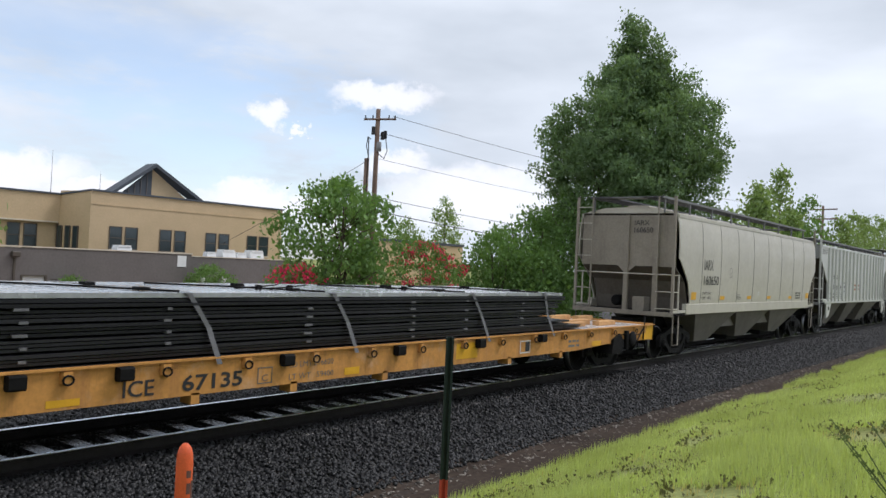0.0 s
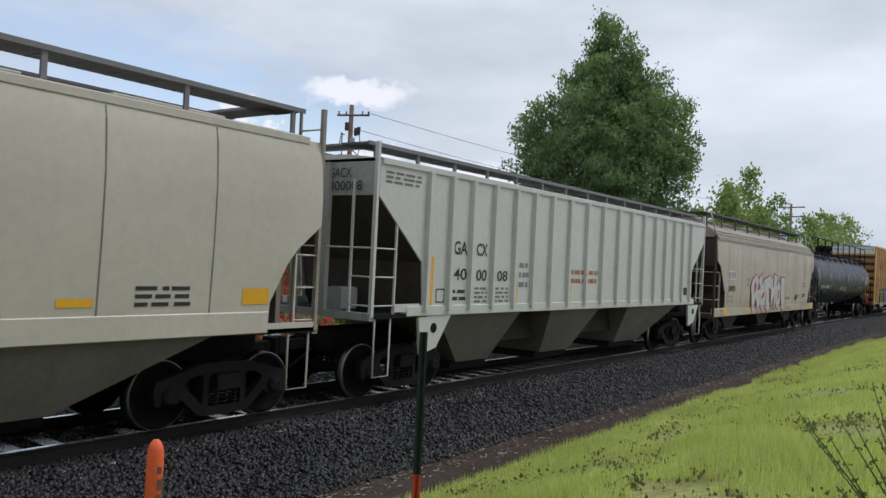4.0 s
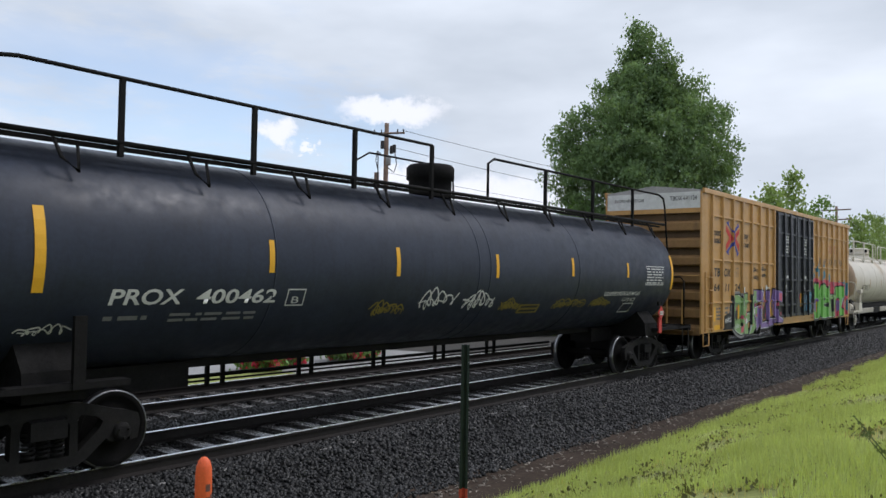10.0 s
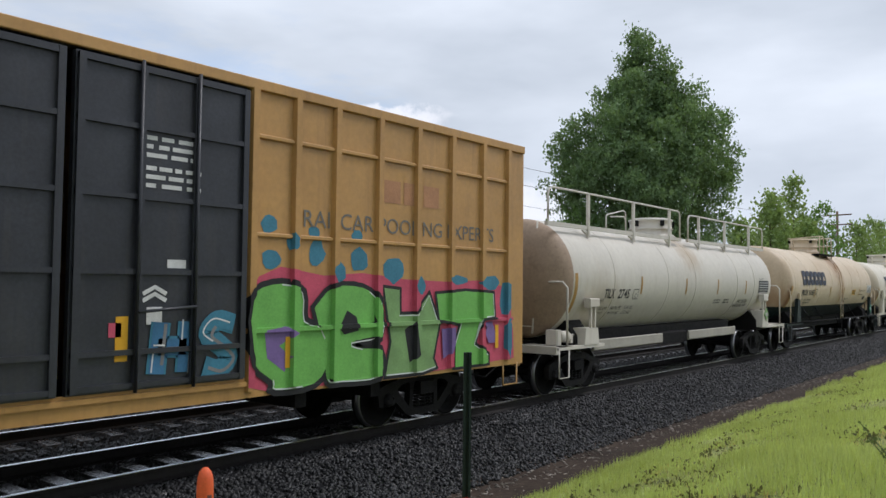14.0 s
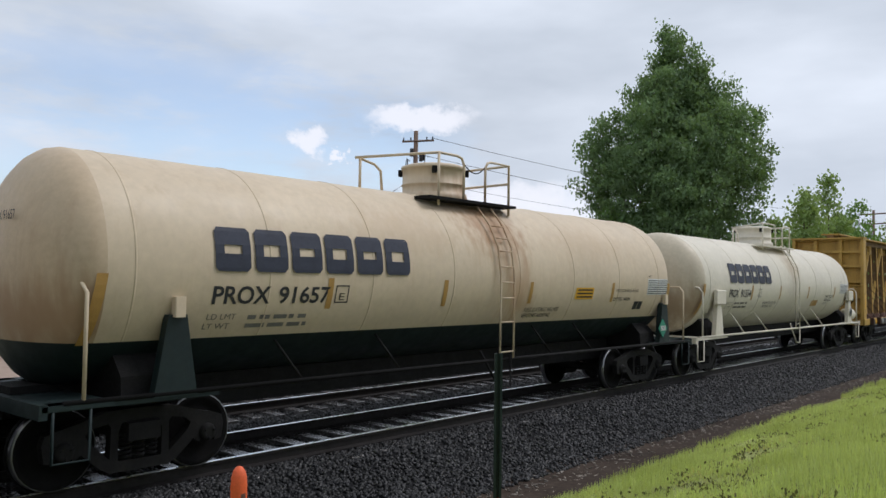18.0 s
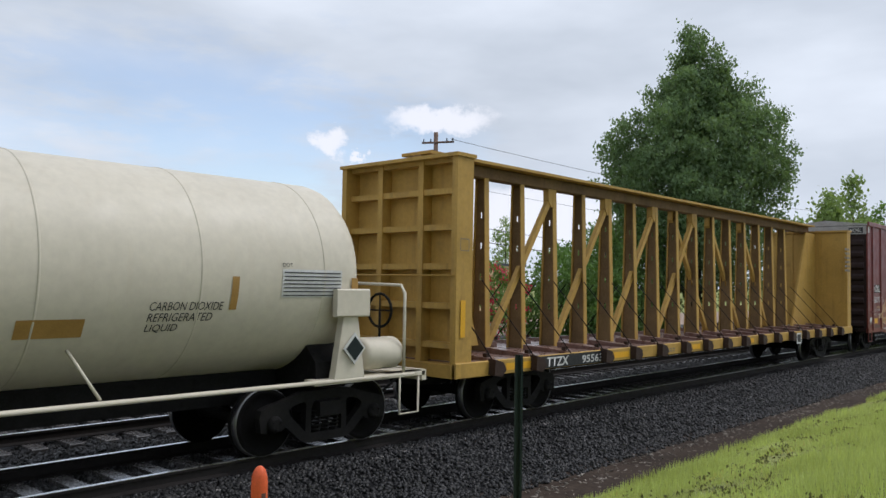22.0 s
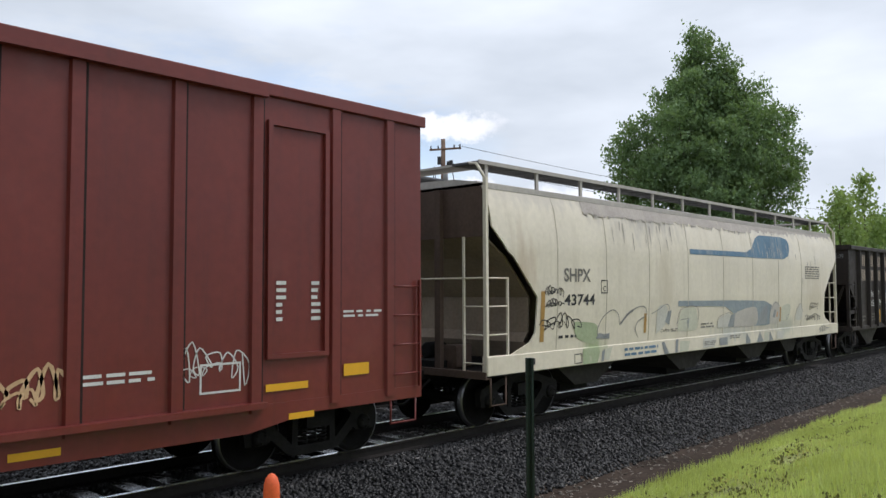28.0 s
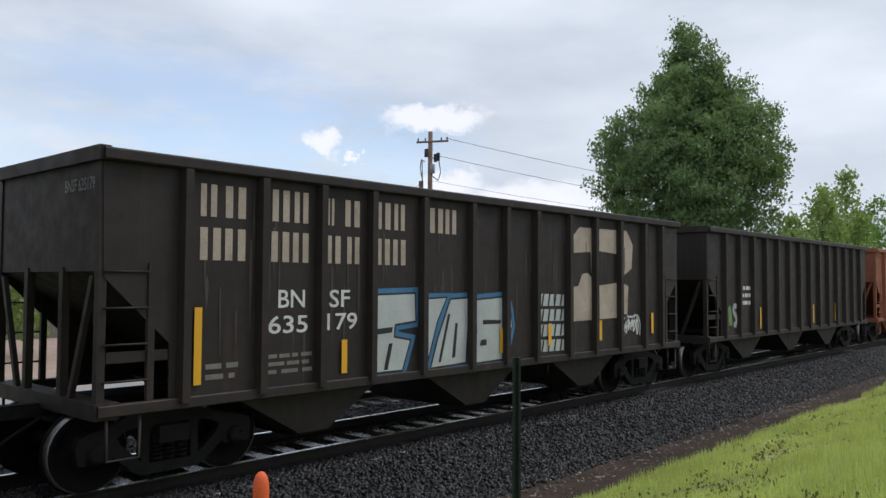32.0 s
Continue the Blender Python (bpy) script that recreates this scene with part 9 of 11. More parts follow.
for turn, x in ((0, 0.0), (180, 18.0)):
    m = pose(x, 0, 0, 0, 0, turn)
    part("end_wall", Shape().box(0.10, 0.16, -YB + 0.02, YB - 0.02, 0.86, 4.93), M_BOXRECESS, box, "recessed end wall, grimy and darkened for shade").matrix_local = m
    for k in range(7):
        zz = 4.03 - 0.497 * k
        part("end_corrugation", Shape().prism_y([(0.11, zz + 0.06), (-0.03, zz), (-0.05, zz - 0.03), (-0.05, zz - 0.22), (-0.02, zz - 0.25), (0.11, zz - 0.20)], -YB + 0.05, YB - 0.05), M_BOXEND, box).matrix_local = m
    for y_ in (-YB + 0.025, YB - 0.025):
        part("end_corner", Shape().box(-0.05, 0.16, y_ - 0.022, y_ + 0.022, 0.86, 4.9), M_BOXYELLOW, box).matrix_local = m
    part("end_sheet", Shape().box(-0.03, 0.12, -YB + 0.05, YB - 0.05, 4.30, 4.43), M_BOXYELLOW, box, "orange strip under the white band").matrix_local = m
    part("end_band", Shape().box(-0.03, 0.12, -YB + 0.05, YB - 0.05, 4.432, 4.9), M_CHALK, box, "white band with car number").matrix_local = m
    part("end_handrail", Shape().tube([(-0.12, -1.45, 2.5), (-0.12, 1.4, 2.5)], 0.016, 6), M_BOXYELLOW, box).matrix_local = m
    part("end_crossover", Shape().box(-0.18, 0.02, -1.3, 1.3, 0.92, 0.96), M_BOXEND, box).matrix_local = m
    lad = part("end_ladder", Shape().box(-0.10, -0.06, 0.92, 0.96, 1.0, 2.1).box(-0.10, -0.06, 1.38, 1.42, 1.0, 2.1), M_BOXYELLOW, box)
    lad.matrix_local = m @ pose(0, -1.9 if turn == 0 else 0, 0)
lettering("TBOX 641124", box, 0, 1, 0, 1, M_INK, flat_y(0)).matrix_local = pose(-0.035, -0.55, 4.66, 0, 0, -90) @ Matrix.Diagonal((0.8, 1, 0.13, 1))
lettering("EXCESS HEIGHT CAR", box, 0, 1, 0, 1, M_INK, flat_y(0)).matrix_local = pose(-0.035, 1.2, 4.66, 0, 0, -90) @ Matrix.Diagonal((0.95, 1, 0.09, 1))
lad = part("side_ladder", Shape().box(0.05, 0.09, -YB - 0.09, -YB - 0.05, 0.9, 2.6).box(0.60, 0.64, -YB - 0.09, -YB - 0.05, 0.9, 2.6), M_BOXYELLOW, box)
for k in range(5):
    part("rung", Shape().tube([(0.05, -YB - 0.08, 0.98 + 0.37 * k), (0.62, -YB - 0.08, 0.98 + 0.37 * k)], 0.015, 6), M_BOXYELLOW, lad)
step_iron(box, 0.1, 0.55, -YB, 0.5, 0.9, M_BOXYELLOW)
step_iron(box, 17.4, 17.85, -YB, 0.5, 0.9, M_BOXYELLOW)
for s, a, b, c, d in (("next", 0.92, 1.45, 3.69, 3.87), ("load", 0.92, 1.43, 3.47, 3.68), ("any", 3.5, 3.93, 3.64, 3.86), ("road", 3.5, 4.05, 3.44, 3.63)):
    lettering(s, box, a, b, c, d, M_INK, yx, 0.02, 0.12)
for s, a, b, c, d in (("TB", 0.90, 1.41, 2.49, 2.74), ("OX", 1.75, 2.31, 2.49, 2.74), ("64", 0.90, 1.38, 2.06, 2.28), ("11", 1.88, 2.17, 2.05, 2.28), ("24", 2.72, 3.18, 2.06, 2.28)):
    lettering(s, box, a, b, c, d, M_INK, yx, 0.02, 0.12)
outline_box(box, 2.78, 3.03, 2.51, 2.77, M_INKFADE, yx, 0.015, "F")
# crossed-arrows emblem in red and blue
patch("reflector", box, 0.84, 1.06, 1.18, 1.60, M_REFLECT, yx)
patch("reflector", box, 0.95, 1.44, 0.92, 1.06, M_REFLECT, yx)
for x in (2.95, 6.5, 12.2, 17.1):
    patch("reflector", box, x, x + 0.1, 1.2, 1.62, M_REFLECT, yx, 0.03)
bars(box, 1.12, 1.5, 1.2, 1.6, 4, M_INKFADE, yx, 1)
bars(box, 1.85, 2.35, 1.35, 1.62, 2, M_INKFADE, yx, 2)
patch("black_tag_patch", box, 1.85, 2.6, 0.9, 1.34, M_SPRAY["black"], yx, 0.02)
POSTS_X = (0.70, 1.55, 2.47, 3.33, 4.23, 5.08, 5.93, 6.62, 11.62, 12.35, 13.1, 14.0, 14.9, 15.8, 16.7, 17.5)


def box_relief(x, z):
    """How far the side stands out at a place: doors, posts, ribs, sheet."""
    if 6.79 < x < 11.54:
        return -YB - 0.118
    d = min(abs(x - p) for p in POSTS_X)
    if z < 0.945:
        return -YB - 0.004
    if d <= 0.0505:
        return -YB - 0.07
    if abs(z - 1.72) <= 0.0305 and d >= 0.069:
        return -YB - 0.046
    return -YB


def box_cuts(x0, x1):
    xs = [6.79, 6.80, 11.53, 11.54]
    for p in POSTS_X:
        xs += [p - 0.07, p - 0.05, p + 0.05, p + 0.07]
    return ([v for v in xs if x0 < v < x1], (0.94, 0.95, 1.685, 1.69, 1.75, 1.755))


for pts, col_, lift in ((((1.92, 4.13), (2.13, 4.18), (2.15, 4.05), (2.49, 3.88), (2.63, 3.80), (2.655, 3.62), (2.51, 3.48), (2.15, 3.28), (2.13, 3.14), (1.92, 3.24), (2.39, 3.52), (2.47, 3.62), (2.47, 3.78), (2.39, 3.88)), "logo_blue", 0.008),
                       (((1.89, 4.05), (2.41, 3.75), (2.43, 3.62), (1.91, 3.27), (1.89, 3.46), (2.19, 3.66), (1.96, 3.82), (1.89, 3.86)), "logo_red", 0.008),
                       (((2.64, 3.97), (2.89, 4.08), (2.92, 4.17), (3.06, 4.07), (2.64, 3.83)), "logo_blue", 0.008), (((2.65, 3.43), (2.85, 3.24), (2.86, 3.12), (3.04, 3.22), (2.65, 3.56)), "logo_blue", 0.008),
                       (((2.67, 3.78), (3.10, 4.01), (3.09, 3.85), (2.81, 3.69), (3.08, 3.50), (3.07, 3.29), (2.67, 3.61), (2.72, 3.69)), "logo_red", 0.008)):
    sprayed(box, pts, col_, box_relief, lift, "emblem_stroke", "red and blue crossed emblem stroke", box_cuts(1.8, 3.2))



CUT1, CUT2 = box_cuts(2.5, 7.7), box_cuts(11.0, 17.9)
G1 = "green and violet block graffiti form with dots"
sprayed(box, [(1.69, 0.9), (2.54, 0.88), (2.49, 1.85), (2.39, 1.95), (2.24, 1.4), (1.74, 1.3)], "black", box_relief, 0.004, "graffiti_shadow", "black sprayed drop shadow", box_cuts(1.59, 2.9))
piece(box, ((2.47, 1.54), (2.56, 1.87), (2.89, 1.93), (3.21, 1.90), (3.37, 1.65), (3.41, 1.36), (3.53, 1.25), (3.57, 0.98), (3.53, 0.74), (3.29, 0.69), (2.89, 0.78), (2.60, 0.93), (2.49, 1.2)), "green", box_relief, CUT1, G1, "black", 0.045, "grey",
      ([(2.74, 1.42), (2.84, 1.50), (2.92, 1.48), (2.91, 1.18), (2.81, 1.14), (2.72, 1.25)], [(3.03, 1.24), (3.41, 1.30), (3.53, 1.24), (3.49, 1.20), (3.19, 1.2), (3.03, 1.16)]), "black", "white", True, "pink", 2, 0.0071,
      (([(2.50, 1.3), (2.59, 1.72), (2.74, 1.6), (2.67, 1.1), (2.63, 0.95), (2.53, 1.15)], "violet"), ([(3.29, 1.0), (3.53, 1.05), (3.52, 0.78), (3.27, 0.73)], "pink")))
sprayed(box, [(2.92, 1.2), (3.02, 1.2), (3.02, 1.64), (2.92, 1.64)], "yellow", box_relief, 0.028, "paint_bar", "", CUT1)
piece(box, ((3.41, 1.96), (3.89, 1.96), (3.83, 1.6), (3.78, 1.34), (4.15, 1.36), (4.13, 1.12), (3.86, 1.06), (3.98, 0.70), (3.61, 0.69), (3.59, 1.0), (3.55, 1.28), (3.45, 1.4)), "green", box_relief, CUT1, G1, "black", 0.05, None, (), "black", "white", False, "pink", 3, 0.0082)
piece(box, ((4.21, 1.90), (4.51, 1.91), (4.48, 1.62), (4.54, 1.2), (4.73, 0.88), (4.44, 0.71), (4.06, 0.66), (4.17, 1.0), (4.19, 1.4)), "green", box_relief, CUT1, G1, "black", 0.05, None, (), "black", "white", False, "pink", 4, 0.0093)
piece(box, ((4.49, 2.08), (5.15, 2.07), (5.11, 1.74), (4.59, 1.64), (4.59, 1.52), (5.11, 1.60), (5.09, 1.2), (5.08, 0.89), (4.78, 0.75), (4.76, 1.0), (4.59, 1.35), (4.53, 1.7)), "violet", box_relief, CUT1, G1, "black", 0.04, None, (), "black", "white", False, "pink", 5, 0.0104,
      (([(4.51, 2.06), (4.77, 2.05), (4.75, 1.7), (4.55, 1.66)], "green"), ([(4.63, 1.5), (4.85, 1.52), (4.84, 1.1), (4.65, 1.3)], "green")))
piece(box, ((5.21, 2.07), (5.55, 2.05), (5.39, 1.62), (5.39, 1.0), (6.07, 1.05), (6.03, 0.80), (5.24, 0.80), (5.19, 1.3)), "violet", box_relief, CUT1, G1, "black", 0.045, None, (), "black", "white", False, "pink", 6, 0.0115)
piece(box, ((5.77, 2.06), (6.21, 2.06), (6.05, 1.12), (6.59, 1.12), (6.64, 0.9), (6.13, 0.84), (6.09, 1.04), (5.83, 1.08), (5.77, 1.55)), "violet", box_relief, CUT1, G1, "black", 0.05, None, ([(5.51, 1.5), (5.65, 1.56), (5.65, 1.12), (5.53, 1.1)],), "black", "white", False, "pink", 7, 0.0126)
piece(box, ((6.51, 2.11), (7.24, 2.02), (7.21, 1.65), (6.74, 1.72), (6.84, 1.2), (7.39, 1.05), (7.29, 0.95), (6.74, 0.97), (6.47, 1.3), (6.39, 1.8)), "violet", box_relief, CUT1, G1, "black", 0.05, None, (), "black", "white", False, "pink", 8, 0.0137,
      (([(6.89, 1.98), (7.19, 1.96), (7.17, 1.7), (6.89, 1.74)], "pink"),))
for k, (x, zz) in enumerate(((3.37, 2.1), (5.17, 2.12), (5.79, 2.16), (4.51, 1.38), (3.74, 1.1))):
    sprayed(box, blob(x, zz, 0.09, 0.10, k), "white", box_relief, 0.030, "paint_mist", "soft white sprayed glint", CUT1)
for k, (x, zz) in enumerate(((6.24, 1.6), (6.29, 1.35))):
    sprayed(box, blob(x, zz, 0.06, 0.14, k), "yellow", box_relief, 0.027, "paint_bar", "", CUT1)
G2 = "lime green block graffiti form on a pink cloud"
sprayed(box, [(11.57, 1.0), (11.57, 2.05), (11.75, 2.42), (12.12, 2.56), (12.9, 2.45), (13.67, 2.5), (14.6, 2.42), (15.65, 2.39), (16.6, 2.42), (17.5, 2.3), (17.72, 1.5), (17.75, 0.98), (15.0, 0.9), (12.0, 0.9)], "pink", box_relief, 0.004, "graffiti_cloud", "pink sprayed cloud behind the forms", CUT2)
for k, (x, zz, a, b) in enumerate(((11.95, 2.66, 0.16, 0.13), (12.3, 2.9, 0.09, 0.12), (12.76, 2.76, 0.15, 0.2), (13.2, 2.5, 0.14, 0.16), (13.6, 2.7, 0.2, 0.18), (14.36, 2.55, 0.24, 0.2), (15.0, 2.32, 0.14, 0.16), (11.9, 3.12, 0.15, 0.13), (12.7, 3.05, 0.12, 0.1), (13.55, 3.05, 0.12, 0.1), (16.96, 2.38, 0.3, 0.14), (17.45, 2.1, 0.2, 0.3), (16.0, 2.42, 0.3, 0.08), (17.55, 1.4, 0.15, 0.4))):
    sprayed(box, blob(x, zz, a, b, k), "teal", box_relief, 0.0055, "paint_drip", "blue sprayed blot", CUT2)
piece(box, ((11.58, 1.85), (11.68, 2.21), (12.13, 2.33), (12.5, 2.21), (12.54, 1.82), (12.86, 1.69), (12.99, 1.26), (12.74, 0.95), (12.05, 0.92), (12.0, 1.05), (11.69, 1.3)), "lime", box_relief, CUT2, G2, "black", 0.08, None, ([(11.85, 1.72), (12.2, 1.76), (12.4, 1.66), (12.1, 1.5), (12.3, 1.35), (12.2, 1.15), (11.9, 1.35)],), "violet", "white", True, None, 2, 0.0148)
piece(box, ((12.72, 2.0), (13.07, 2.28), (13.67, 2.28), (14.02, 2.05), (14.06, 1.55), (13.46, 1.46), (13.68, 1.38), (14.08, 1.32), (14.06, 0.93), (13.26, 0.92), (12.98, 0.97), (12.92, 1.39)), "lime", box_relief, CUT2, G2, "black", 0.07, None, ([(13.2, 1.7), (13.35, 1.95), (13.55, 1.85), (13.6, 1.65), (13.3, 1.6)], [(13.5, 1.5), (13.98, 1.55), (14.0, 1.40), (13.7, 1.42)]), "black", "white", True, None, 3, 0.0159)
piece(box, ((14.14, 2.28), (14.49, 2.25), (14.50, 1.86), (14.87, 1.86), (15.22, 2.18), (15.48, 1.68), (15.33, 1.13), (15.42, 0.98), (15.07, 0.92), (14.2, 0.93), (14.32, 1.45)), "green", box_relief, CUT2, G2, "black", 0.05, None, ([(14.62, 1.62), (14.85, 1.75), (14.95, 1.2), (14.75, 1.1)],), "black", "white", False, None, 4, 0.0170)
piece(box, ((15.42, 2.18), (16.21, 2.23), (17.04, 2.19), (17.09, 1.77), (16.66, 1.75), (16.48, 1.3), (16.9, 1.1), (16.9, 0.95), (15.9, 0.94), (15.90, 1.3), (16.08, 1.67), (15.50, 1.76)), "lime", box_relief, CUT2, G2, "black", 0.05, None, ([(15.55, 1.6), (15.95, 1.62), (15.8, 1.2), (15.6, 1.1)], [(16.7, 1.66), (17.0, 1.7), (17.2, 1.3), (16.9, 1.3)]), "violet", "white", False, None, 5, 0.0181)
lettering("RAILCAR POOLING EXPERTS", box, 12.5, 17.05, 3.12, 3.36, M_INKFADE, yx, 0.0, 0, 0.009)
for k in range(3):
    patch("faded_emblem_bar", box, 14.1 + 0.48 * k, 14.5 + 0.48 * k, 3.6, 3.95, M_REDFADE, yx, 0.006)
scrawl(box, 1.82, 2.34, 1.06, 1.27, M_CHALK, flat_y(-YB - 0.022), 2, 0.03, 3)
for k, (xa, xb, za, zb) in enumerate(((4.34, 4.98, 2.62, 2.82), (4.34, 5.0, 2.38, 2.58), (5.24, 5.8, 2.68, 2.85), (5.24, 5.82, 2.48, 2.64))):
    scrawl(box, xa, xb, za, zb, M_INK, yx, 12 + k, 0.026, 4)
scrawl(box, 2.62, 3.2, 0.86, 1.04, M_SPRAY["white"], flat_y(-YB - 0.03), 41, 0.02, 3)

# ---- 10: centre-beam flat car ----
beam = car_base("centerbeam_car", 158.5, 21.5, "yellow centerbeam flat car, empty, with bulkhead ends", "centerbeam car")
ym = flat_y(-1.46)
part("deck", Shape().box(0.3, 21.2, -1.42, 1.42, 1.02, 1.08), M_DECK, beam, "wet rust-brown deck")
for s in (-1, 1):
    part("side_sill", Shape().box(0.0, 21.5, min(s * 1.46, s * 1.38), max(s * 1.46, s * 1.38), 0.84, 1.09, 0.012), M_BEAMYELLOW, beam)
part("centre_sill", Shape().box(0.3, 21.2, -0.35, 0.35, 0.62, 1.02), M_UNDER, beam)
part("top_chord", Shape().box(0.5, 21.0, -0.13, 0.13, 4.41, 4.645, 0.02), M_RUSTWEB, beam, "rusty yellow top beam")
part("chord_flange", Shape().box(0.5, 21.0, -0.36, 0.36, 4.645, 4.70), M_BEAMYELLOW, beam)
post_x = [2.36 + 1.158 * k for k in range(15)]
for k, x in enumerate(post_x):
    w0, w1 = 0.19, 0.11
    web = Shape()
    for y0, y1 in ((-1.0, -0.16), (0.16, 1.0)):
        web.hexa([(x - 0.012, w0 * y0, 1.08), (x + 0.012, w0 * y0, 1.08), (x + 0.012, w0 * y1, 1.08), (x - 0.012, w0 * y1, 1.08), (x - 0.012, w1 * y0, 4.42), (x + 0.012, w1 * y0, 4.42), (x + 0.012, w1 * y1, 4.42), (x - 0.012, w1 * y1, 4.42)])
    edges = [1.08, 1.85, 1.97, 2.45, 2.57, 3.05, 3.17, 3.65, 3.77, 4.42]
    for q in range(0, 10, 2):
        web.box(x - 0.012, x + 0.012, -0.036, 0.036, edges[q], edges[q + 1])
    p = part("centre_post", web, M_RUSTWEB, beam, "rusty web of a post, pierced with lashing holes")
    for sg in (-1, 1):
        part("flange", Shape().hexa([(x - 0.065, sg * w0 - 0.01, 1.08), (x + 0.065, sg * w0 - 0.01, 1.08), (x + 0.065, sg * w0 + 0.01, 1.08), (x - 0.065, sg * w0 + 0.01, 1.08), (x - 0.065, sg * w1 - 0.01, 4.42), (x + 0.065, sg * w1 - 0.01, 4.42), (x + 0.065, sg * w1 + 0.01, 4.42), (x - 0.065, sg * w1 + 0.01, 4.42)]), M_BEAMYELLOW, p)
for k in (0, 2, 4, 6, 7, 9, 11):
    a, b = post_x[k], post_x[k] + 2 * 1.158
    foot, top, side = (a + 0.12, b - 0.10, -0.05) if k < 7 else (b - 0.12, a + 0.10, 0.05)
    s = Shape().hexa([(foot - 0.075, side - 0.05, 1.15), (foot + 0.075, side - 0.05, 1.15), (foot + 0.075, side + 0.05, 1.15), (foot - 0.075, side + 0.05, 1.15), (top - 0.07, side - 0.05, 4.22), (top + 0.07, side - 0.05, 4.22), (top + 0.07, side + 0.05, 4.22), (top - 0.07, side + 0.05, 4.22)])
    d = part("diagonal_brace", s, M_BEAMYELLOW, beam)
    g = (top + (0.02 if k < 7 else -0.02), 4.2)
    part("gusset", Shape().prism_y([(g[0] - 0.15, g[1] + 0.22), (g[0] + 0.15, g[1] + 0.22), (g[0] + 0.14, g[1] - 0.02), (g[0] + 0.05, g[1] - 0.16), (g[0] - 0.05, g[1] - 0.16), (g[0] - 0.14, g[1] - 0.02)], side - 0.07, side + 0.07), M_BEAMYELLOW, d)
part("diagonal_brace", Shape().hexa([(0.9, -0.08, 4.1), (1.08, -0.08, 4.1), (1.08, 0.08, 4.1), (0.9, 0.08, 4.1), (2.0, -0.1, 1.2), (2.2, -0.1, 1.2), (2.2, 0.1, 1.2), (2.0, 0.1, 1.2)]), M_BEAMYELLOW, beam)
# full-width bulkheads at both ends, braced on the outside
for turn, x in ((0, 0.0), (180, 21.5)):
    m = pose(x, 0, 0, 0, 0, turn)
    bh = part("bulkhead", Shape().box(0.34, 0.40, -1.40, 1.40, 1.05, 4.40), M_BEAMYELLOW, beam, "yellow braced bulkhead end")
    bh.matrix_local = m
    for y in (-1.36, -0.5, 0.5, 1.36):
        part("bulkhead_post", Shape().box(0.02 if abs(y) > 1 else 0.12, 0.42, y - 0.06, y + 0.06, 1.0, 4.46), M_BEAMYELLOW, bh)
    for zz in (1.35, 2.0, 2.65, 3.3, 3.9, 4.42):
        part("bulkhead_rib", Shape().box(0.14, 0.36, -1.34, 1.34, zz - 0.05, zz + 0.05), M_BEAMYELLOW, bh)
    part("bulkhead_cap", Shape().box(-0.02, 0.46, -1.45, 1.45, 4.44, 4.50), M_BEAMYELLOW, bh)
    part("handhold", Shape().tube([(0.0, -1.38, 2.5), (0.0, 1.38, 2.5)], 0.014, 6), M_BEAMYELLOW, bh)
    part("end_apron", Shape().box(0.0, 0.36, -1.42, 1.42, 0.84, 1.06), M_BEAMYELLOW, bh)
for x0 in (18.6,):
    part("bulkhead_gusset", Shape().prism_y([(x0, 1.1), (21.1, 1.1), (21.1, 4.4), (20.1, 4.4)], -0.34, -0.28), M_BEAMYELLOW, beam)
outline_box(beam, 0.08, 0.3, 2.9, 3.1, M_INKFADE, flat_y(-1.44), 0.012)
patch("reflector", beam, 0.12, 0.24, 1.5, 2.1, M_REFLECT, flat_y(-1.43))
for k, x in enumerate([0.94 + 1.185 * q for q in range(17)]):
    s = Shape().hexa([(x - 0.09, -1.40, 1.08), (x + 0.09, -1.40, 1.08), (x + 0.09, -0.40, 1.08), (x - 0.09, -0.40, 1.08), (x - 0.09, -1.40, 1.13), (x + 0.09, -1.40, 1.13), (x + 0.09, -0.40, 1.19), (x - 0.09, -0.40, 1.19)])
    part("deck_riser", s, M_DECK, beam, "sloped rust-brown deck riser")
    part("deck_riser", Shape().hexa([(x - 0.09, 0.40, 1.08), (x + 0.09, 0.40, 1.08), (x + 0.09, 1.40, 1.08), (x - 0.09, 1.40, 1.08), (x - 0.09, 0.40, 1.19), (x + 0.09, 0.40, 1.19), (x + 0.09, 1.40, 1.13), (x - 0.09, 1.40, 1.13)]), M_DECK, beam)
    if not 2.6 < x < 4.4:
        part("winch", Shape().prism_y([(x - 0.12, 0.86), (x + 0.08, 0.82), (x + 0.2, 0.93), (x + 0.12, 1.06), (x - 0.1, 1.12)], -1.6, -1.44), M_WINCH, beam, "rusty brown strap winch")
    part("cable_eye", Shape().box(x - 0.04, x + 0.04, -1.35, -1.27, 1.1, 1.2), M_WINCH, beam)
    part("cable_eye", Shape().box(x - 0.04, x + 0.04, 1.27, 1.35, 1.1, 1.2), M_WINCH, beam)
    part("lashing_cable", Shape().tube([(x, -1.46, 1.08), (x - 0.03, -1.2, 1.42), (x - 0.1, -0.3, 2.45)], 0.011, 5), M_UNDER, beam)
    part("lashing_cable", Shape().tube([(x, 1.3, 1.18), (x + 0.1, 0.3, 2.4)], 0.011, 5), M_UNDER, beam)
patch("black_panel", beam, 2.3, 4.55, 0.85, 1.08, M_SPRAY["black"], ym)
lettering("TTZX", beam, 2.5, 3.2, 0.88, 1.05, M_CHALK, ym, 0.02, 0.1, 0.012)
lettering("95563", beam, 3.68, 4.42, 0.88, 1.03, M_CHALK, ym, 0.01, 0.1, 0.012)
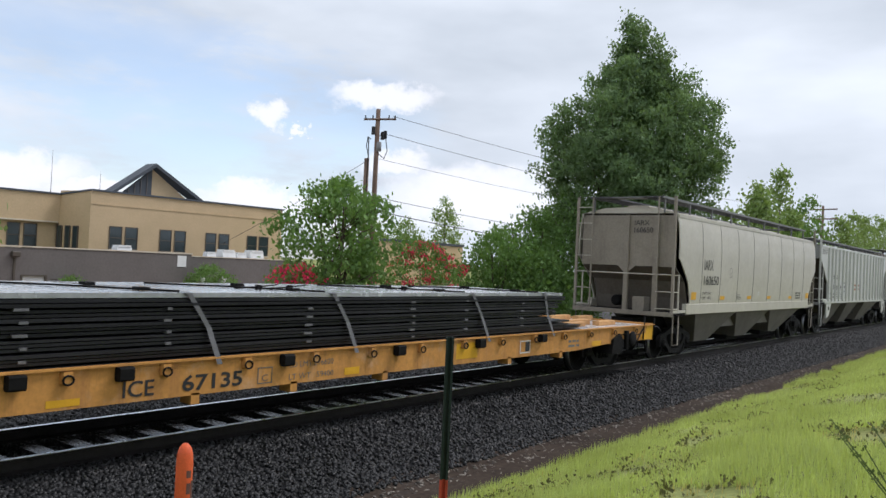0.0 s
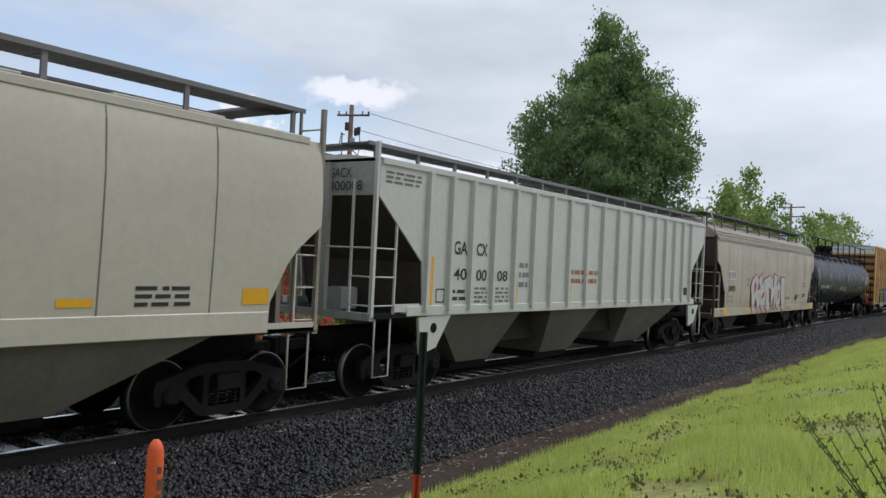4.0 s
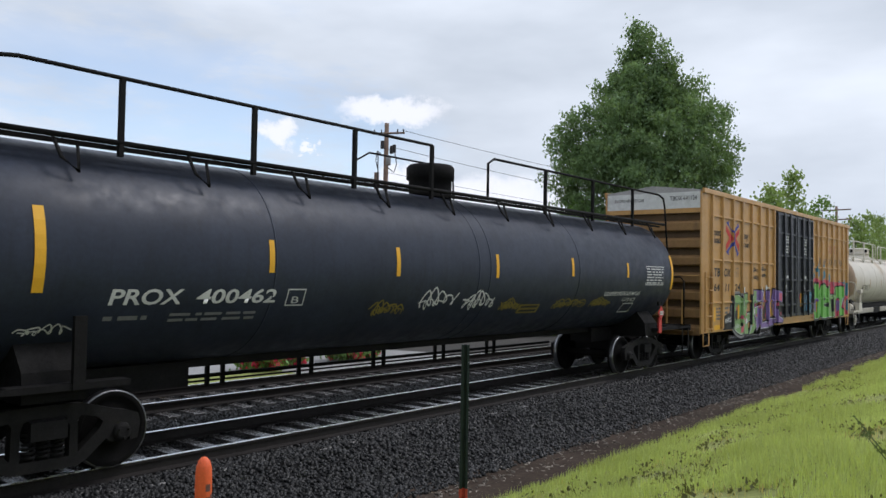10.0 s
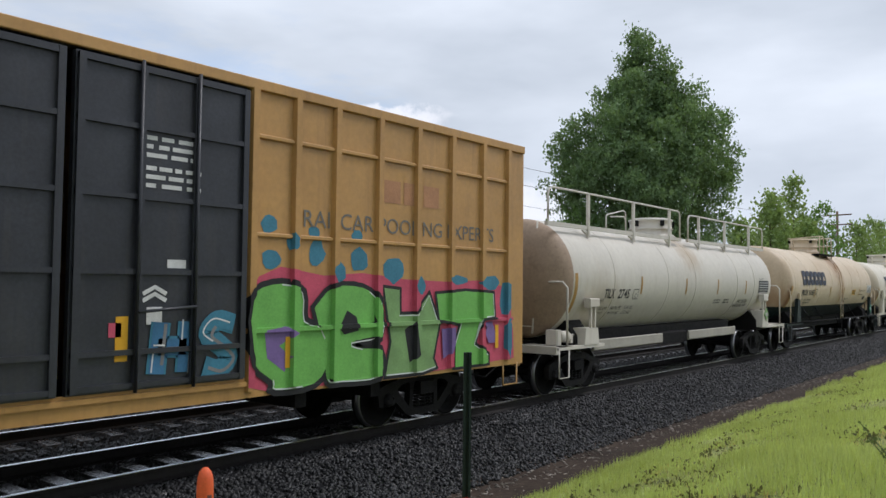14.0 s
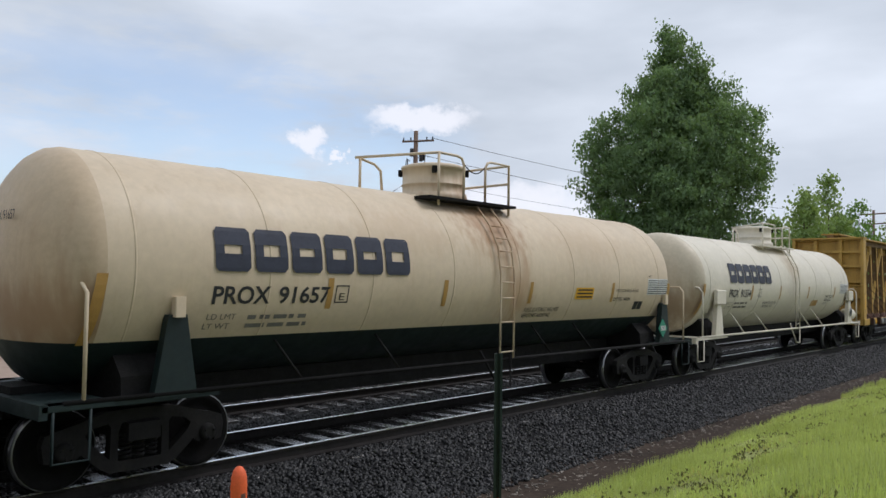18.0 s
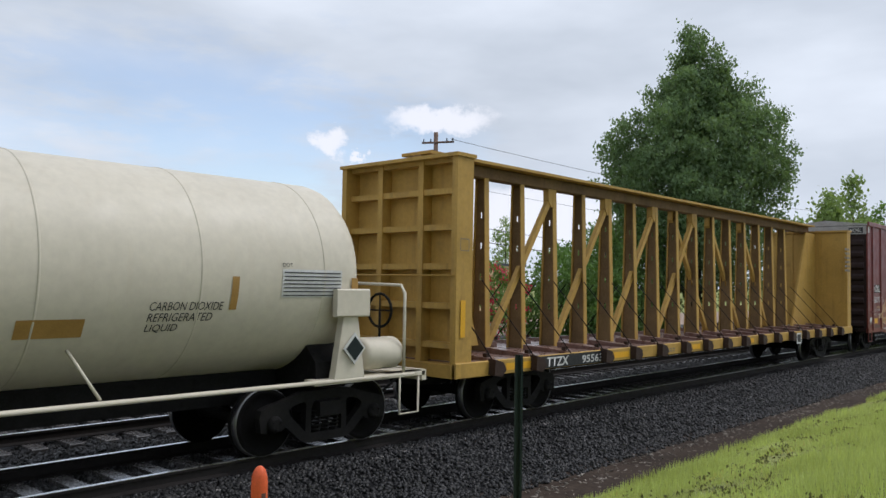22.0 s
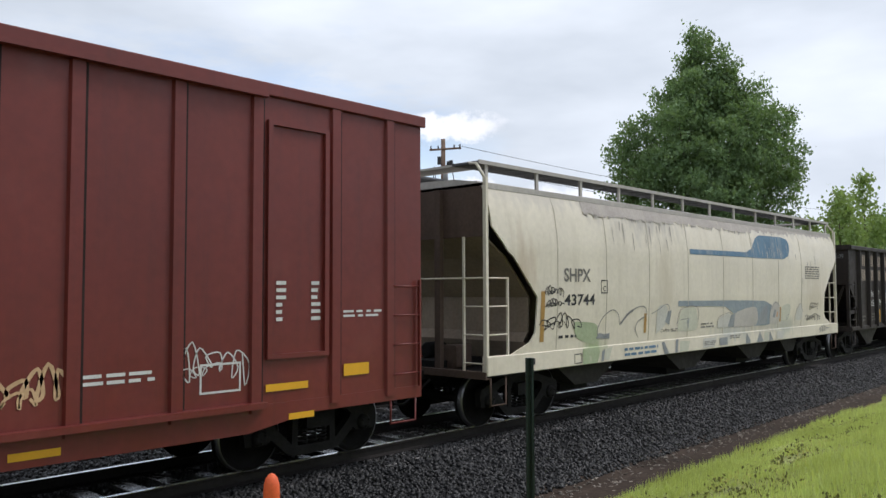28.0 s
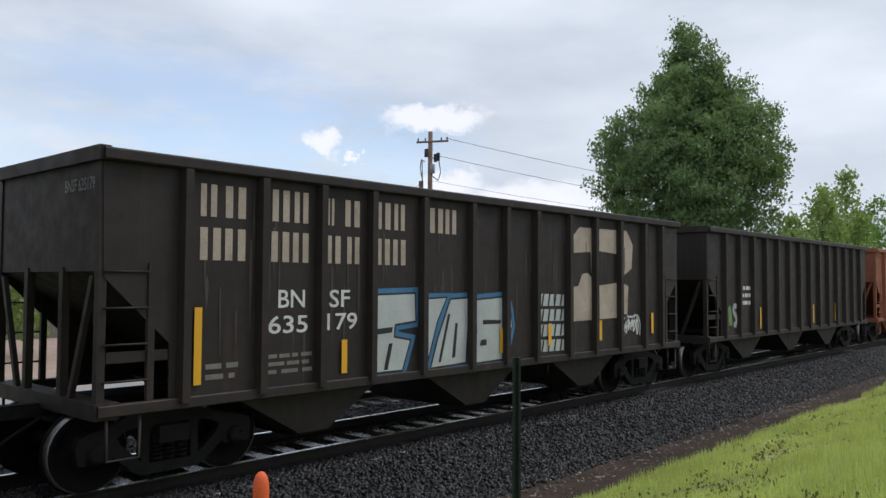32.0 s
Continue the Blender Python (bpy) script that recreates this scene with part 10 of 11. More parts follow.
for x in (1.3, 4.75, 8.2, 11.6, 15.1, 18.6):
    patch("reflector", beam, x, x + 0.75, 0.9, 1.02, M_REFLECT, ym)
bars(beam, 5.6, 6.1, 0.9, 1.04, 2, M_INK, ym, 3)
bars(beam, 7.0, 7.6, 0.9, 1.0, 2, M_INKFADE, ym, 4)
patch("notice_panel", beam, 15.6, 16.0, 0.72, 1.05, M_INK, flat_y(-1.5))
outline_box(beam, 15.6, 16.0, 0.72, 1.05, M_CHALK, flat_y(-1.505), 0.05)
bars(beam, 20.75, 21.35, 3.0, 3.9, 6, M_INKFADE, flat_y(-1.43), 6)

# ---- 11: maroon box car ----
# Almost black maroon: the neighbour car's shade on the ends, plus dirt.
M_MAROONEND = material("dark_maroon_shade_grime", (0.022, 0.011, 0.010), 0.75, 0, 0.2, 1, 0.15, 0.2, streak=0.5, streak_color=(0.02, 0.012, 0.011))
mar = car_base("box_car", 181.9, 15.0, "maroon high box car with pale block graffiti", "box car")
yr = flat_y(-1.50)
part("side_panel", Shape().box(0, 15.0, -1.50, -1.45, 0.85, 4.88), M_MAROON, mar)
part("side_panel", Shape().box(0, 15.0, 1.45, 1.50, 0.85, 4.88), M_MAROON, mar)
part("side_sill", Shape().prism_y([(0, 0.78), (2.0, 0.78), (3.0, 0.62), (12.0, 0.62), (13.0, 0.78), (15.0, 0.78), (15.0, 0.95), (0, 0.95)], -1.51, -1.43), M_MAROON, mar)
part("roof", Shape().prism_x([(-1.5, 4.88), (0, 5.06), (1.5, 4.88), (1.5, 4.84), (-1.5, 4.84)], -0.05, 15.05), M_ROOFGREY, mar)
part("top_chord", Shape().box(-0.05, 15.05, -1.56, -1.5, 4.80, 4.96, 0.01), M_MAROON, mar)
part("top_chord", Shape().box(-0.05, 15.05, 1.5, 1.56, 4.80, 4.96, 0.01), M_MAROON, mar)
for x in (0.62, 1.78, 2.9, 4.0, 5.1, 5.95, 9.05, 9.9, 11.05, 12.1, 13.35, 14.35):
    part("side_post", Shape().prism_z([(x - 0.09, -1.5), (x - 0.07, -1.545), (x + 0.07, -1.545), (x + 0.085, -1.5)], 0.86, 4.80), M_MAROON, mar)
    # Dark strip draws the joint and the shadow beside each post.
    part("post_joint", Shape().box(x + 0.088, x + 0.112, -1.508, -1.499, 0.9, 4.78), M_MAROONEND, mar, "dark joint strip with the post's shadow painted in")
d = part("plug_door", Shape().box(6.15, 8.92, -1.56, -1.49, 1.0, 4.72), M_MAROON, mar, "maroon ribbed plug door")
for zz, xa, xb in ((1.06, 6.2, 8.88), (1.5, 6.2, 8.88), (1.95, 6.2, 8.88), (2.38, 6.2, 8.88), (2.92, 6.2, 8.4), (3.55, 6.2, 8.88), (4.66, 6.2, 8.88)):
    part("door_rib", Shape().box(xa, xb, -1.585, -1.56, zz - 0.022, zz + 0.022), M_MAROON, d)
part("door_stile", Shape().box(7.42, 7.50, -1.58, -1.56, 1.1, 3.53), M_MAROON, d)
for x in (6.2, 6.75, 8.5, 8.86):
    part("lock_rod", Shape().tube([(x, -1.61, 0.95), (x, -1.61, 4.75)], 0.03, 6), M_MAROON, d)
part("door_track", Shape().box(5.9, 12.2, -1.64, -1.5, 0.92, 0.99), M_MAROON, mar)
part("door_track", Shape().box(5.9, 12.2, -1.62, -1.5, 4.76, 4.82), M_MAROON, mar)
part("inset_panel", Shape().box(12.25, 12.32, -1.55, -1.5, 1.5, 4.5).box(13.15, 13.22, -1.55, -1.5, 1.5, 4.5).box(12.32, 13.15, -1.55, -1.5, 4.44, 4.5).box(12.32, 13.15, -1.55, -1.5, 1.5, 1.56), M_MAROON, mar)
part("centre_sill", Shape().box(0.2, 14.8, -0.35, 0.35, 0.62, 0.95), M_UNDER, mar)
part("floor_frame", Shape().box(0.05, 14.95, -1.43, 1.43, 0.80, 0.88), M_UNDER, mar)
for turn, x in ((0, 0.0), (180, 15.0)):
    m = pose(x, 0, 0, 0, 0, turn)
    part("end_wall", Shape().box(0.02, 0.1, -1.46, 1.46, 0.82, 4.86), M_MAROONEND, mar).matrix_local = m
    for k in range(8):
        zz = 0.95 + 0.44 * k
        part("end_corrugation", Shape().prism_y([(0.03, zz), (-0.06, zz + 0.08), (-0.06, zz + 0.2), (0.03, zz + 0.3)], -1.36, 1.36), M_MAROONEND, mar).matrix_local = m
    part("end_band", Shape().box(-0.04, 0.02, -1.46, 1.46, 4.5, 4.82), M_ROOFGREY, mar).matrix_local = m
    part("end_crossover", Shape().box(-0.2, 0.02, -1.2, 1.2, 0.9, 0.94), M_UNDER, mar).matrix_local = m
patch("name_plate", mar, -0.0, 0.5, 4.55, 4.75, M_INK, flat_y(0.0)).matrix_local = pose(-0.045, -0.85, 0, 0, 0, -90)
lettering("NOKL", mar, 0, 1, 0, 1, M_CHALK, flat_y(0)).matrix_local = pose(-0.055, -0.9, 4.58, 0, 0, -90) @ Matrix.Diagonal((0.4, 1, 0.14, 1))
patch("white_corner", mar, 0.02, 0.2, 4.55, 4.80, M_CHALK, yr)
lettering("NO", mar, 0.78, 1.24, 2.31, 2.58, M_CHALK, yr, 0.02)
lettering("KL", mar, 1.28, 1.66, 2.31, 2.58, M_CHALK, yr, 0.02)
lettering("56070", mar, 0.80, 1.65, 1.90, 2.14, M_CHALK, yr, 0.01)
lettering("5", mar, 1.95, 2.1, 1.92, 2.14, M_CHALK, yr, 0.01)
lettering("LD LMT 211700", mar, 0.79, 1.65, 1.57, 1.65, M_CHALK, yr)
lettering("LT WT   74300", mar, 0.79, 1.65, 1.42, 1.5, M_CHALK, yr)
outline_box(mar, 3.33, 3.57, 2.08, 2.34, M_CHALK, yr, 0.012)
lettering("PLATE", mar, 3.37, 3.53, 2.26, 2.305, M_CHALK, yr)
lettering("F", mar, 3.42, 3.49, 2.12, 2.22, M_CHALK, yr)
for a, b, c, e in ((0.77, 1.22, 1.12, 1.31), (3.2, 3.76, 0.66, 0.75), (5.4, 5.9, 0.67, 0.75), (9.3, 9.8, 0.7, 0.78), (12.6, 13.0, 0.72, 0.8), (13.5, 13.95, 1.2, 1.36), (12.25, 12.9, 1.1, 1.19), (2.05, 2.6, 1.2, 1.27)):
    patch("reflector", mar, a, b, c, e, M_REFLECT if a != 2.05 else M_REFLECT_OLD, flat_y(-1.512))
part("emblem", Shape().prism_y([(5.41, 2.95), (5.6, 2.93), (5.7, 3.05), (5.66, 3.12), (5.5, 3.1), (5.42, 3.14)], -1.506, -1.504), M_CHALK, mar)
patch("emblem_base", mar, 5.42, 5.66, 2.86, 2.9, M_CHALK, yr)
MAR_POSTS = (0.62, 1.78, 2.9, 4.0, 5.1, 5.95, 9.05, 9.9, 11.05, 12.1, 13.35, 14.35)
MAR_CUTS = ([p + o for p in MAR_POSTS[1:7] for o in (-0.0905, -0.0695, 0.0695, 0.0905)] + [6.149, 6.151], (0.949, 0.951))


def mar_relief(x, z):
    """Sheet, sill, posts and door of the maroon side."""
    if x > 6.15:
        return -1.56 if z > 1.0 else -1.512
    d_ = min(abs(x - p) for p in MAR_POSTS)
    y = -1.51 if z <= 0.95 else -1.5
    return min(y, -1.545 + 0.045 * max(0.0, d_ - 0.07) / 0.02) if z > 0.86 else y


for k, (outline, col, rim, holes, hc, ov) in enumerate((
        (((1.41, 1.35), (1.68, 1.45), (1.78, 1.58), (1.92, 1.76), (2.22, 1.81), (2.52, 2.05), (2.83, 1.88), (2.87, 1.29), (2.82, 1.02), (1.98, 1.14), (1.91, 0.93), (1.77, 0.97), (1.78, 1.36), (1.55, 1.32)), "wash", "pale", ([(1.96, 1.25), (2.65, 1.24), (2.64, 1.18), (1.97, 1.19)],), "olive", (([(1.95, 1.35), (2.1, 1.55), (2.35, 1.5), (2.6, 1.7), (2.7, 1.4), (2.3, 1.32)], "rose"), ([(2.3, 1.8), (2.52, 1.98), (2.75, 1.84), (2.5, 1.7)], "tan"), ([(1.82, 1.0), (1.84, 1.3), (1.94, 1.3), (1.9, 1.0)], "pale"))),
        (((2.88, 1.70), (2.94, 1.80), (3.06, 1.78), (3.04, 1.87), (3.36, 2.03), (3.36, 1.79), (3.76, 1.86), (3.74, 1.67), (3.57, 1.44), (3.52, 1.26), (3.16, 1.20), (3.17, 1.00), (3.31, 0.85), (3.45, 0.98), (3.66, 0.98), (3.64, 0.82), (3.73, 0.81), (3.73, 0.64), (2.92, 0.65), (2.88, 0.74), (2.96, 0.78), (2.83, 1.03), (2.84, 1.26), (2.81, 1.58)), "cream", "pale", ([(3.26, 1.46), (3.55, 1.44), (3.51, 1.29), (3.21, 1.24)],), "rose", (([(3.07, 1.84), (3.35, 2.00), (3.34, 1.76), (3.72, 1.81), (3.56, 1.50), (3.26, 1.49), (3.19, 1.68)], "tan"), ([(2.9, 0.9), (3.0, 1.3), (3.1, 1.2), (3.1, 0.95), (2.98, 0.8)], "wash"))),
        (((4.10, 1.86), (4.22, 1.92), (4.51, 1.86), (4.59, 1.81), (4.74, 1.84), (4.90, 1.57), (4.88, 1.18), (4.60, 1.14), (4.83, 1.00), (4.80, 0.69), (4.65, 0.62), (4.18, 0.65), (4.04, 0.75), (4.00, 1.11), (4.22, 1.19), (4.25, 1.25), (4.11, 1.43)), "cream", "pale", ([(4.29, 1.17), (4.35, 0.98), (4.48, 0.88), (4.61, 0.93), (4.62, 1.12), (4.55, 1.11), (4.51, 0.99), (4.40, 1.04), (4.36, 1.16)], [(4.56, 1.55), (4.74, 1.56), (4.81, 1.36), (4.71, 1.28), (4.63, 1.39)]), "rose", (([(4.14, 1.82), (4.44, 1.85), (4.59, 1.76), (4.74, 1.77), (4.82, 1.59), (4.26, 1.57), (4.20, 1.42)], "tan"), ([(4.26, 1.53), (4.74, 1.53), (4.86, 1.46), (4.83, 1.2), (4.52, 1.21)], "silver"))),
        (((4.78, 1.80), (5.05, 1.84), (5.22, 1.78), (5.24, 1.49), (5.06, 1.40), (5.09, 0.93), (5.36, 0.98), (5.53, 1.03), (5.49, 0.86), (5.28, 0.66), (4.82, 0.65), (4.85, 0.99), (4.89, 1.20), (4.94, 1.48)), "wash", "pale", ([(4.94, 1.55), (5.04, 1.50), (5.04, 1.12), (4.95, 1.16)],), "rose", (([(4.87, 0.7), (4.9, 0.95), (5.2, 0.85), (5.42, 0.92), (5.25, 0.7)], "pale"), ([(4.85, 1.76), (5.05, 1.8), (5.18, 1.74), (5.18, 1.55), (5.0, 1.6)], "tan"))),
        (((5.24, 1.92), (5.36, 1.99), (5.64, 1.84), (5.75, 1.91), (5.91, 1.79), (5.85, 1.53), (5.83, 1.30), (5.95, 0.84), (5.98, 0.65), (5.75, 0.68), (5.67, 0.73), (5.62, 1.03), (5.40, 1.12), (5.33, 1.49), (5.24, 1.56)), "wash", "pale", ([(5.39, 1.70), (5.49, 1.68), (5.48, 1.51), (5.39, 1.52)], [(5.66, 1.17), (5.74, 1.27), (5.81, 1.12), (5.73, 0.87)], [(5.65, 1.80), (5.80, 1.61), (5.63, 1.58)]), "rose", (([(5.5, 1.2), (5.56, 1.5), (5.64, 1.4), (5.6, 1.15)], "pale"), ([(5.3, 1.88), (5.37, 1.93), (5.55, 1.83), (5.4, 1.76)], "tan"))),
        (((5.94, 1.83), (6.14, 1.82), (6.14, 1.41), (6.13, 1.32), (6.12, 0.86), (6.00, 0.69), (5.92, 1.26)), "wash", "rose", (), "rose", (([(5.97, 1.6), (6.02, 1.75), (6.1, 1.7), (6.08, 1.4)], "pale"),)),
        (((6.2, 1.7), (6.55, 1.62), (6.84, 1.85), (7.45, 1.75), (7.5, 1.12), (7.0, 1.07), (6.47, 1.06), (6.2, 1.1)), "wash", "pale", ([(6.55, 1.2), (6.62, 1.5), (6.8, 1.45), (6.75, 1.2)], [(7.05, 1.25), (7.1, 1.6), (7.25, 1.55), (7.22, 1.25)]), "grey", (([(6.3, 1.3), (6.35, 1.45), (6.5, 1.4), (6.45, 1.25)], "pale"),)),
        (((7.6, 1.7), (8.34, 1.55), (8.47, 1.21), (7.78, 1.12), (7.58, 1.2)), "cream", "rose", ([(7.85, 1.25), (7.9, 1.45), (8.1, 1.4), (8.05, 1.25)],), "rose", ()))):
    body = piece(mar, outline, col, mar_relief, MAR_CUTS, "washed-out cream and orange-tan block graffiti form", rim, 0.016, None, holes, hc, None, False, None, k, 0.005 + 0.0013 * (k % 2), ov)
    inner = widened(outline, -0.045)
    line = part("graffiti_line", stroke_shape(inner + inner[:2], 0.013, lambda z: 0, 0), M_SPRAY["rose"], body)
    for v in line.data.vertices:
        v.co.y = mar_relief(v.co.x, v.co.z) - 0.0155 - 0.0013 * (k % 2)
for col, pts in (("cream", [(6.0, 0.66), (6.16, 0.95), (6.5, 0.96), (7.28, 0.94), (7.29, 0.8), (6.6, 0.76), (6.14, 0.64)]), ("rose", [(6.3, 0.7), (6.42, 0.94), (6.56, 0.94), (6.5, 0.72)]), ("grey", [(6.75, 0.8), (6.6, 0.94), (6.86, 0.94)])):
    sprayed(mar, pts, col, lambda x, z: -1.512 if z < 0.951 else -1.5, 0.006 if col == "cream" else 0.009, "paint_patch", "tail of the graffiti on the sill", ((), (0.949, 0.951)))
for col, pts in (("grey", [(6.82, 1.48), (6.83, 1.84), (7.32, 1.83), (7.32, 1.46)]), ("wash", [(6.84, 1.1), (6.9, 1.42), (7.58, 1.66), (7.6, 1.4), (7.3, 1.3), (7.5, 1.12)]), ("white", [(7.42, 1.72), (7.42, 1.95), (7.57, 1.94), (7.57, 1.7)]), ("rosegrey", [(7.81, 1.62), (7.8, 1.98), (8.5, 1.96), (8.53, 1.6)])):
    sprayed(d, pts, col, lambda x, z: -1.561, 0.013, "paint_patch", "sprayed and patched area on the door")
patch("black_panel", mar, 0.74, 1.68, 2.29, 2.60, M_MAROONEND, yr, 0.0045)
patch("dull_panel", mar, 0.74, 1.74, 0.86, 1.06, M_SPRAY["rosegrey"], flat_y(-1.502), 0.004)
patch("notice_panel", mar, 0.22, 0.5, 1.2, 1.35, M_CHALK, yr)
scrawl(mar, 1.15, 1.6, 1.62, 1.82, M_SPRAY["cream"], yr, 21, 0.018, 4)
scrawl(mar, 3.45, 3.9, 1.35, 1.5, M_SPRAY["pale"], flat_y(-1.515), 22, 0.016, 3)
scrawl(mar, 6.3, 7.4, 1.15, 1.6, M_SPRAY["rose"], flat_y(-1.575), 23, 0.016, 6)
bars(d, 6.3, 6.7, 2.55, 2.72, 2, M_CHALK, flat_y(-1.566), 2)
lettering("CLOSE AND LOCK", d, 6.91, 7.6, 2.335, 2.40, M_CHALK, flat_y(-1.586))
bars(d, 7.66, 8.35, 2.34, 2.395, 1, M_CHALK, flat_y(-1.586), 4)
bars(d, 7.5, 8.2, 2.5, 2.58, 1, M_CHALK, flat_y(-1.566), 5)
scrawl(mar, 12.25 - 1.2, 12.0, 1.2, 1.75, M_CHALK, yr, 5, 0.02, 4)
scrawl(mar, 9.2, 9.9, 1.1, 1.6, M_SPRAY["cream"], yr, 6, 0.05, 3)
outline_box(mar, 11.35, 11.9, 1.15, 1.5, M_CHALK, yr, 0.025)
bars(mar, 12.4, 12.55, 1.95, 2.5, 6, M_CHALK, flat_y(-1.506), 7)
bars(mar, 12.95, 13.1, 1.95, 2.5, 6, M_CHALK, flat_y(-1.506), 8)
bars(mar, 13.5, 14.2, 1.98, 2.1, 2, M_CHALK, yr, 9)
bars(mar, 10.0, 10.8, 1.35, 1.5, 2, M_CHALK, yr, 10)
bars(mar, 2.1, 2.9, 0.85, 0.95, 1, M_CHALK, flat_y(-1.512), 11)
bars(mar, 0.2, 0.45, 1.1, 1.2, 2, M_CHALK, yr, 12)
lad = part("side_ladder", Shape().box(14.9, 14.93, -1.58, -1.53, 0.95, 2.5), M_MAROON, mar)
for k in range(4):
    part("rung", Shape().tube([(14.4, -1.55, 1.15 + 0.42 * k), (14.95, -1.55, 1.15 + 0.42 * k)], 0.014, 6), M_MAROON, lad)
    part("rung", Shape().tube([(0.05, -1.55, 1.15 + 0.42 * k), (0.58, -1.55, 1.15 + 0.42 * k)], 0.014, 6), M_MAROON, lad)
step_iron(mar, 0.1, 0.55, -1.48, 0.45, 0.85, M_MAROON)
step_iron(mar, 14.4, 14.9, -1.48, 0.45, 0.85, M_MAROON)

# ---- 12: cream covered hopper with faded blue bands ----
hopper_d, yd4 = covered_hopper("covered_hopper", 198.45, 17.75, "cream covered hopper with faded blue bands and tags", M_SHPX, M_ENDRUSTSHADE,
    ((0.9, 1.47), (1.4, 1.50), (2.2, 1.55), (3.2, 1.56), (3.8, 1.48), (4.1, 1.36)), ((1.25, 0.6), (1.44, 1.15), (1.6, 1.30), (2.22, 1.33), (2.92, 0.64), (3.0, 0.50), (3.4, 0.10), (4.1, 0.06)), 4.1, 4.28, (0.94, 1.26),
    ((2.2, 3.2, 4.0, 5.2, 0.5), (6.4, 7.6, 8.4, 9.6, 0.48), (10.4, 11.6, 12.4, 13.6, 0.48), (13.6, 14.4, 15.0, 15.6, 0.5)), (1.94, 3.6, 5.3, 7.1, 9.0, 10.8, 12.6, 14.4), 4.50, 0.92, M_SHPXROOF, (), 13, M_SHPXROOF, 0.12, 3.25)
lettering("SHPX", hopper_d, 2.13, 3.02, 2.5, 2.75, M_INKFADE, yd4, 0.02)
lettering("43744", hopper_d, 2.14, 3.17, 2.06, 2.27, M_INK, yd4, 0.02)
outline_box(hopper_d, 3.39, 3.63, 2.28, 2.54, M_INK, yd4, 0.018, "C")
patch("reflector", hopper_d, 1.42, 1.54, 1.43, 2.33, M_REFLECT_OLD, yd4)
for x in (5.1, 7.29, 10.55, 12.69):
    patch("reflector", hopper_d, x, x + 0.1, 1.45, 1.85, M_REFLECT_OLD, yd4)


def band(parent, pts, mat, yf, name="painted_band"):
    """A flat painted area between a lower and an upper edge, both as (x, z) points at the same x."""
    rows = []
    n = 8
    for x, z0, z1 in pts:
        rows.append([(x, yf(z0 + (z1 - z0) * k / n) - 0.006, z0 + (z1 - z0) * k / n) for k in range(n + 1)])
    return part(name, Shape().grid(rows, False), mat, parent, "faded blue painted band")


band(hopper_d, ((7.19, 3.16, 3.28), (10.4, 3.18, 3.31), (10.8, 3.18, 3.42), (11.1, 3.18, 3.68), (11.4, 3.18, 3.8), (13.0, 3.2, 3.82), (13.4, 3.3, 3.78), (13.55, 3.5, 3.66)), M_FADEBLUE, yd4)
band(hopper_d, ((6.61, 1.98, 2.10), (9.1, 1.93, 2.08), (9.6, 1.75, 2.08), (9.9, 1.5, 2.07), (10.3, 1.42, 2.07), (11.6, 1.38, 2.04), (12.1, 1.42, 1.92), (12.3, 1.5, 1.75)), M_GHOSTBLUE, yd4)
scrawl(hopper_d, 1.56, 2.1, 2.22, 2.42, M_INK, yd4, 3, 0.02, 4)
scrawl(hopper_d, 1.58, 2.1, 2.0, 2.2, M_INK, yd4, 33, 0.02, 4)
scrawl(hopper_d, 1.5, 2.7, 1.56, 1.93, M_INK, yd4, 4, 0.024, 4)
side_d = lambda x, z: yd4(z)
CUT_D = ((), [1.2 + 0.2 * k for k in range(15)])
M_SPRAY["slate"] = material("faded_slate_spray", (0.26, 0.275, 0.28), 0.6, 0, 0.2, 1.6, 0.12, 0.0, stain=0.6, stain_color=(0.40, 0.40, 0.38), stain_scale=2.2)
M_SPRAY["mist"] = material("faded_mist_spray", (0.53, 0.515, 0.455), 0.6, 0, 0.12, 1.2, 0.1, 0.0, stain=0.6, stain_color=(0.58, 0.55, 0.47), stain_scale=1.4)
M_SPRAY["mint"] = material("faded_mint_spray", (0.55, 0.545, 0.435), 0.6, 0, 0.12, 1.2, 0.1, 0.0, stain=0.6, stain_color=(0.60, 0.56, 0.46), stain_scale=1.8)
M_SPRAY["moss"] = material("faded_moss_spray", (0.36, 0.42, 0.26), 0.6, 0, 0.15, 1.5, 0.1, 0.0, stain=0.8, stain_color=(0.58, 0.54, 0.42), stain_scale=2.4)
M_SPRAY["plum"] = material("faded_plum_spray", (0.46, 0.43, 0.385), 0.6, 0, 0.12, 1.5, 0.1, 0.0, stain=0.5, stain_color=(0.5, 0.46, 0.4), stain_scale=2)
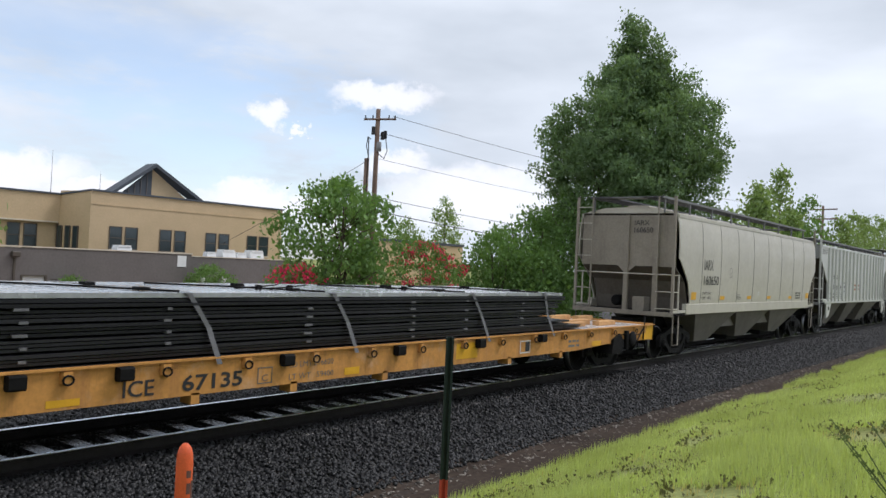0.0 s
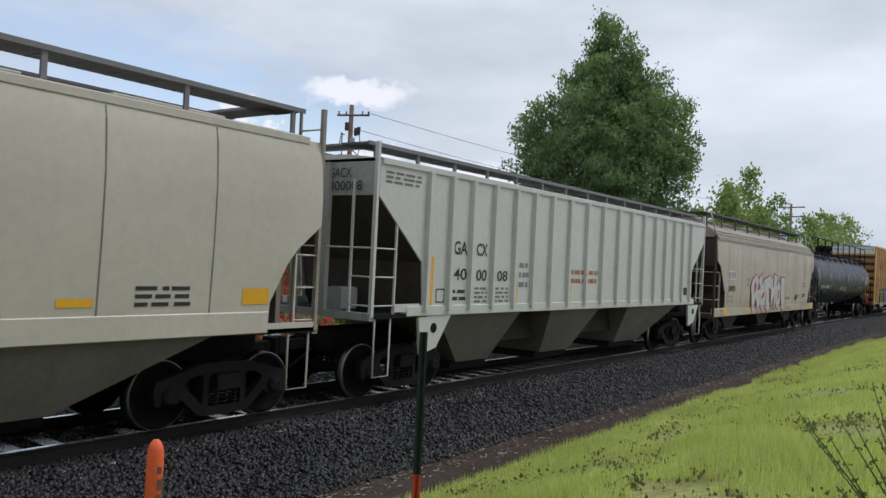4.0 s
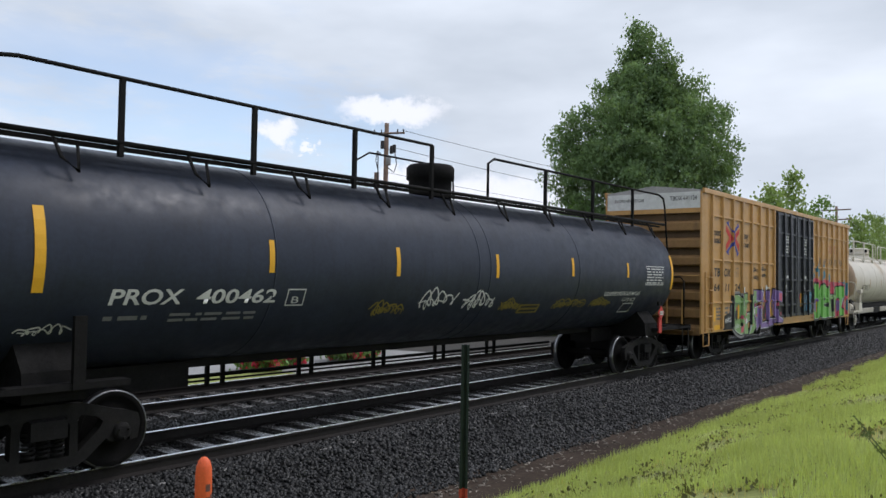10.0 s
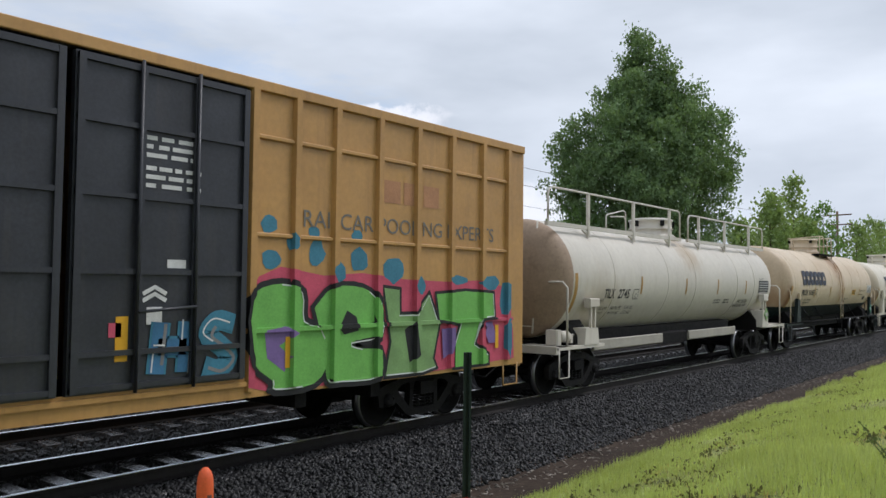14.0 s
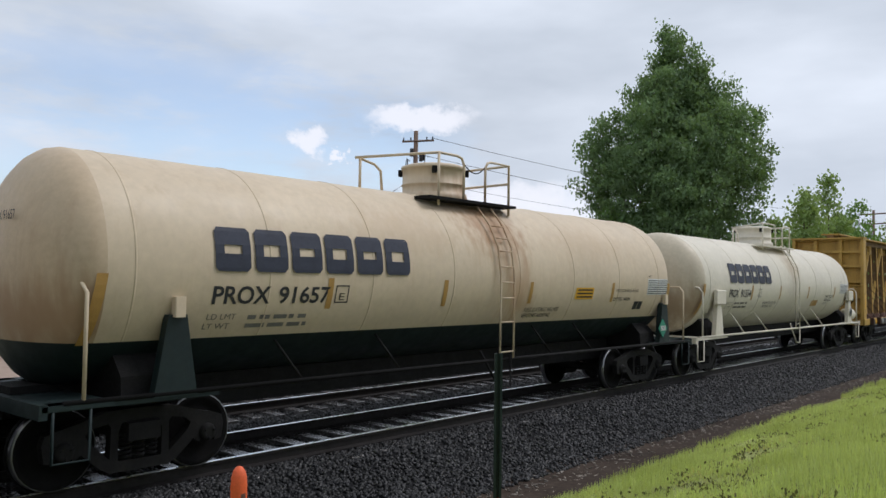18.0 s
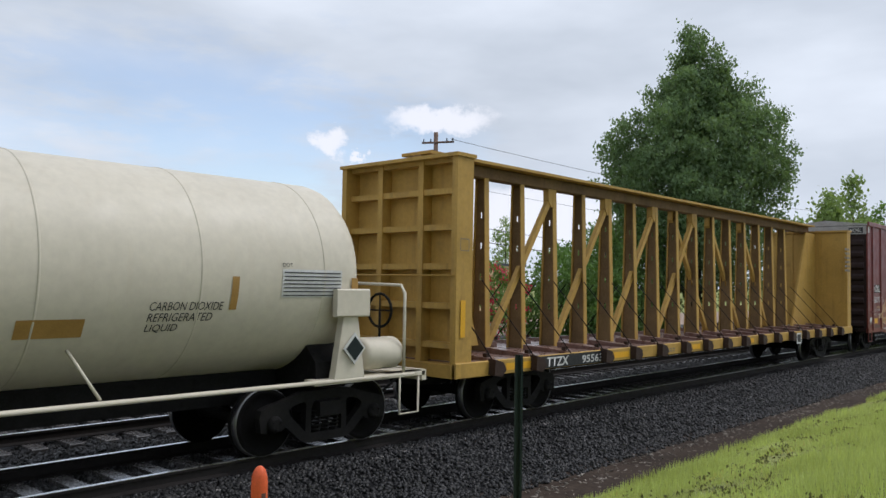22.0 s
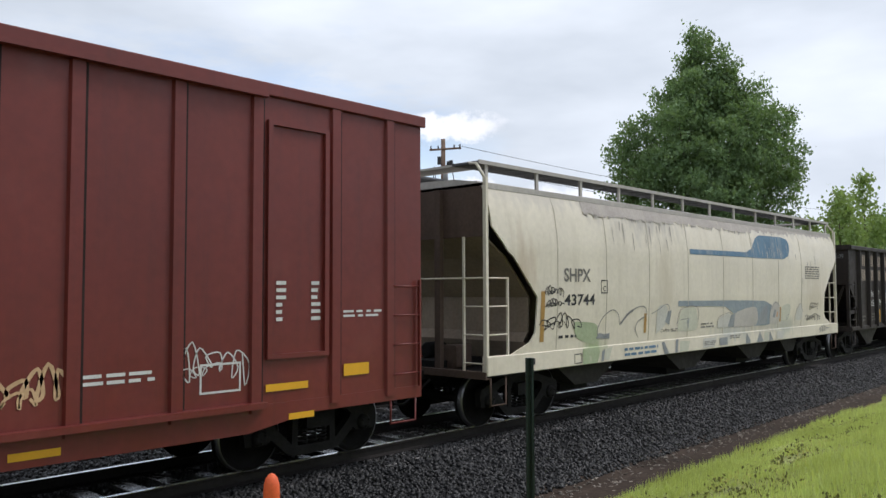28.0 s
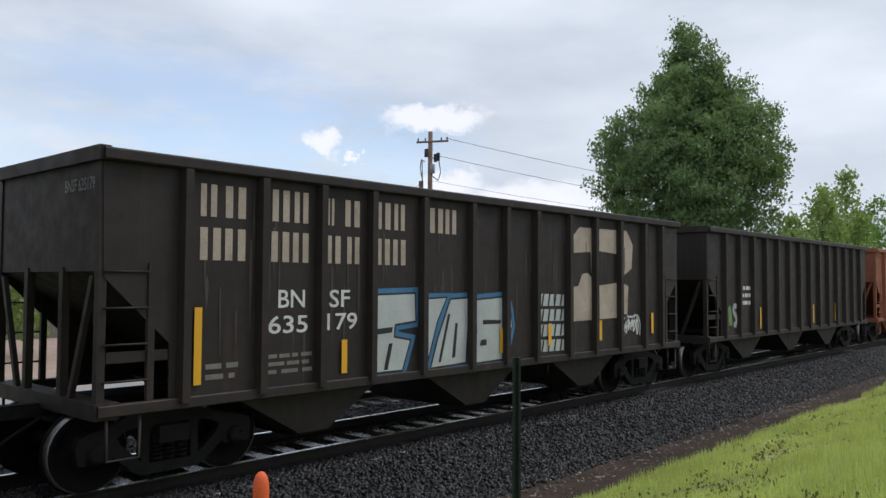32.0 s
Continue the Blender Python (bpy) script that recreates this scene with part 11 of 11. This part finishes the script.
# washed-out filled forms, then the thin lines and thick wedges over them
for col, pts in (("moss", [(2.46, 1.76), (2.9, 1.74), (3.28, 1.66), (3.26, 1.34), (2.9, 1.36), (2.58, 1.47)]), ("mist", [(5.62, 1.4), (5.66, 1.92), (5.9, 2.02), (6.1, 1.95), (6.04, 1.6)]),
                 ("mint", [(6.6, 1.42), (6.75, 1.86), (7.11, 1.94), (7.48, 1.92), (7.6, 1.62), (7.5, 1.42)]), ("mist", [(8.7, 1.42), (8.76, 1.64), (9.25, 1.75), (9.4, 1.7), (9.24, 1.42)]),
                 ("plum", [(9.67, 1.41), (9.69, 1.73), (10.2, 1.84), (10.58, 1.88), (11.05, 1.86), (11.07, 1.42)]), ("slate", [(11.2, 1.43), (11.24, 1.62), (11.5, 1.84), (11.77, 1.9), (11.77, 1.44)]),
                 ("plum", [(11.97, 1.43), (12.02, 1.76), (12.2, 1.96), (12.4, 2.01), (12.66, 1.88), (12.65, 1.43)]), ("mint", [(12.84, 1.48), (12.86, 1.86), (13.5, 1.9), (13.38, 1.5), (13.1, 1.46)]), ("mist", [(13.9, 1.46), (14.02, 1.73), (14.31, 1.9), (14.5, 1.68), (14.4, 1.46)])):
    sprayed(hopper_d, smooth_path(pts + pts[:1], 3)[:-1], col, side_d, 0.0068, "graffiti_form", "washed-out filled graffiti form", CUT_D)
for col, pts in (("slate", [(3.24, 1.41), (3.36, 1.52), (3.55, 1.48), (3.74, 1.5), (3.74, 1.39)]), ("slate", [(6.02, 1.65), (6.14, 1.88), (6.3, 1.9), (6.22, 1.57)]), ("slate", [(7.05, 1.65), (7.18, 1.7), (7.13, 1.43)]),
                 ("slate", [(9.28, 1.43), (9.45, 1.71), (9.71, 1.79), (9.64, 1.41)]), ("slate", [(12.18, 1.6), (12.3, 1.8), (12.42, 1.78), (12.36, 1.56)]), ("wash", [(12.44, 1.6), (12.5, 1.74), (12.58, 1.72), (12.54, 1.58)])):
    sprayed(hopper_d, pts, col, side_d, 0.0082, "graffiti_wedge", "thick dark sprayed wedge", CUT_D)
for w, pts in ((0.016, ((3.32, 1.45), (3.29, 1.58), (3.47, 1.81), (3.8, 1.95), (4.04, 1.87), (4.11, 1.65))), (0.05, ((4.13, 1.66), (4.43, 1.86), (4.62, 1.93))), (0.018, ((4.62, 1.93), (4.81, 1.99), (5.1, 1.99), (5.19, 1.82), (4.85, 1.7), (4.74, 1.53), (4.86, 1.38))),
               (0.014, ((5.4, 1.84), (5.67, 1.91), (6.03, 2.03), (6.2, 1.96), (6.13, 1.78))), (0.014, ((6.57, 1.57), (6.72, 1.88), (7.11, 1.97), (7.48, 1.96), (7.65, 1.82), (7.62, 1.62))), (0.014, ((6.75, 1.67), (7.02, 1.69), (7.17, 1.7))),
               (0.012, ((8.67, 1.42), (8.73, 1.66), (9.27, 1.77), (9.49, 1.74))), (0.014, ((12.0, 1.45), (12.02, 1.76), (12.38, 2.0), (12.68, 1.88))), (0.012, ((13.2, 1.48), (13.42, 1.62), (13.2, 1.6), (13.3, 1.48))), (0.014, ((13.87, 1.44), (13.99, 1.73), (14.31, 1.93), (14.54, 1.68)))):
    part("scribble", stroke_shape(smooth_path(pts), w, yd4, 0.0095), M_SPRAY["grey"], hopper_d, "thin dark sprayed line")
lettering("CAUTION", hopper_d, 5.86, 6.22, 1.43, 1.49, M_INK, yd4)
bars(hopper_d, 6.3, 7.0, 1.42, 1.5, 2, M_INKFADE, yd4, 21)
bars(hopper_d, 7.79, 8.48, 1.44, 1.58, 2, M_INKFADE, yd4, 22)
# faded shapes that run on over the sill
for col, pts in (("moss", [(2.78, 0.95), (2.78, 1.24), (3.3, 1.24), (3.38, 1.16), (3.29, 0.95)]), ("slate", [(3.42, 0.96), (3.46, 1.16), (3.56, 1.2), (3.52, 0.98)]), ("mint", [(3.56, 0.98), (3.58, 1.2), (3.84, 1.23), (3.71, 0.98)]), ("slate", [(5.86, 1.21), (5.98, 1.22), (6.2, 0.95), (5.99, 0.95)]),
                 ("slate", [(6.52, 1.24), (6.64, 1.24), (6.6, 0.95), (6.48, 0.95)]), ("mint", [(6.7, 0.96), (6.72, 1.2), (7.2, 1.18), (7.1, 0.96)]), ("mist", [(7.85, 0.98), (7.9, 1.2), (8.6, 1.2), (8.5, 0.98)]), ("slate", [(8.77, 1.17), (9.24, 1.18), (9.24, 0.99), (8.78, 0.99)]),
                 ("slate", [(10.42, 1.24), (10.65, 1.04), (10.63, 0.95), (10.33, 0.95)]), ("slate", [(11.29, 1.24), (11.52, 0.96), (11.04, 0.95)]), ("mint", [(11.55, 0.96), (11.6, 1.22), (11.9, 1.2), (11.88, 0.96)]), ("slate", [(11.96, 1.24), (12.2, 0.97), (11.91, 0.95)]), ("mist", [(12.4, 0.98), (12.5, 1.2), (13.0, 1.18), (12.9, 0.98)])):
    sprayed(hopper_d, pts, col, lambda x, z: -1.512, 0.006, "paint_patch", "faded sprayed shape on the sill")
bars(hopper_d, 7.94, 8.57, 1.03, 1.14, 3, M_INKFADE, flat_y(-1.516), 23)
bars(hopper_d, 9.38, 10.06, 1.12, 1.22, 2, M_INKFADE, flat_y(-1.512), 24)
outline_box(hopper_d, 2.5, 2.75, 0.98, 1.16, M_INK, flat_y(-1.512), 0.015)
bars(hopper_d, 4.3, 5.7, 0.99, 1.2, 2, M_FADEBLUE, flat_y(-1.512), 3)
scrawl(hopper_d, 15.1, 15.85, 1.68, 1.98, M_INK, yd4, 7, 0.02, 3)
scrawl(hopper_d, 14.8, 16.05, 1.36, 1.62, M_INK, yd4, 17, 0.022, 4)
scrawl(hopper_d, 15.95, 16.8, 0.98, 1.22, M_SPRAY["grey"], flat_y(-1.512), 18, 0.024, 3)
# grey weathered roof edge whose ragged lower rim hangs over the cream sheet
rg = random.Random(12)
for a, b, zlow in ((2.9, 6.6, 3.80), (6.6, 11.0, 3.83), (11.0, 13.7, 3.90), (13.7, 17.4, 3.97)):
    rim = []
    x = a
    while x < b - 0.05:
        rim.append((x, zlow + rg.uniform(-0.03, 0.05)))
        if rg.random() < 0.3:
            rim.append((x + 0.03, zlow - rg.uniform(0.03, 0.10)))
        x += rg.uniform(0.05, 0.14)
    rim.append((b, zlow + 0.02))
    sprayed(hopper_d, rim + [(b, 4.09), (a, 4.09)], "grime", side_d, 0.0048, "worn_roof_edge", "ragged grey weathering along the roof edge", ((), [3.85, 3.95, 4.03]))
streaks(hopper_d, 3.8, 6.4, 3.4, 3.8, 13, M_SPRAY["grime"], yd4, 5, 0.045, 0.15, 0.45, "dirt_run", "grey dirt runs under the roof edge")
streaks(hopper_d, 10.8, 13.4, 3.3, 3.75, 26, M_SPRAY["faint"], yd4, 9, 0.03, 0.1, 0.35, "paint_loss", "pale runs through the blue band", 0.0085)
streaks(hopper_d, 13.2, 16.6, 2.6, 3.4, 7, M_SPRAY["grime"], yd4, 8, 0.06, 0.15, 0.4, "dirt_run", "grey dirt smudges")
bars(hopper_d, 14.7, 15.95, 2.65, 3.05, 6, M_INKFADE, yd4, 4)
patch("drain_hole", hopper_d, 1.18, 1.28, 1.05, 1.16, M_INK, flat_y(-1.512))
bars(hopper_d, 2.0, 2.7, 1.45, 1.55, 1, M_INK, yd4, 8)



# ---- 13 to 15: open coal hoppers ----
def open_hopper(u, length, paint, label, posts):
    car = car_base("open_hopper", u, length, label, "hopper car")
    yf = flat_y(-1.46)
    out = ((0.98, 0.84), (1.68, 0.84), (2.44, 0.05), (3.72, 0.02))
    for s in (-1, 1):
        part("side_sheet", side_sheet(outline_rows(out, length, [1, 1.7, 2.4, 3.72]), yf, 2, 0.03, s), paint, car)
        part("top_chord", Shape().box(0.0, length, min(s * 1.40, s * 1.56), max(s * 1.40, s * 1.56), 3.70, 3.84, 0.02), paint, car)
        part("side_sill", Shape().box(0.0, length, min(s * 1.40, s * 1.52), max(s * 1.40, s * 1.52), 0.93, 1.06, 0.012), paint, car)
    for x in posts:
        part("side_post", Shape().prism_z([(x - 0.08, -1.46), (x - 0.05, -1.57), (x + 0.05, -1.57), (x + 0.08, -1.46)], 1.0, 3.70), paint, car)
    n = len(posts)
    for k in range(3):
        a = length * (0.16 + 0.255 * k)
        part("hopper_bay", Shape().prism_y([(a - 0.5, 1.05), (a + 0.75, 0.34), (a + 1.25, 0.34), (a + 2.4, 1.05)], -1.15, 1.15), paint, car, "sloped dark discharge bay")
        part("outlet_gate", Shape().hexa([(a + 0.7, -1.1, 0.30), (a + 1.3, -1.1, 0.30), (a + 1.3, 1.1, 0.30), (a + 0.7, 1.1, 0.30), (a + 0.72, -1.1, 0.36), (a + 1.28, -1.1, 0.36), (a + 1.28, 1.1, 0.36), (a + 0.72, 1.1, 0.36)]), M_UNDER, car)
    part("floor_sheet", Shape().box(2.2, length - 2.2, -1.42, 1.42, 1.04, 1.12), paint, car)
    part("centre_sill", Shape().box(0.1, length - 0.1, -0.3, 0.3, 0.72, 1.0), M_UNDER, car)
    for turn, x in ((0, 0.0), (180, length)):
        m = pose(x, 0, 0, 0, 0, turn)

        def add(name, s, mat=paint):
            o = part(name, s, mat, car)
            o.matrix_local = m
            return o
        add("end_sheet", Shape().box(0.02, 0.06, -1.44, 1.44, 2.5, 3.78))
        add("end_chord", Shape().box(-0.05, 0.08, -1.52, 1.52, 3.70, 3.86))
        add("slope_sheet", Shape().hexa([(0.03, -1.43, 2.5), (2.5, -1.43, 1.05), (2.5, 1.43, 1.05), (0.03, 1.43, 2.5), (0.08, -1.43, 2.53), (2.55, -1.43, 1.08), (2.55, 1.43, 1.08), (0.08, 1.43, 2.53)]))
        add("end_sill", Shape().box(-0.03, 0.25, -1.48, 1.48, 0.9, 1.08))
        for y in (-1.40, -0.5, 0.5, 1.40):
            add("end_post", Shape().box(0.0, 0.09, y - 0.05, y + 0.05, 1.0, 2.55 if abs(y) < 1 else 3.75))
        for y in (-0.75, 0.75):
            add("end_brace", Shape().hexa([(0.0, y - 0.04, 1.05), (0.06, y - 0.04, 1.05), (0.06, y + 0.04, 1.05), (0.0, y + 0.04, 1.05), (0.0, y * 1.7 - 0.04, 2.45), (0.06, y * 1.7 - 0.04, 2.45), (0.06, y * 1.7 + 0.04, 2.45), (0.0, y * 1.7 + 0.04, 2.45)]))
        for s in (-1, 1):
            st = add("ladder_stile", Shape().box(0.56, 0.64, s * 1.45 - 0.03, s * 1.45 + 0.03, 1.0, 2.6))
            for k in range(4):
                part("rung", Shape().tube([(0.05, s * 1.47, 1.3 + 0.4 * k), (0.6, s * 1.47, 1.3 + 0.4 * k)], 0.014, 6), paint, st)
            add("sill_step", Shape().tube([(0.12, s * 1.45, 0.95), (0.12, s * 1.45, 0.45), (0.5, s * 1.45, 0.45), (0.5, s * 1.45, 0.95)], 0.02, 6))
        add("brace_panel", Shape().box(0.1, 0.82, -1.45, -1.40, 1.5, 1.62))
    return car, yf


bn_posts = [1.0, 2.07, 3.02, 3.95, 5.02, 6.18, 7.1, 8.0, 9.08, 10.02, 11.0, 12.05, 12.85]
coal_a, yo = open_hopper(217.7, 13.75, M_BN, "weathered black open hopper with beige lettering and graffiti", bn_posts)
# the big faded name, block by block in plain shapes
for x0, x1, z0, z1 in ((1.2, 1.42, 3.17, 3.56), (1.54, 1.83, 3.17, 3.56), (2.23, 2.5, 3.17, 3.58), (2.58, 2.81, 3.17, 3.58), (3.14, 3.26, 3.17, 3.54), (3.46, 3.73, 3.17, 3.54), (4.06, 4.34, 3.17, 3.56), (4.42, 4.64, 3.17, 3.56), (5.2, 5.5, 3.17, 3.56), (5.56, 5.82, 3.17, 3.56),
                       (1.2, 1.48, 2.65, 3.04), (1.54, 1.83, 2.65, 3.04), (2.22, 2.5, 2.65, 3.04), (2.56, 2.82, 2.65, 3.04), (3.13, 3.38, 2.65, 3.03), (3.5, 3.73, 2.65, 3.03), (4.07, 4.33, 2.65, 3.03), (4.4, 4.66, 2.65, 3.03)):
    w_ = x1 - x0
    patch("name_block", coal_a, x0, x0 + 0.36 * w_, z0, z1, M_BEIGELET, yo, 0.007, "worn beige bar of the owner's name")
    patch("name_block", coal_a, x0 + 0.62 * w_, x1, z0, z1, M_BEIGELET, yo, 0.007, "worn beige bar of the owner's name")
for s, a, b, c, d in (("BN", 2.34, 2.77, 2.06, 2.29), ("SF", 3.19, 3.56, 2.05, 2.29), ("635", 2.19, 2.82, 1.73, 1.96), ("179", 3.15, 3.70, 1.74, 1.97)):
    lettering(s, coal_a, a, b, c, d, M_CHALK, yo, 0.01)
for k, pts in enumerate(([(9.22, 2.98), (9.26, 3.3), (9.5, 3.49), (11.35, 3.51), (11.62, 3.22), (11.56, 2.72), (11.2, 2.55), (11.12, 3.0), (10.2, 3.05), (10.15, 2.5), (9.95, 2.5), (9.9, 3.02)],
                         [(9.2, 2.32), (9.45, 2.34), (9.6, 2.58), (9.8, 2.6), (10.2, 2.35), (11.1, 2.42), (11.42, 2.34), (11.36, 1.69), (9.2, 1.66)])):
    body_ = sprayed(coal_a, pts, "beige", lambda x, z: -1.46, 0.006 + 0.002 * k, "emblem_block", "worn beige emblem shape")
streaks(coal_a, 0.9, 13.0, 1.8, 3.6, 90, M_PALEDUST, yo, 6, 0.05, 0.3, 1.2, "dust_streak", "pale dust runs on the sheets")
for x, c, d in ((1.13, 1.18, 2.09), (3.4, 1.14, 1.6), (6.95, 1.2, 1.62), (8.4, 1.25, 1.65), (10.2, 1.25, 1.65), (12.4, 1.3, 1.75)):
    patch("reflector", coal_a, x, x + 0.1, c, d, M_REFLECT, yo, 0.03)
flat_bn = lambda x, z: -1.46
for k, (outline, holes) in enumerate(((((3.98, 2.2), (4.86, 2.22), (4.88, 1.82), (4.44, 1.78), (4.42, 1.58), (4.76, 1.52), (4.60, 1.1), (4.02, 1.1), (4.1, 1.6), (3.98, 1.85)), ([(4.05, 1.72), (4.4, 1.74), (4.38, 1.66), (4.1, 1.64)], [(4.32, 1.5), (4.4, 1.5), (4.3, 1.12), (4.22, 1.12)])),
                       (((5.06, 2.13), (5.58, 2.15), (5.37, 1.8), (5.12, 1.1), (5.04, 1.1)), ()),
                       (((5.69, 2.12), (6.14, 2.14), (6.06, 1.11), (5.24, 1.08), (5.40, 1.52)), ([(5.62, 1.9), (5.68, 1.9), (5.46, 1.15), (5.40, 1.15)], [(5.8, 1.75), (5.86, 1.75), (5.8, 1.2), (5.72, 1.2)])),
                       (((6.30, 2.1), (7.16, 2.15), (7.26, 1.9), (7.3, 1.64), (7.1, 1.1), (6.22, 1.08), (6.36, 1.58)), ([(6.5, 1.78), (7.0, 1.76), (6.98, 1.70), (6.5, 1.70)], [(6.45, 1.45), (6.6, 1.45), (6.6, 1.35), (6.42, 1.35)])))):
    piece(coal_a, outline, "silver", flat_bn, ((), ()), "silver block graffiti form with blue rim", "black", 0.03, "blue", holes, "black", None, False, None, 1, 0.006 + 0.0011 * k)
for k in range(4):
    sprayed(coal_a, [(8.14, 2.2 - 0.28 * k), (8.95, 2.18 - 0.28 * k), (8.95, 1.97 - 0.28 * k), (8.14, 1.98 - 0.28 * k)], "silver", flat_bn, 0.006, "graffiti_form", "small silver striped tag")
    for j in range(4):
        x = 8.2 + 0.2 * j
        sprayed(coal_a, [(x + 0.05, 2.19 - 0.28 * k), (x + 0.1, 2.19 - 0.28 * k), (x + 0.05, 1.98 - 0.28 * k), (x, 1.98 - 0.28 * k)], "black", flat_bn, 0.010, "graffiti_stroke")
scrawl(coal_a, 11.2, 11.9, 1.2, 1.85, M_CHALK, yo, 9, 0.05, 4)
bars(coal_a, 2.2, 2.9, 1.2, 1.5, 3, M_INKFADE, yo, 4)
bars(coal_a, 1.3, 1.75, 1.2, 1.45, 2, M_INKFADE, yo, 5)
lettering("BNSF 635179", coal_a, 0, 1, 0, 1, M_SPRAY["grey"], flat_y(0)).matrix_local = pose(0.012, -0.55, 3.40, 0, 0, -90) @ Matrix.Diagonal((0.75, 1, 0.14, 1))
coal_b, yo2 = open_hopper(233.1, 14.4, M_BN, "weathered grey-black open hopper with worn paint", [1.0 + 0.95 * k for k in range(14)])
for k in range(6):
    patch("reflector", coal_b, 1.15 + 2.3 * k, 1.25 + 2.3 * k, 1.15, 1.75, M_REFLECT, yo2, 0.03)
bars(coal_b, 2.1, 3.2, 1.8, 2.4, 3, M_CHALK, yo2, 3)
graffiti(coal_b, 1.2, 1.9, 1.2, 1.9, 2, ("green", "silver"), "grey", yo2, 25, None, 0.0, "small faded tag", 0.7)
coal_c, yo3 = open_hopper(249.0, 14.4, M_RUSTCAR, "rust-red open hopper at the train's tail", [1.0 + 0.95 * k for k in range(14)])


# ---- the train rolls by ----
SLACK = {13.0: -0.21, 20.0: -0.10, 3.0: 0.06}  # small surges of the couplings


def motions():
    times = [k * 0.5 for k in range(65)]
    for car, u in cars:
        walk(car, [(t, pose(u - train_shift(t) - SLACK.get(t, 0.0), TRACK_Y, 0)) for t in times])
    fine_times = [k * 2 / FPS for k in range(481)]
    for w, x in wheels_of_train:
        walk(w, [(t, pose(x, 0, WHEEL_R, 0, -math.degrees(train_shift(t) / WHEEL_R), 0)) for t in fine_times])


motions()
